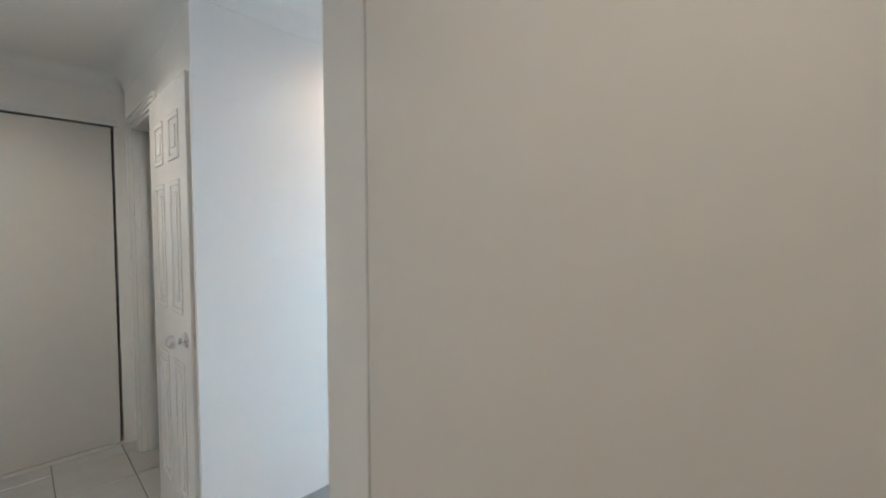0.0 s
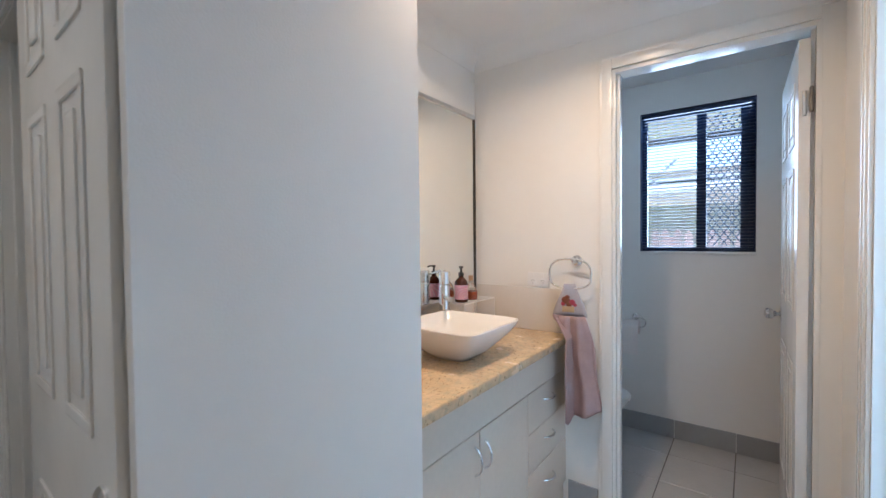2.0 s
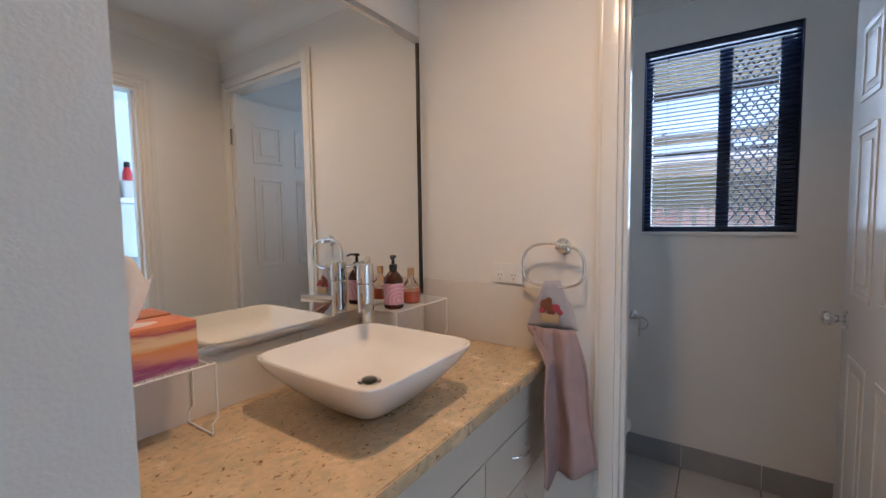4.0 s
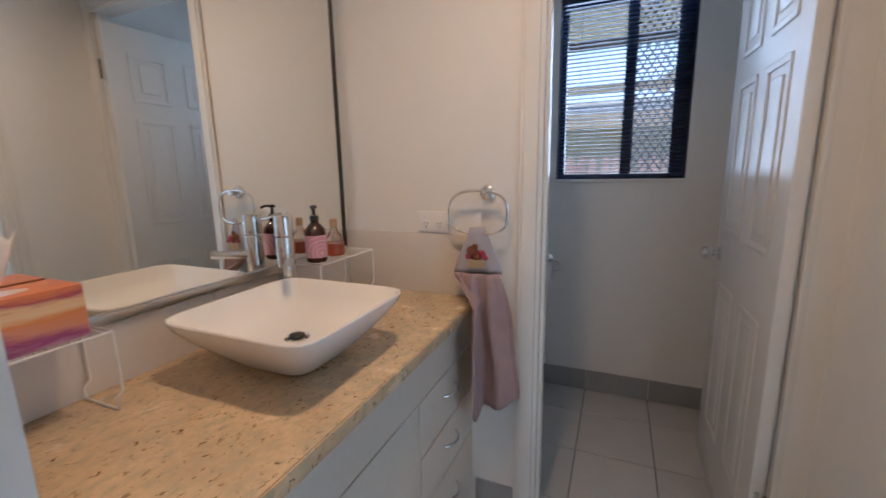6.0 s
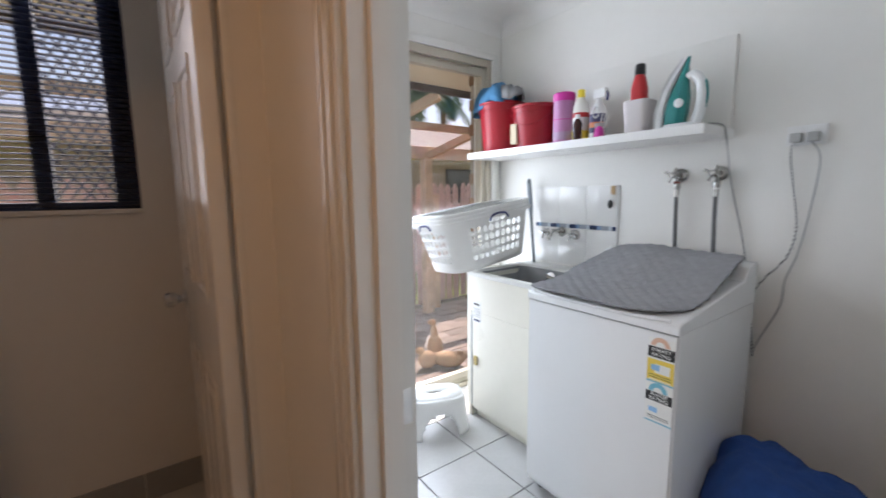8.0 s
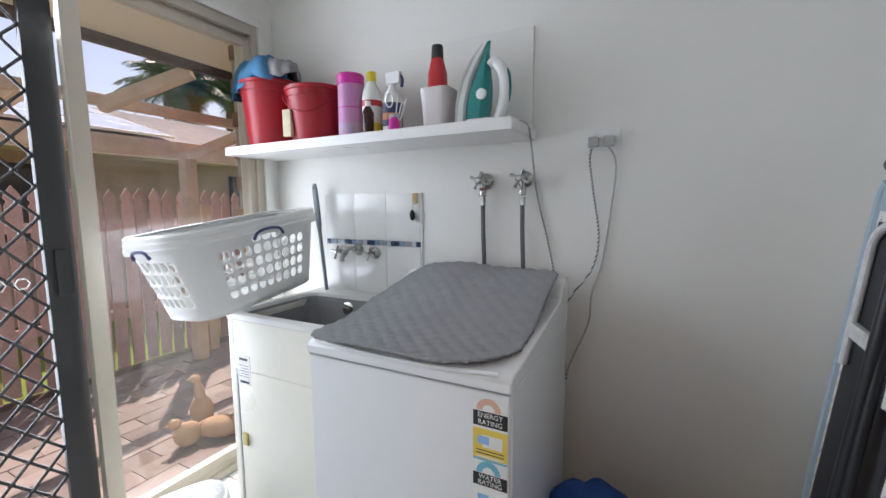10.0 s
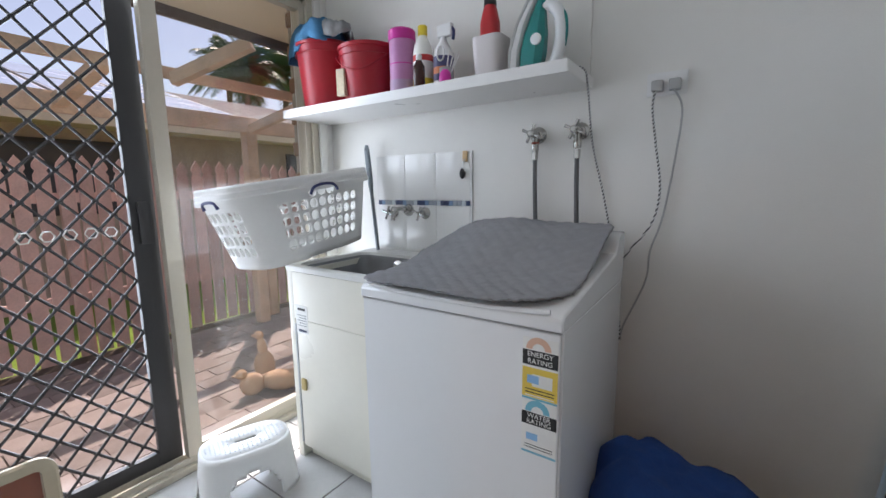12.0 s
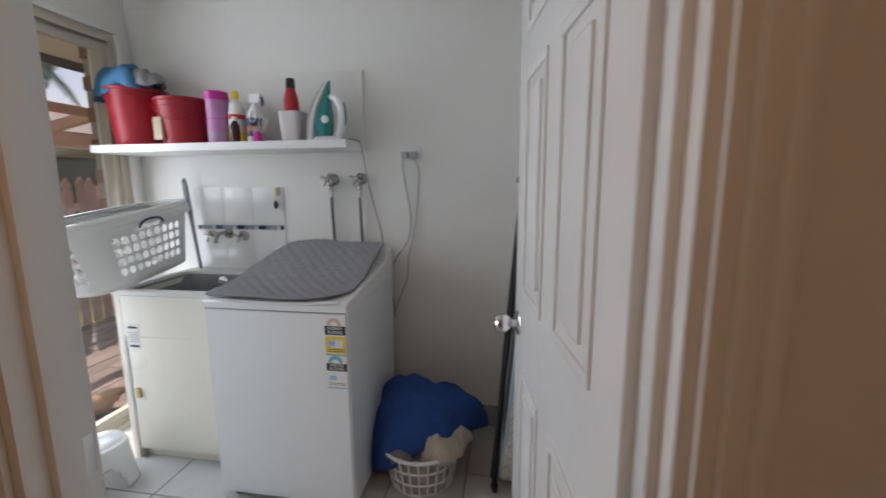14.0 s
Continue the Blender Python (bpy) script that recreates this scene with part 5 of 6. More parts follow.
def laundry_basket(place, tilt, turn):
    root = thing("laundry_basket", place, "white perforated plastic laundry basket resting on the trough", "laundry basket")
    root.matrix_basis = pose(*place, 0, 0, turn) @ pose(0, 0, 0, tilt[0], tilt[1], 0) @ Matrix.Diagonal((1.12, 0.91, 1.0, 1.0))
    plas = mat("white_basket_plastic", (0.80, 0.79, 0.76), 0.4, vary=0.03)
    H, NU, NV = 0.275, 42, 6

    def at(u, v):
        a = 2 * math.pi * u
        c, s = math.cos(a), math.sin(a)
        r = 1 / (abs(c) ** 4 + abs(s) ** 4) ** 0.25
        k = 0.80 + 0.20 * v
        return Vector((0.292 * k * r * c, 0.205 * k * r * s, 0.004 + H * v))
    # even spacing round the rim
    us, acc = [0.0], [0.0]
    for k in range(1, 1201):
        acc.append(acc[-1] + (at(k / 1200, 1) - at((k - 1) / 1200, 1)).length)
    us, j = [], 0
    for k in range(NU + 1):
        t = acc[-1] * k / NU
        while j < 1199 and acc[j + 1] < t:
            j += 1
        us.append(j / 1200 if k else 0.0)
    us[-1] = 1.0
    bm = B()
    V = {}

    def vert(i, j):
        i2 = i % (2 * NU)
        if (i2, j) not in V:
            a, b = us[i2 // 2], us[min(i2 // 2 + 1, NU)]
            V[(i2, j)] = bm.verts.new(at(a if i2 % 2 == 0 else (a + b) / 2, j / (2 * NV)))
        return V[(i2, j)]
    for i in range(NU):
        for j in range(NV):
            i0, j0 = 2 * i, 2 * j
            ring = [vert(i0, j0), vert(i0 + 1, j0), vert(i0 + 2, j0), vert(i0 + 2, j0 + 1), vert(i0 + 2, j0 + 2), vert(i0 + 1, j0 + 2), vert(i0, j0 + 2), vert(i0, j0 + 1)]
            p = at((us[i] + us[i + 1]) / 2, 1)
            corner = abs(p.x) > 0.185 and abs(p.y) > 0.105
            grip = (abs(p.y) > 0.19 and abs(p.x) < 0.06) or (abs(p.x) > 0.30 and abs(p.y) < 0.05)
            hole = 1 <= j <= 4 and not corner or (5 <= j <= 5 and grip)
            if hole:
                cen = sum((v.co for v in ring), Vector()) / 8
                f = 0.82 if not grip or j < 5 else 0.95
                inner = [bm.verts.new(cen + (v.co - cen) * (f if k % 2 else f * 0.74)) for k, v in enumerate(ring)]
                for k in range(8):
                    bm.faces.new((ring[k], ring[(k + 1) % 8], inner[(k + 1) % 8], inner[k]))
            else:
                bm.faces.new(ring)
    sides = part("sides", bm, plas, root)
    s = sides.modifiers.new("thick", "SOLIDIFY")
    s.thickness = 0.003
    bm = B()
    skin(bm, [superloop(bm, 0.234, 0.164, 0.0, 4, 60), superloop(bm, 0.234, 0.164, 0.005, 4, 60)])
    part("floor", bm, plas, root)
    for dz, grow in ((H - 0.008, 0.0), (H + 0.012, -0.003), (H + 0.031, -0.006)):
        bm = B()
        skin(bm, [superloop(bm, 0.289 + grow, 0.202 + grow, dz, 4, 60), superloop(bm, 0.309 + grow, 0.222 + grow, dz - 0.010, 4, 60), superloop(bm, 0.311 + grow, 0.224 + grow, dz + 0.006, 4, 60), superloop(bm, 0.305 + grow, 0.218 + grow, dz + 0.013, 4, 60), superloop(bm, 0.289 + grow, 0.202 + grow, dz + 0.012, 4, 60)], False, False)
        part("rim", bm, plas, root)
    navy = mat("navy_grip", (0.05, 0.06, 0.16), 0.4)
    for y in (-0.226, 0.226):
        part("grip", tube(B(), curve_pts([(-0.062, y * 0.985, H - 0.03), (-0.045, y, H - 0.006), (0, y * 1.005, H + 0.002), (0.045, y, H - 0.006), (0.062, y * 0.985, H - 0.03)], 5), 0.0055, 8), navy, root, "navy blue grip")
    for x in (-0.312, 0.312):
        part("grip", tube(B(), curve_pts([(x * 0.985, -0.05, H - 0.03), (x, -0.036, H - 0.006), (x, 0.036, H - 0.006), (x * 0.985, 0.05, H - 0.03)], 5), 0.0055, 8), navy, root, "navy blue grip")
    return root


laundry_basket((3.022, -1.062, 0.914), (4, 7.5), 92)


def step_stool():
    root = thing("step_stool", (3.036, -0.742, 0), "white plastic oval step stool with slotted top", "step stool", turn=-20)
    plas = mat("white_stool_plastic", (0.82, 0.82, 0.80), 0.35, vary=0.02)
    bm = B()
    n = 96
    rings = [(0.134 - 0.026 * (q / 13) ** 0.8, 0.186 - 0.022 * (q / 13) ** 0.8, 0.188 * q / 13) for q in range(14)] + [(0.105, 0.161, 0.199), (0.096, 0.153, 0.2065)]
    loops = [superloop(bm, hx, hy, z, 3.0, n) for hx, hy, z in rings]
    # arches between the four feet, wide along the sides and narrow at the ends
    for a, b in zip(loops, loops[1:]):
        for k in range(n):
            x, y, z = (a[k].co + b[(k + 1) % n].co) / 2
            if abs(x) > 0.095 and abs(y) < 0.105 and z < 0.125 * math.sqrt(1 - (y / 0.105) ** 2):
                continue
            if abs(y) > 0.14 and abs(x) < 0.058 and z < 0.095 * math.sqrt(1 - (x / 0.058) ** 2):
                continue
            bm.faces.new((a[k], a[(k + 1) % n], b[(k + 1) % n], b[k]))
    bmesh.ops.delete(bm, geom=[v for v in bm.verts if not v.link_faces], context="VERTS")
    shell = part("shell", bm, plas, root)
    so_ = shell.modifiers.new("thick", "SOLIDIFY")
    so_.thickness = 0.004
    bm = B()
    rim = superloop(bm, 0.0965, 0.1535, 0.206, 3.0, n)
    inn = superloop(bm, 0.0095, 0.040, 0.206, 4, n)
    for k in range(n):
        bm.faces.new((rim[k], rim[(k + 1) % n], inn[(k + 1) % n], inn[k]))
    top = part("tread", bm, plas, root)
    t_ = top.modifiers.new("thick", "SOLIDIFY")
    t_.thickness = 0.004
    dots = B()
    for i in range(-5, 6):
        for j in range(-9, 10):
            x, y = i * 0.0155, j * 0.0155
            if (x / 0.08) ** 2 + (y / 0.145) ** 2 < 1 and not (abs(x) < 0.016 and abs(y) < 0.05):
                lathe(dots, [(0.0045, 0.206), (0.0038, 0.2077)], 6, pose(x, y, 0))
    part("tread_studs", dots, mat("stud_grey", (0.66, 0.69, 0.72), 0.4), root)
    return root


step_stool()


def heap(name, radius, height, centre, material, seed, flat=0.55, stretch=(1, 1), drop=0.0, label="", rough=1.0, fold=1.0):
    """A crumpled cloth heap: a dome with folds."""
    bm = B()
    rows_ = []
    N, M_ = 26, 64
    rnd = random.Random(seed)
    ph = [rnd.uniform(0, 6.28) for _ in range(8)]
    for i in range(N + 1):
        u = i / N
        row = []
        for k in range(M_):
            a = 2 * math.pi * k / M_
            r = radius * u ** 0.8 * (1 + 0.09 * math.sin(3 * a + ph[0]) + 0.05 * math.sin(7 * a + ph[1]) + 0.025 * math.sin(13 * a + ph[2]) * u)
            x, y = r * math.cos(a) * stretch[0], r * math.sin(a) * stretch[1]
            p, q = fold * x, fold * y
            f = 0.020 * math.sin(16 * p + ph[3] + 5 * q) + 0.016 * math.sin(19 * q - 8 * p + ph[4]) + 0.012 * abs(math.sin(23 * (p + 0.6 * q) + ph[5])) + 0.016 * noise.noise(Vector((p * 20, q * 20, seed))) + 0.012 * abs(noise.noise(Vector((p * 38, q * 30, seed + 5))))
            z = height * (1 - u ** 2.6) ** flat + rough * f * (1 - 0.3 * u) - drop * max(0, math.cos(a - 0.3)) * u ** 3
            row.append(bm.verts.new((x, y, max(z, 0.004 - drop))))
        rows_.append(row)
    for a, b in zip(rows_[1:], rows_[2:]):
        for k in range(M_):
            bm.faces.new((a[k], a[(k + 1) % M_], b[(k + 1) % M_], b[k]))
    bm.faces.new(rows_[1])
    bmesh.ops.delete(bm, geom=[v for v in bm.verts if not v.link_faces], context="VERTS")
    ob = part(name, bm, material)
    ob.matrix_basis = pose(*centre)
    s = ob.modifiers.new("thick", "SOLIDIFY")
    s.thickness = 0.006
    return ob


M_BLUE = mat("royal_blue_terry", (0.018, 0.078, 0.29), 0.95, scale=18, vary=0.2, bump=0.9, bump_scale=380)
M_CREAM = mat("cream_cloth", (0.50, 0.44, 0.36), 0.9, scale=14, vary=0.22, bump=0.6, bump_scale=300)
hb = thing("washing_basket", (1.580, -1.065, 0), "round white slatted plastic basket full of washing", "basket")
hb.scale = (1.14, 1.14, 1.05)
plas2 = mat("white_slat_plastic", (0.72, 0.71, 0.68), 0.45)
part("floor", lathe(B(), [(0.118, 0), (0.122, 0.012)], 36), plas2, hb)
for z, r in ((0.012, 0.124), (0.065, 0.134), (0.125, 0.146), (0.185, 0.158)):
    part("hoop", tube(B(), [(r * math.cos(2 * math.pi * k / 40), r * math.sin(2 * math.pi * k / 40), z) for k in range(40)], 0.004 if z < 0.18 else 0.007, 8, True), plas2, hb)
for k in range(26):
    a = 2 * math.pi * k / 26
    c, s = math.cos(a), math.sin(a)
    part("slat", tube(B(), [(0.123 * c, 0.123 * s, 0.008), (0.158 * c, 0.158 * s, 0.188)], 0.0042, 6), plas2, hb)
tagged(heap("crumpled_sheet", 0.138, 0.195, (1.580, -1.065, 0.016), M_CREAM, 3, 0.3), "crumpled cream and grey washing inside the basket", "clothes")
tagged(heap("cream_cloth", 0.125, 0.075, (1.480, -1.035, 0.190), M_CREAM, 9, 0.6, (1, 0.9), 0.05, rough=0.8, fold=2.2), "crumpled cream cloth over the basket rim", "cloth")
gc = heap("grey_cloth", 0.085, 0.05, (1.650, -0.965, 0.150), mat("grey_shirt", (0.17, 0.165, 0.16), 0.9, vary=0.2, bump=0.5, bump_scale=260), 12, 0.6, (1, 0.7))
tagged(gc, "grey shirt spilling over the basket rim", "cloth")
tagged(heap("blue_towel", 0.258, 0.180, (1.606, -1.160, 0.215), M_BLUE, 5, 0.50, (1.12, 0.86), 0.20, rough=0.85, fold=0.8), "royal blue bath towel heaped on the washing basket", "towel")


def ironing_board():
    root = thing("ironing_board", (1.205, -1.075, 0), "folded ironing board with chevron cover leaning on the wall", "ironing board")
    root.matrix_basis = pose(1.214, -1.095, 0.0) @ pose(0, 0, 0, -4.0, -4.6, 0) @ pose(0, 0, 0, 0, 0, 271)
    # local: x is the board's width, y its thickness (cover towards -y ... legs towards +y), z its length
    chev = mat("chevron_cover", (0.7, 0.68, 0.62), 0.85)
    n_, l_, b_ = tree_of(chev)
    t_, sp_ = n_.new("ShaderNodeTexCoord"), n_.new("ShaderNodeSeparateXYZ")
    l_.new(t_.outputs["Object"], sp_.inputs[0])

    def mth(op, a, b=None):
        q = n_.new("ShaderNodeMath")
        q.operation = op
        for i, v in enumerate((a, b)):
            if v is None:
                continue
            if isinstance(v, (int, float)):
                q.inputs[i].default_value = v
            else:
                l_.new(v, q.inputs[i])
        return q.outputs[0]
    zig = mth("PINGPONG", mth("ADD", mth("ADD", sp_.outputs["X"], sp_.outputs["Y"]), 1.0), 0.021)
    ph = mth("FRACT", mth("MULTIPLY", mth("ADD", sp_.outputs["Z"], mth("MULTIPLY", zig, 1.5)), 15.0))
    rp = n_.new("ShaderNodeValToRGB")
    rp.color_ramp.interpolation = "CONSTANT"
    rp.color_ramp.elements[0].color = (0.76, 0.74, 0.68, 1)
    rp.color_ramp.elements[1].position, rp.color_ramp.elements[1].color = 0.74, (0.76, 0.74, 0.68, 1)
    for p_, c_ in ((0.22, (0.70, 0.62, 0.28, 1)), (0.38, (0.76, 0.74, 0.68, 1)), (0.58, (0.52, 0.45, 0.48, 1))):
        e_ = rp.color_ramp.elements.new(p_)
        e_.color = c_
    l_.new(ph, rp.inputs[0]), l_.new(rp.outputs[0], b_.inputs["Base Color"])
    bm = B()
    loops = []
    for z, w in ((0.06, 0.065), (0.10, 0.095), (0.25, 0.130), (0.45, 0.150), (0.70, 0.160), (1.10, 0.160), (1.28, 0.155), (1.325, 0.135)):
        loops.append([bm.verts.new((x * w, y, z)) for x, y in ((-1.0, -0.048), (-0.90, -0.070), (-0.3, -0.076), (0.3, -0.076), (0.90, -0.070), (1.0, -0.048), (1, 0.010), (-1, 0.010))])
    skin(bm, loops)
    cov = part("cover", bm, chev, root, "white, yellow and grey chevron cotton cover")
    hem = mat("blue_hem", (0.34, 0.44, 0.50), 0.85, bump=0.4, bump_scale=200)
    for sx in (-1, 1):
        pts_ = [(sx * w * 0.93, 0.010, z) for z, w in ((0.08, 0.072), (0.25, 0.127), (0.45, 0.152), (0.70, 0.162), (1.10, 0.162), (1.28, 0.156), (1.32, 0.138))]
        part("hem", tube(B(), curve_pts(pts_, 4), 0.010, 8), hem, cov, "pale blue hem")
    part("hem_top", box(B(), (-0.125, 0.010, 1.262), (0.125, 0.017, 1.318), 0.004), hem, cov)
    part("underside", box(B(), (-0.115, 0.010, 0.25), (0.115, 0.016, 1.24)), mat("mesh_black", (0.03, 0.03, 0.035), 0.6), root, "dark steel mesh underside")
    white_m = mat("chipped_white_frame", (0.6, 0.6, 0.58), 0.5, scale=30, vary=0.3)
    part("cross_brace", box(B(), (-0.098, 0.017, 0.995), (0.098, 0.030, 1.028), 0.004), white_m, root)
    arch = [(-0.098, 0.024, 0.93)] + [(-0.098 * math.cos(math.pi * k / 10), 0.024, 1.19 + 0.058 * math.sin(math.pi * k / 10)) for k in range(11)] + [(0.098, 0.024, 0.93)]
    part("inner_frame", tube(B(), arch, 0.0085, 10), white_m, root, "chipped white steel frame")
    leg_m = mat("black_tube_steel", (0.018, 0.019, 0.022), 0.35, vary=0.1)
    part("leg", tube(B(), [(-0.06, 0.036, 0.02), (-0.07, 0.048, 0.7), (-0.075, 0.048, 1.36)], 0.0125, 12), leg_m, root)
    part("leg", tube(B(), [(-0.10, 0.052, 0.10), (-0.09, 0.042, 0.7), (-0.07, 0.038, 1.20)], 0.0095, 12), leg_m, root)
    part("foot_bar", tube(B(), [(-0.15, 0.060, 1.375), (0.04, 0.035, 1.355)], 0.015, 14), leg_m, root)
    for x in (-0.155, 0.045):
        part("end_cap", lathe(B(), [(0.0165, -0.01), (0.0165, 0.012), (0.012, 0.015)], 16, pose(x, 0.060 if x < 0 else 0.035, 1.375 if x < 0 else 1.355, 0, 90 if x > 0 else -90)), mat("grey_rubber_cap", (0.10, 0.10, 0.10), 0.7), root)
    part("foot_hook", tube(B(), curve_pts([(-0.06, 0.036, 0.03), (-0.06, 0.039, 0.014), (-0.085, 0.03, 0.016), (-0.09, 0.03, 0.05)], 4), 0.012, 10), leg_m, root)
    return root


ironing_board()

# ---- on the shelf ----
ZS = 1.5565


def bucket(x, y, r0, r1, h, label, lid=False):
    root = thing("bucket", (x, y, ZS), label, "bucket", "red buckets")
    red = bpy.data.materials.get("red_bucket_plastic") or mat("red_bucket_plastic", (0.36, 0.012, 0.022), 0.35, scale=6, vary=0.08)
    part("pail", lathe(B(), [(r0, 0), (r0 + 0.003, 0.004), (r1, h), (r1 + 0.006, h), (r1 + 0.006, h - 0.012), (r1 + 0.002, h - 0.014)] if not lid else [(r0, 0), (r1, h - 0.02), (r1 + 0.006, h - 0.018), (r1 + 0.006, h - 0.004), (r1 - 0.004, h), (0.02, h + 0.001)], 40, close=False), red, root)
    part("bottom", lathe(B(), [(r0, 0.001), (r0 - 0.01, 0.003)], 40), red, root)
    part("rib", tube(B(), [((r1 + 0.001) * math.cos(2 * math.pi * k / 40), (r1 + 0.001) * math.sin(2 * math.pi * k / 40), h - 0.045) for k in range(40)], 0.0025, 6, True), red, root)
    if lid:
        pts_ = [((r1 + 0.012) * math.cos(a), (r1 + 0.012) * math.sin(a), h - 0.02 - 0.11 * math.sin(a - 0.35) ** 2 * 0.9) for a in [0.35 + math.pi * q / 16 for q in range(17)]]
        part("bail", tube(B(), pts_, 0.003, 6), red, root)
        part("torn_label", box(B(), (0.055, 0.094, 0.02), (0.095, 0.118, 0.13), 0.001, 1, pose(0, 0, 0, 0, 0, 10)), mat("torn_paper", (0.6, 0.5, 0.36), 0.8, vary=0.3), root, "torn cream label")
    return root


bucket(3.160, -1.365, 0.110, 0.142, 0.285, "large open red plastic bucket on the shelf")
bucket(2.880, -1.360, 0.108, 0.130, 0.230, "red plastic bucket with a lid and torn label", True)
c1 = heap("microfibre_cloth", 0.145, 0.115, (3.185, -1.335, ZS + 0.275), mat("blue_microfibre", (0.05, 0.20, 0.36), 0.95, vary=0.2, bump=0.9, bump_scale=300), 21, 0.5, (1.1, 0.8), 0.05, rough=0.62, fold=2.6)
tagged(c1, "crumpled blue cleaning cloth over the bucket", "cloth")
c2 = heap("grey_rag", 0.105, 0.085, (3.075, -1.33, ZS + 0.285), mat("grey_rag_cloth", (0.26, 0.26, 0.26), 0.95, vary=0.2, bump=0.9, bump_scale=300), 23, 0.5, (1.1, 0.8), 0.05, rough=0.62, fold=2.6)
tagged(c2, "crumpled grey cleaning rag over the bucket", "cloth")


def turned(name, x, y, outline, material, label, category, segments=28):
    root = thing(name, (x, y, ZS), label, category)
    part("body", lathe(B(), outline, segments), material, root)
    return root


M_PINKT = mat("pink_translucent", (0.52, 0.22, 0.42), 0.35, vary=0.08)
M_HOT = mat("hot_pink", (0.62, 0.03, 0.30), 0.35)
pc = turned("powder_canister", 2.676, -1.34, [(0.052, 0), (0.053, 0.004), (0.053, 0.215)], M_PINKT, "pink plastic canister with a hot pink lid", "canister")
part("lid", lathe(B(), [(0.056, 0.215), (0.056, 0.252), (0.050, 0.258), (0.01, 0.259)], 32), M_HOT, pc)
part("band", lathe(B(), [(0.0538, 0.120), (0.0538, 0.124)], 32, close=False), M_HOT, pc)
part("label", lathe(B(), [(0.0536, 0.02), (0.0536, 0.06)], 32, close=False), mat("lilac_label", (0.45, 0.30, 0.45), 0.4), pc)
bl = turned("bleach_bottle", 2.578, -1.35, [(0.036, 0), (0.040, 0.006), (0.040, 0.150), (0.034, 0.185), (0.018, 0.215), (0.016, 0.222)], mat("white_bottle", (0.78, 0.77, 0.72), 0.35), "white bleach bottle with a yellow cap and label", "bottle")
part("cap", lathe(B(), [(0.019, 0.220), (0.019, 0.256), (0.015, 0.259), (0.003, 0.260)], 24), mat("yellow_cap", (0.80, 0.60, 0.05), 0.4), bl)
part("label", lathe(B(), [(0.0406, 0.030), (0.0406, 0.145)], 32, close=False), M_PALE, bl)
part("label_band", lathe(B(), [(0.0409, 0.120), (0.0409, 0.143)], 32, close=False), mat("label_red", (0.55, 0.03, 0.03), 0.4), bl)
part("label_yellow", lathe(B(), [(0.0409, 0.012), (0.0409, 0.055)], 32, close=False), bpy.data.materials["yellow_cap"], bl)
sb_ = turned("spray_bottle", 2.485, -1.36, [(0.038, 0), (0.040, 0.005), (0.040, 0.120), (0.030, 0.160), (0.014, 0.185), (0.013, 0.200)], mat("white_spray", (0.76, 0.76, 0.75), 0.35), "white trigger spray bottle with a printed label", "spray bottle")
part("label", lathe(B(), [(0.0405, 0.035), (0.0405, 0.125)], 32, close=False), mat("navy_label", (0.06, 0.06, 0.14), 0.4), sb_)
part("label_flash", lathe(B(), [(0.0408, 0.060), (0.0408, 0.085)], 32, close=False), mat("label_orange", (0.65, 0.20, 0.08), 0.4), sb_)
part("head", box(B(), (-0.042, -0.012, 0.200), (0.024, 0.012, 0.246), 0.008, 3), bpy.data.materials["white_spray"], sb_)
part("trigger", tube(B(), curve_pts([(-0.034, 0, 0.235), (-0.048, 0, 0.215), (-0.044, 0, 0.185)], 4), 0.006, 8), mat("navy_trigger", (0.03, 0.04, 0.12), 0.4), sb_, "dark blue trigger")
bb_ = turned("amber_bottle", 2.534, -1.265, [(0.021, 0), (0.022, 0.003), (0.022, 0.080), (0.012, 0.098), (0.010, 0.105)], M_AMBER, "small dark amber bottle with a white cap", "bottle")
part("cap", lathe(B(), [(0.0115, 0.102), (0.0115, 0.122), (0.004, 0.124)], 18), M_WHITE, bb_)
pk = turned("pink_pot", 2.418, -1.270, [(0.022, 0), (0.024, 0.004), (0.020, 0.040), (0.010, 0.052), (0.003, 0.054)], M_HOT, "small hot pink plastic pot", "pot")
cup = thing("utensil_cup", (2.452, -1.33, ZS), "grey cup holding scissors and cotton sticks", "cup")
part("cup", lathe(B(), [(0.024, 0), (0.028, 0.075), (0.026, 0.075), (0.022, 0.003)], 24, close=False), M_GREYCORD, cup)
for k, (dx, dz) in enumerate(((-0.05, 0.13), (-0.035, 0.125), (-0.06, 0.11), (-0.02, 0.135))):
    part("stick", tube(B(), [(0, 0.004 * k, 0.01), (dx, 0.004 * k, dz)], 0.0025, 6), M_PALE, cup)
sci = part("scissors", tube(B(), [(0.02 + 0.016 * math.cos(a), 0.01, 0.13 + 0.026 * math.sin(a)) for a in [2 * math.pi * q / 16 for q in range(16)]], 0.0035, 6, True), M_STEEL, cup)
jug = thing("plastic_jug", (2.265, -1.34, ZS), "translucent white plastic measuring jug on the shelf", "jug")
bm = B()
skin(bm, [superloop(bm, 0.046, 0.046, 0, 6, 36), superloop(bm, 0.058, 0.056, 0.145, 5, 36), superloop(bm, 0.055, 0.053, 0.145, 5, 36), superloop(bm, 0.043, 0.043, 0.004, 6, 36)], True, False)
part("body", bm, mat("frosted_plastic", (0.58, 0.53, 0.52), 0.4, vary=0.03), jug)
rb = thing("red_bottle", (2.276, -1.35, ZS + 0.005), "red detergent bottle with a black cap in the jug", "bottle")
bm = B()
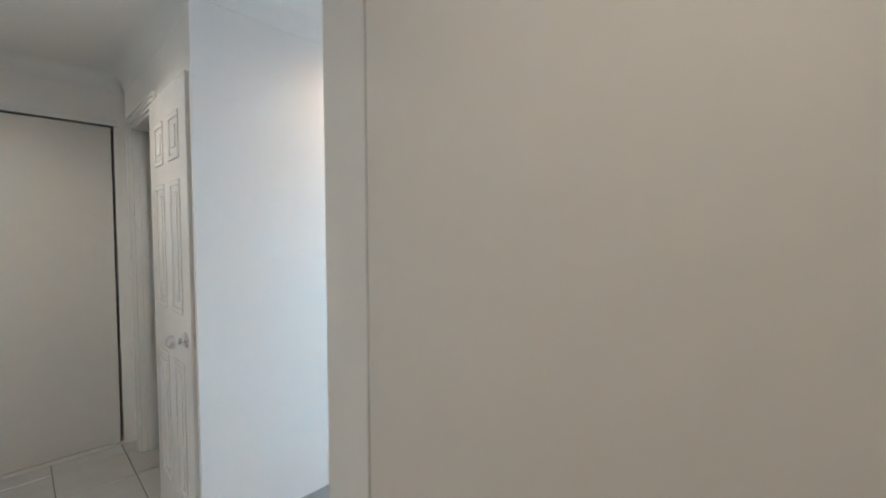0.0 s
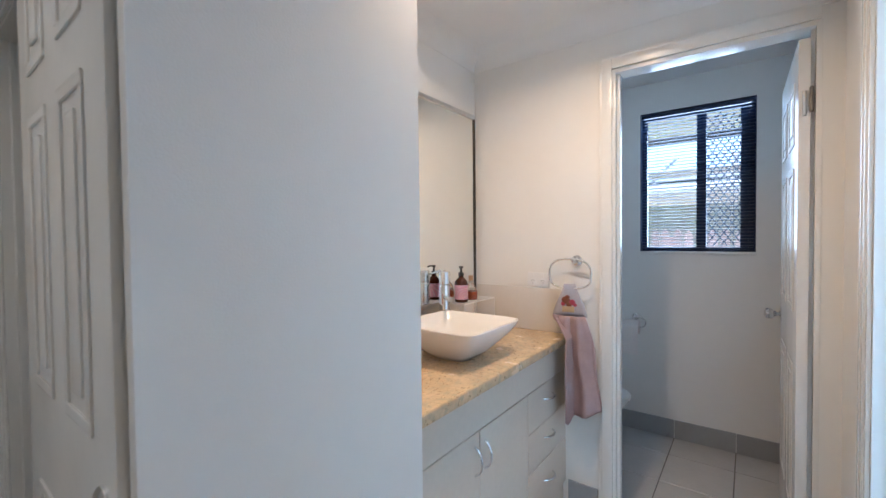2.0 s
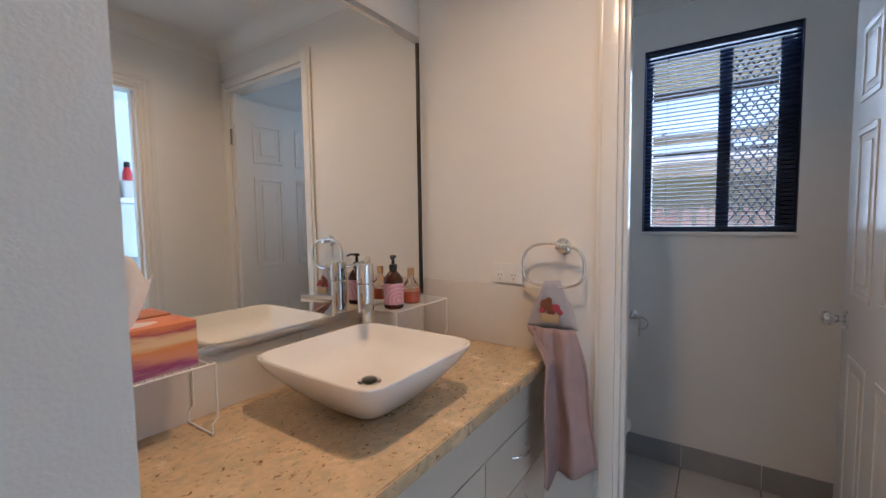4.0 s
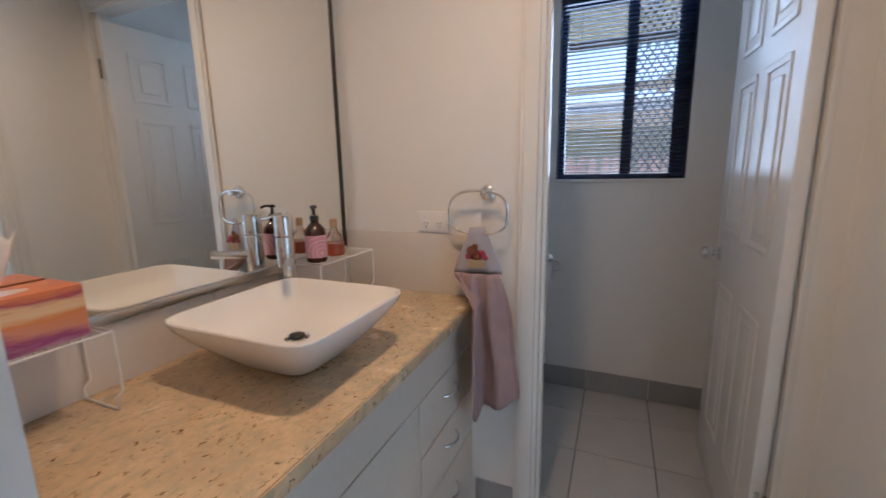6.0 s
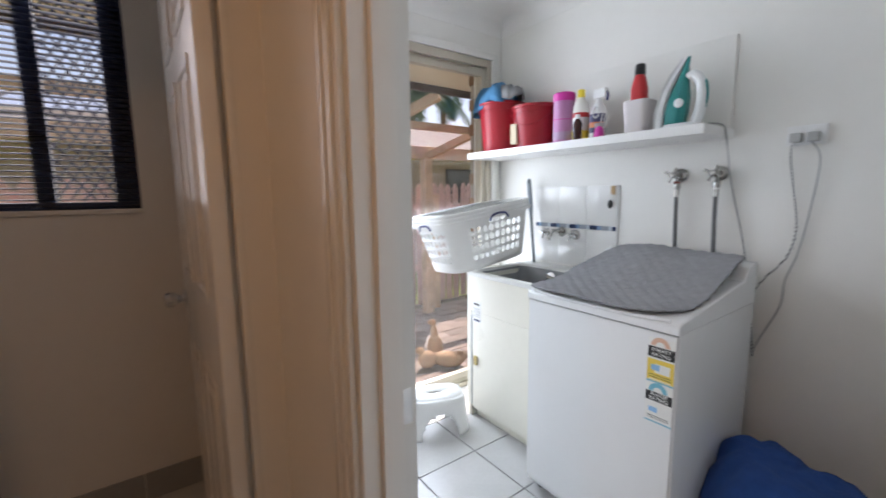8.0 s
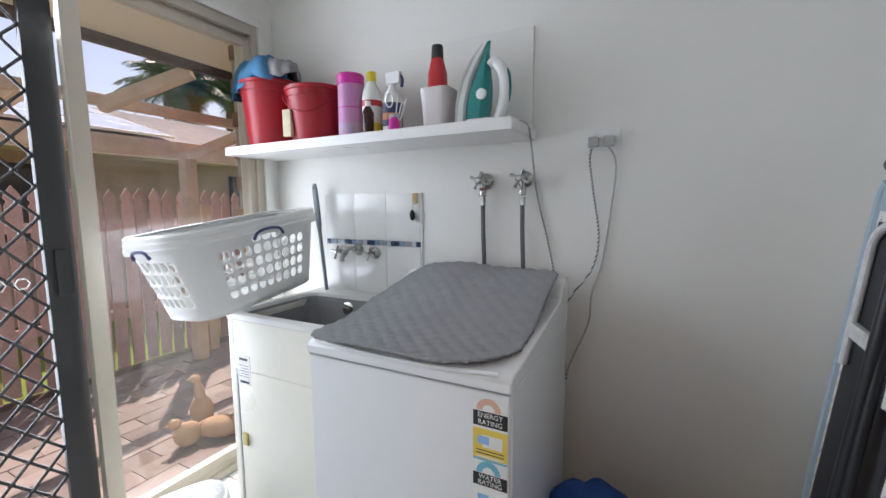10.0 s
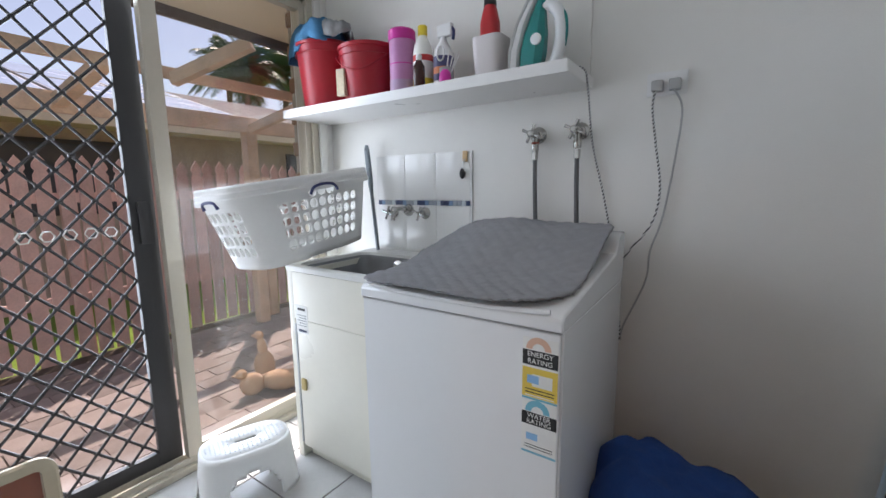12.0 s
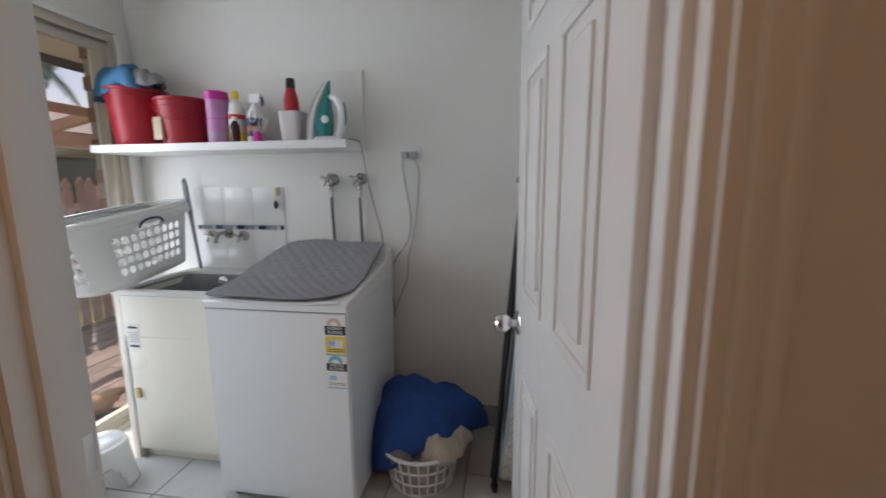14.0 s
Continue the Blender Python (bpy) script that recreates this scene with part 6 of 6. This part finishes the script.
skin(bm, [superloop(bm, 0.034, 0.026, 0, 3, 32), superloop(bm, 0.036, 0.028, 0.12, 3, 32), superloop(bm, 0.034, 0.027, 0.20, 3, 32), superloop(bm, 0.024, 0.022, 0.245, 2.4, 32), superloop(bm, 0.020, 0.020, 0.255, 2, 32)])
part("body", bm, mat("red_bottle_plastic", (0.50, 0.02, 0.025), 0.35), rb)
part("cap", lathe(B(), [(0.023, 0.255), (0.021, 0.298), (0.018, 0.302), (0.003, 0.303)], 24), M_BLACK, rb)


def iron():
    root = thing("steam_iron", (2.095, -1.36, ZS), "white and teal steam iron standing on its heel", "iron", turn=0)
    teal, white = mat("teal_plastic", (0.0, 0.22, 0.21), 0.3, vary=0.08), mat("white_iron_plastic", (0.78, 0.79, 0.79), 0.3)

    def shell(name, outline, half, material, label=""):
        """outline: (z, x0, x1, share of the half width)."""
        bm = B()
        loops = []
        for z, xa, xb, f in outline:
            w = half * f
            loops.append([bm.verts.new((x, y, z)) for x, y in ((xb, 0.9 * w), (xb - 0.15 * (xb - xa), w), (xa + 0.3 * (xb - xa), 0.9 * w), (xa, 0.4 * w), (xa, -0.4 * w), (xa + 0.3 * (xb - xa), -0.9 * w), (xb - 0.15 * (xb - xa), -w), (xb, -0.9 * w))])
        skin(bm, loops)
        return part(name, bm, material, root, label)
    # the sole faces +x; the tip points up
    shell("soleplate", [(0.0, 0.084, 0.094, 0.9), (0.08, 0.078, 0.089, 1.0), (0.16, 0.058, 0.070, 0.85), (0.23, 0.030, 0.044, 0.5), (0.285, -0.004, 0.008, 0.12)], 0.055, M_STEEL)
    shell("skirt", [(0.0, 0.055, 0.085, 0.95), (0.08, 0.050, 0.079, 1.0), (0.16, 0.034, 0.059, 0.85), (0.23, 0.010, 0.031, 0.5), (0.288, -0.016, -0.002, 0.14)], 0.056, white)
    shell("tank", [(0.01, -0.010, 0.056, 0.8), (0.07, -0.022, 0.051, 0.95), (0.13, -0.026, 0.038, 0.85), (0.19, -0.022, 0.018, 0.6), (0.25, -0.018, -0.004, 0.3), (0.290, -0.022, -0.014, 0.12)], 0.046, teal, "translucent teal water tank")
    shell("heel", [(0.0, -0.070, 0.060, 0.95), (0.012, -0.072, 0.060, 1.0), (0.026, -0.060, 0.05, 0.8)], 0.052, white)
    part("handle", tube(B(), curve_pts([(-0.022, 0, 0.205), (-0.040, 0, 0.215), (-0.066, 0, 0.185), (-0.076, 0, 0.13), (-0.070, 0, 0.07), (-0.050, 0, 0.015)], 6), 0.020, 14), white, root)
    part("grip", tube(B(), curve_pts([(-0.070, 0, 0.192), (-0.084, 0, 0.17), (-0.088, 0, 0.12), (-0.082, 0, 0.08)], 6), 0.011, 12), teal, root, "teal grip")
    part("dial", lathe(B(), [(0.018, 0), (0.018, 0.008), (0.014, 0.010), (0.002, 0.0105)], 24, pose(-0.006, 0.040, 0.105, -90)), white, root)
    return root


iron()


# ---- outside ----
GZ = -0.10
M_GRASS = mat("grass_ground", (0.16, 0.26, 0.035), 0.95, scale=3, vary=0.35, bump=1.0, bump_scale=80)
M_PAVE = mat("clay_paver", (0.34, 0.285, 0.265), 0.8, scale=12, vary=0.2, rand=0.25, bump=0.6, bump_scale=90)
M_SAND = mat("paving_sand", (0.12, 0.095, 0.075), 0.95, scale=20, vary=0.25, bump=0.7, bump_scale=200)
bm = B()
box(bm, (-400, -400, GZ - 0.35), (700, 400, GZ - 0.04))
tagged(part("ground", bm, M_GRASS, smooth=False), "sunlit green lawn around the house", "ground", "", "structure")
paving = slab("paving", (XE + 0.16, -5.0, GZ - 0.06), (5.63, 2.0, GZ - 0.012), M_SAND, "sand joints of the paved side path")
tagged(paving, category="paving")
slab("door_step", (XE + 0.098, -1.42, GZ - 0.02), (XE + 0.16, 0.10, -0.004), M_SAND, "mortar step under the sliding door")

M_FENCE = mat("stained_paling", (0.66, 0.45, 0.41), 0.8, scale=7, vary=0.3, rand=0.15, bump=0.5, bump_scale=60)
fe = thing("paling_fence", (5.60, 0, GZ), "reddish stained timber paling fence with pointed tops", "fence")
bm = B()
prof = [(-0.045, 0.0), (0.045, 0.0), (0.045, 1.40), (0.030, 1.43), (0.046, 1.455), (0.040, 1.485), (0.0, 1.545), (-0.040, 1.485), (-0.046, 1.455), (-0.030, 1.43), (-0.045, 1.40)]
f0, f1 = [bm.verts.new((0, y, z)) for y, z in prof], [bm.verts.new((0.018, y, z)) for y, z in prof]
for k in range(len(prof)):
    bm.faces.new((f0[k], f0[(k + 1) % len(prof)], f1[(k + 1) % len(prof)], f1[k]))
bm.faces.new(f0), bm.faces.new(list(reversed(f1)))
pal = mesh_of("paling", bm, M_FENCE, False)
for k in range(67):
    o = new("paling", pal)
    o.parent = fe
    o.matrix_basis = pose(random.uniform(-0.004, 0.004), 2.0 - k * 0.117, random.uniform(-0.012, 0.012), random.uniform(-0.5, 0.5))
for z in (0.42, 1.20):
    part("rail", box(B(), (0.019, -5.8, z), (0.062, 2.1, z + 0.075), 0.003), M_FENCE, fe)
for y in (1.2, -1.0, -3.3, -5.5):
    part("post", box(B(), (0.063, y, -0.1), (0.15, y + 0.09, 1.45), 0.003), M_FENCE, fe)

M_TIMBER = mat("weathered_pine", (0.70, 0.51, 0.36), 0.75, scale=6, vary=0.25, bump=0.4, bump_scale=70)
pg = thing("pergola", (0, 0, 0), "weathered timber pergola between house eave and fence", "pergola")
part("post", box(B(), (5.15, -2.22, GZ), (5.25, -2.12, 1.70), 0.004), M_TIMBER, pg)
part("post", box(B(), (5.30, -2.42, GZ), (5.39, -2.33, 1.30), 0.004), M_TIMBER, pg)
part("post", box(B(), (5.15, 1.6, GZ), (5.25, 1.7, 1.70), 0.004), M_TIMBER, pg)
part("beam", box(B(), (5.17, -3.2, 1.695), (5.22, 2.2, 1.83), 0.004), M_TIMBER, pg, "pale lower beam")
part("beam", box(B(), (4.57, -3.4, 1.905), (4.62, 2.2, 1.975), 0.004), M_TIMBER, pg)


def strut(a, b, w):
    bm = B()
    a, b = Vector(a), Vector(b)
    box(bm, (-w / 2, -w / 2, 0), (w / 2, w / 2, (b - a).length), 0.003)
    q = (b - a).to_track_quat("Z", "Y").to_matrix().to_4x4()
    return part("brace", bm, M_TIMBER, pg, m=Matrix.Translation(a) @ q)


strut((4.60, -1.30, 1.90), (4.18, -1.62, 2.13), 0.075)
strut((4.60, 0.55, 1.90), (4.18, 0.25, 2.13), 0.075)
strut((5.20, -2.18, 1.72), (4.60, -2.42, 1.94), 0.075)
strut((5.20, -0.85, 1.76), (4.60, -0.95, 1.94), 0.075)

M_SOFFIT = mat("cream_soffit", (0.78, 0.66, 0.49), 0.7, vary=0.04)
ev = thing("eave", (0, 0, 0), "cream lined eave with a dark timber fascia", "eave")
tagged(ev, kind="structure")
part("soffit", box(B(), (XE + 0.17, -5.0, 2.185), (4.13, 3.9, 2.20)), M_SOFFIT, ev)
part("fascia", box(B(), (4.13, -5.0, 2.13), (4.165, 3.9, 2.36), 0.003), mat("brown_fascia", (0.10, 0.07, 0.055), 0.6), ev, "dark brown fascia")
part("eave_roof", box(B(), (XE + 0.20, -5.0, 2.36), (4.25, 3.9, 2.40)), mat("roof_dark", (0.10, 0.09, 0.085), 0.8), ev)

# brick edge beside the sliding door
M_BRICK = mat("brown_brick", (0.30, 0.17, 0.10), 0.85, scale=14, vary=0.25, rand=0.2, bump=0.6, bump_scale=90)
pier = slab("wall_brick_skin", (XE + 0.162, -5.0, GZ), (XE + 0.262, -1.475, 2.185), mat("mortar", (0.35, 0.30, 0.25), 0.9, bump=0.5, bump_scale=200), "mortar bed of the outer brick skin")
tagged(pier, category="wall")

# statues by the door: plain stone shapes
M_STONE = mat("pale_terracotta", (0.52, 0.34, 0.22), 0.85, scale=14, vary=0.2, bump=0.6, bump_scale=120)


def blob_statue(name, place, blobs, turn, label):
    bm = B()
    for (x, y, z), (a, b, c), rot in blobs:
        v = bmesh.ops.create_uvsphere(bm, u_segments=18, v_segments=12, radius=1.0)["verts"]
        bmesh.ops.transform(bm, matrix=pose(x, y, z, 0, rot, 0) @ Matrix.Diagonal((a, b, c, 1)), verts=v)
    ob = part(name, bm, M_STONE)
    ob.matrix_basis = pose(*place, 0, 0, turn)
    return tagged(ob, label, "statue")


blob_statue("garden_statue", (4.04, -1.45, GZ), [((0, 0, 0.10), (0.07, 0.06, 0.105), 0), ((-0.01, 0, 0.22), (0.032, 0.03, 0.08), -8), ((-0.03, 0, 0.31), (0.035, 0.027, 0.028), 0), ((-0.065, 0, 0.302), (0.022, 0.014, 0.010), 0)], 200, "pale terracotta goose statue standing on the pavers")
blob_statue("garden_statue", (3.91, -1.28, GZ), [((0, 0, 0.07), (0.075, 0.055, 0.072), 10), ((-0.06, 0, 0.15), (0.034, 0.03, 0.03), 0), ((-0.095, 0, 0.147), (0.02, 0.012, 0.009), 0), ((0.07, 0, 0.10), (0.03, 0.02, 0.016), -25)], 250, "small pale terracotta duckling statue on the pavers")
blob_statue("garden_statue", (3.83, -1.43, GZ), [((0, 0, 0.062), (0.125, 0.075, 0.064), 6), ((0.09, 0.0, 0.08), (0.065, 0.05, 0.05), -12), ((0.15, 0, 0.105), (0.035, 0.03, 0.028), 0), ((-0.10, 0.02, 0.05), (0.06, 0.045, 0.04), 15)], 230, "rounded pale terracotta animal statue lying on the pavers")

# neighbour's house
nh = thing("neighbour_house", (0, 0, 0), "low neighbouring house with tiled roof beyond the fence", "house")
M_NWALL, M_ROOF = mat("neighbour_brick", (0.42, 0.35, 0.29), 0.85, scale=5, vary=0.2, bump=0.5, bump_scale=60), mat("roof_tile_grey", (0.50, 0.45, 0.42), 0.8, scale=4, vary=0.25, bump=0.4, bump_scale=30)
part("wall", box(B(), (8.1, -9.6, GZ), (14.5, 9.0, 1.95)), M_NWALL, nh, smooth=False)
part("fascia", box(B(), (7.42, -10.3, 1.92), (7.47, 9.6, 2.08), 0.004), M_SOFFIT, nh, "cream gutter and fascia")
part("soffit", box(B(), (7.47, -10.2, 1.95), (8.1, 9.5, 1.97)), M_SOFFIT, nh)
bm = B()
ex, rx, ez, rz = 7.42, 11.4, 2.08, 3.22
q = [bm.verts.new(p) for p in ((ex, 9.6, ez), (ex, -10.3, ez), (rx, -6.4, rz), (rx, 6.0, rz), (15.4, 9.6, ez), (15.4, -10.3, ez))]
bm.faces.new((q[0], q[1], q[2], q[3])), bm.faces.new((q[3], q[2], q[5], q[4])), bm.faces.new((q[1], q[5], q[2])), bm.faces.new((q[0], q[3], q[4])), bm.faces.new((q[0], q[4], q[5], q[1]))
part("roof", bm, M_ROOF, nh, smooth=False)
pitch = math.atan2(rz - ez, rx - ex)
for r in range(1, 24):
    u = r / 24
    ya_, yb_ = 9.6 - 3.6 * u, -10.3 + 3.9 * u
    bm = B()
    box(bm, (-0.02, yb_, 0.0), (0.16, ya_, 0.028), 0.006, 1)
    part("tile_course", bm, M_ROOF, nh, m=pose(ex + (rx - ex) * u, 0, ez + (rz - ez) * u, 0, -math.degrees(pitch) + 3, 0))
for y, w, z0_, z1_ in ((-1.6, 1.4, 0.9, 1.8), (-5.2, 1.2, 0.9, 1.8)):
    wn_ = part("window", box(B(), (8.06, y - w / 2, z0_), (8.10, y + w / 2, z1_), 0.004), M_DARK, nh)
    part("pane", box(B(), (8.05, y - w / 2 + 0.05, z0_ + 0.05), (8.06, y + w / 2 - 0.05, z1_ - 0.05)), mat("dark_pane", (0.05, 0.06, 0.07), 0.1), wn_)
M_SOLAR = mat("solar_cell_glass", (0.42, 0.52, 0.68), 0.25, scale=2, vary=0.1)
for i in range(7):
    for j in range(2):
        sp_ = thing("solar_panel", (0, 0, 0), "blue-grey solar panel with silver frame on the roof", "solar panel", "roof solar panels")
        u = 0.10 + 0.42 * j
        sp_.matrix_basis = pose(ex + (rx - ex) * u, 3.4 - i * 1.08, ez + (rz - ez) * u + 0.07, 0, -math.degrees(pitch), 0)
        part("frame", box(B(), (0, -0.51, 0), (1.62, 0.51, 0.035), 0.003), M_STEEL, sp_)
        part("cell_sheet", box(B(), (0.03, -0.48, 0.0352), (1.59, 0.48, 0.037)), M_SOLAR, sp_)


def palm(place, height, seed):
    rnd = random.Random(seed)
    root = thing("palm_tree", place, "tall green feather palm behind the neighbouring roof", "palm tree")
    leaf_m = bpy.data.materials.get("palm_leaf") or mat("palm_leaf", (0.085, 0.15, 0.055), 0.5, scale=4, vary=0.3, rand=0.2)
    bark = bpy.data.materials.get("palm_bark") or mat("palm_bark", (0.20, 0.16, 0.12), 0.9, scale=6, vary=0.25, bump=0.6)
    part("trunk", tube(B(), [(0, 0, 0), (0.05, 0.02, height * 0.5), (0.0, 0, height)], 0.12, 12, radii=[0.16, 0.12, 0.10]), bark, root)
    for k in range(34):
        a = 2.4 * k + rnd.uniform(-0.25, 0.25)
        up = rnd.uniform(-0.5, 1.35)
        L = rnd.uniform(1.5, 2.2)
        bm = B()
        spine = []
        for s in range(13):
            t = s / 12
            r = L * t * math.cos(up) * (1 - 0.15 * t)
            z = L * (t * math.sin(up) + 0.25 * t - 0.62 * t * t)
            spine.append(Vector((r * math.cos(a), r * math.sin(a), height + z)))
        tube(bm, spine, 0.02, 5, radii=[0.025 * (1 - s / 13) + 0.004 for s in range(13)])
        for s in range(2, 52):
            t = s / 52 * 11.99
            i = int(t)
            p = spine[i].lerp(spine[i + 1], t - i)
            d = (spine[i + 1] - spine[i]).normalized()
            side = d.cross(Vector((0, 0, 1))).normalized()
            ln_ = 0.52 * math.sin(math.pi * min(1, 0.12 + t / 13)) ** 0.7
            for sg in (-1, 1):
                tip = p + ln_ * (sg * side * 0.85 + d * 0.5 + Vector((0, 0, -0.30 + rnd.uniform(-0.15, 0.15))))
                w = d * 0.022
                v = [bm.verts.new(p - w), bm.verts.new(p + w), bm.verts.new(p.lerp(tip, 0.6) + w * 0.7), bm.verts.new(tip)]
                bm.faces.new(v)
        part("frond", bm, leaf_m, root, smooth=False)
    return root


palm((15.0, -8.2, GZ), 5.2, 2)
palm((17.5, -9.0, GZ), 5.7, 5)
palm((16.0, -10.4, GZ), 5.6, 8)


# ---- pieces of floors, skirtings, paving and brickwork ----
TS = 0.339
bm = B()
box(bm, (-TS / 2 + 0.0025, -TS / 2 + 0.0025, -0.007), (TS / 2 - 0.0025, TS / 2 - 0.0025, 0.0), 0.0015, 1)
tile_mesh = mesh_of("tile", bm, M_TILE)
for i in range(-11, 2):
    for j in range(-9, 7):
        x, y = 2.735 + (i + 0.5) * TS, 0.58 + (j + 0.5) * TS
        if -0.95 < x < XE + 0.1 and -2.6 < y < 2.9 and not (x < 0.3 and y < -2.2):
            if x > XE - 0.12 and -1.4 < y < 0.1:
                continue
            o = new("tile", tile_mesh)
            o.parent = ground_floor
            o.matrix_basis = pose(x, y, random.uniform(-0.0006, 0), 0, 0, 90 * random.randrange(4))
# cut tiles along the sliding door
bm = B()
box(bm, (3.0765, -TS / 2 + 0.0025, -0.007), (XE - 0.016, TS / 2 - 0.0025, 0.0), 0.0015, 1)
cut_mesh = mesh_of("tile", bm, M_TILE)
for j in range(-6, 0):
    y = 0.58 + (j + 0.5) * TS
    if -1.5 < y < 0.1:
        o = new("tile", cut_mesh)
        o.parent = ground_floor
        o.matrix_basis = pose(0, y, 0)

sk = thing("baseboard", (0, 0, 0), "grey glazed skirting tiles along the floor", "skirting")
tagged(sk, kind="structure")


def skirting(axis, face, into, a0, a1, first):
    a = first
    while a < a1:
        b = min(a + TS - 0.003, a1)
        c = max(a, a0)
        if b - c > 0.02:
            f0, f1 = sorted((face + into * 0.001, face + into * 0.009))
            lo, hi = ((f0, c, 0.001), (f1, b, 0.125)) if axis == "x" else ((c, f0, 0.001), (b, f1, 0.125))
            part("skirting_tile", box(B(), lo, hi, 0.0015, 1), M_SKIRT, sk)
        a += TS


skirting("x", XE, -1, 0.26, 1.79, 0.241)
skirting("y", YP1, 1, 2.345, XE - 0.01, 2.058)
skirting("y", YB, -1, 2.345, XE - 0.01, 2.058)
skirting("x", XV, -1, 1.108, 1.262, 0.919)
skirting("x", XV, -1, 0.26, 0.275, 0.241)
skirting("y", YP1, 1, 1.88, XV - 0.01, 1.718)
skirting("y", YL, 1, 0.98, 1.80, 0.70)
skirting("x", 0.97, 1, YL + 0.01, YP0, -1.793)
skirting("y", YP0, -1, 1.88, XE - 0.02, 1.718)
skirting("y", 1.20, -1, XH + 0.03, 1.01, 0.36)

bm = B()
box(bm, (-0.148, -0.073, -0.05), (0.148, 0.073, 0.0), 0.006, 2)
pav_mesh = mesh_of("paver", bm, M_PAVE)
for i in range(14):
    for j in range(18):
        x = XE + 0.16 + 0.075 + i * 0.15
        y = 0.95 - j * 0.30 + (0.15 if i % 2 else 0)
        if x > 5.5 or y < -4.2:
            continue
        o = new("paver", pav_mesh)
        o.parent = paving
        o.matrix_basis = pose(x, y, GZ + random.uniform(-0.004, 0.002), random.uniform(-0.6, 0.6), random.uniform(-0.6, 0.6), 90)

bm = B()
box(bm, (-0.055, -0.115, -0.038), (0.055, 0.115, 0.038), 0.004, 1)
brick_mesh = mesh_of("brick", bm, M_BRICK)
for k in range(26):
    z = GZ + 0.045 + k * 0.086
    for j in range(3):
        y = -1.578 - j * 0.24 - (0.0 if k % 2 else 0.022)
        if z < 2.15:
            o = new("brick", brick_mesh)
            o.parent = pier
            o.matrix_basis = pose(XE + 0.214, y, z)
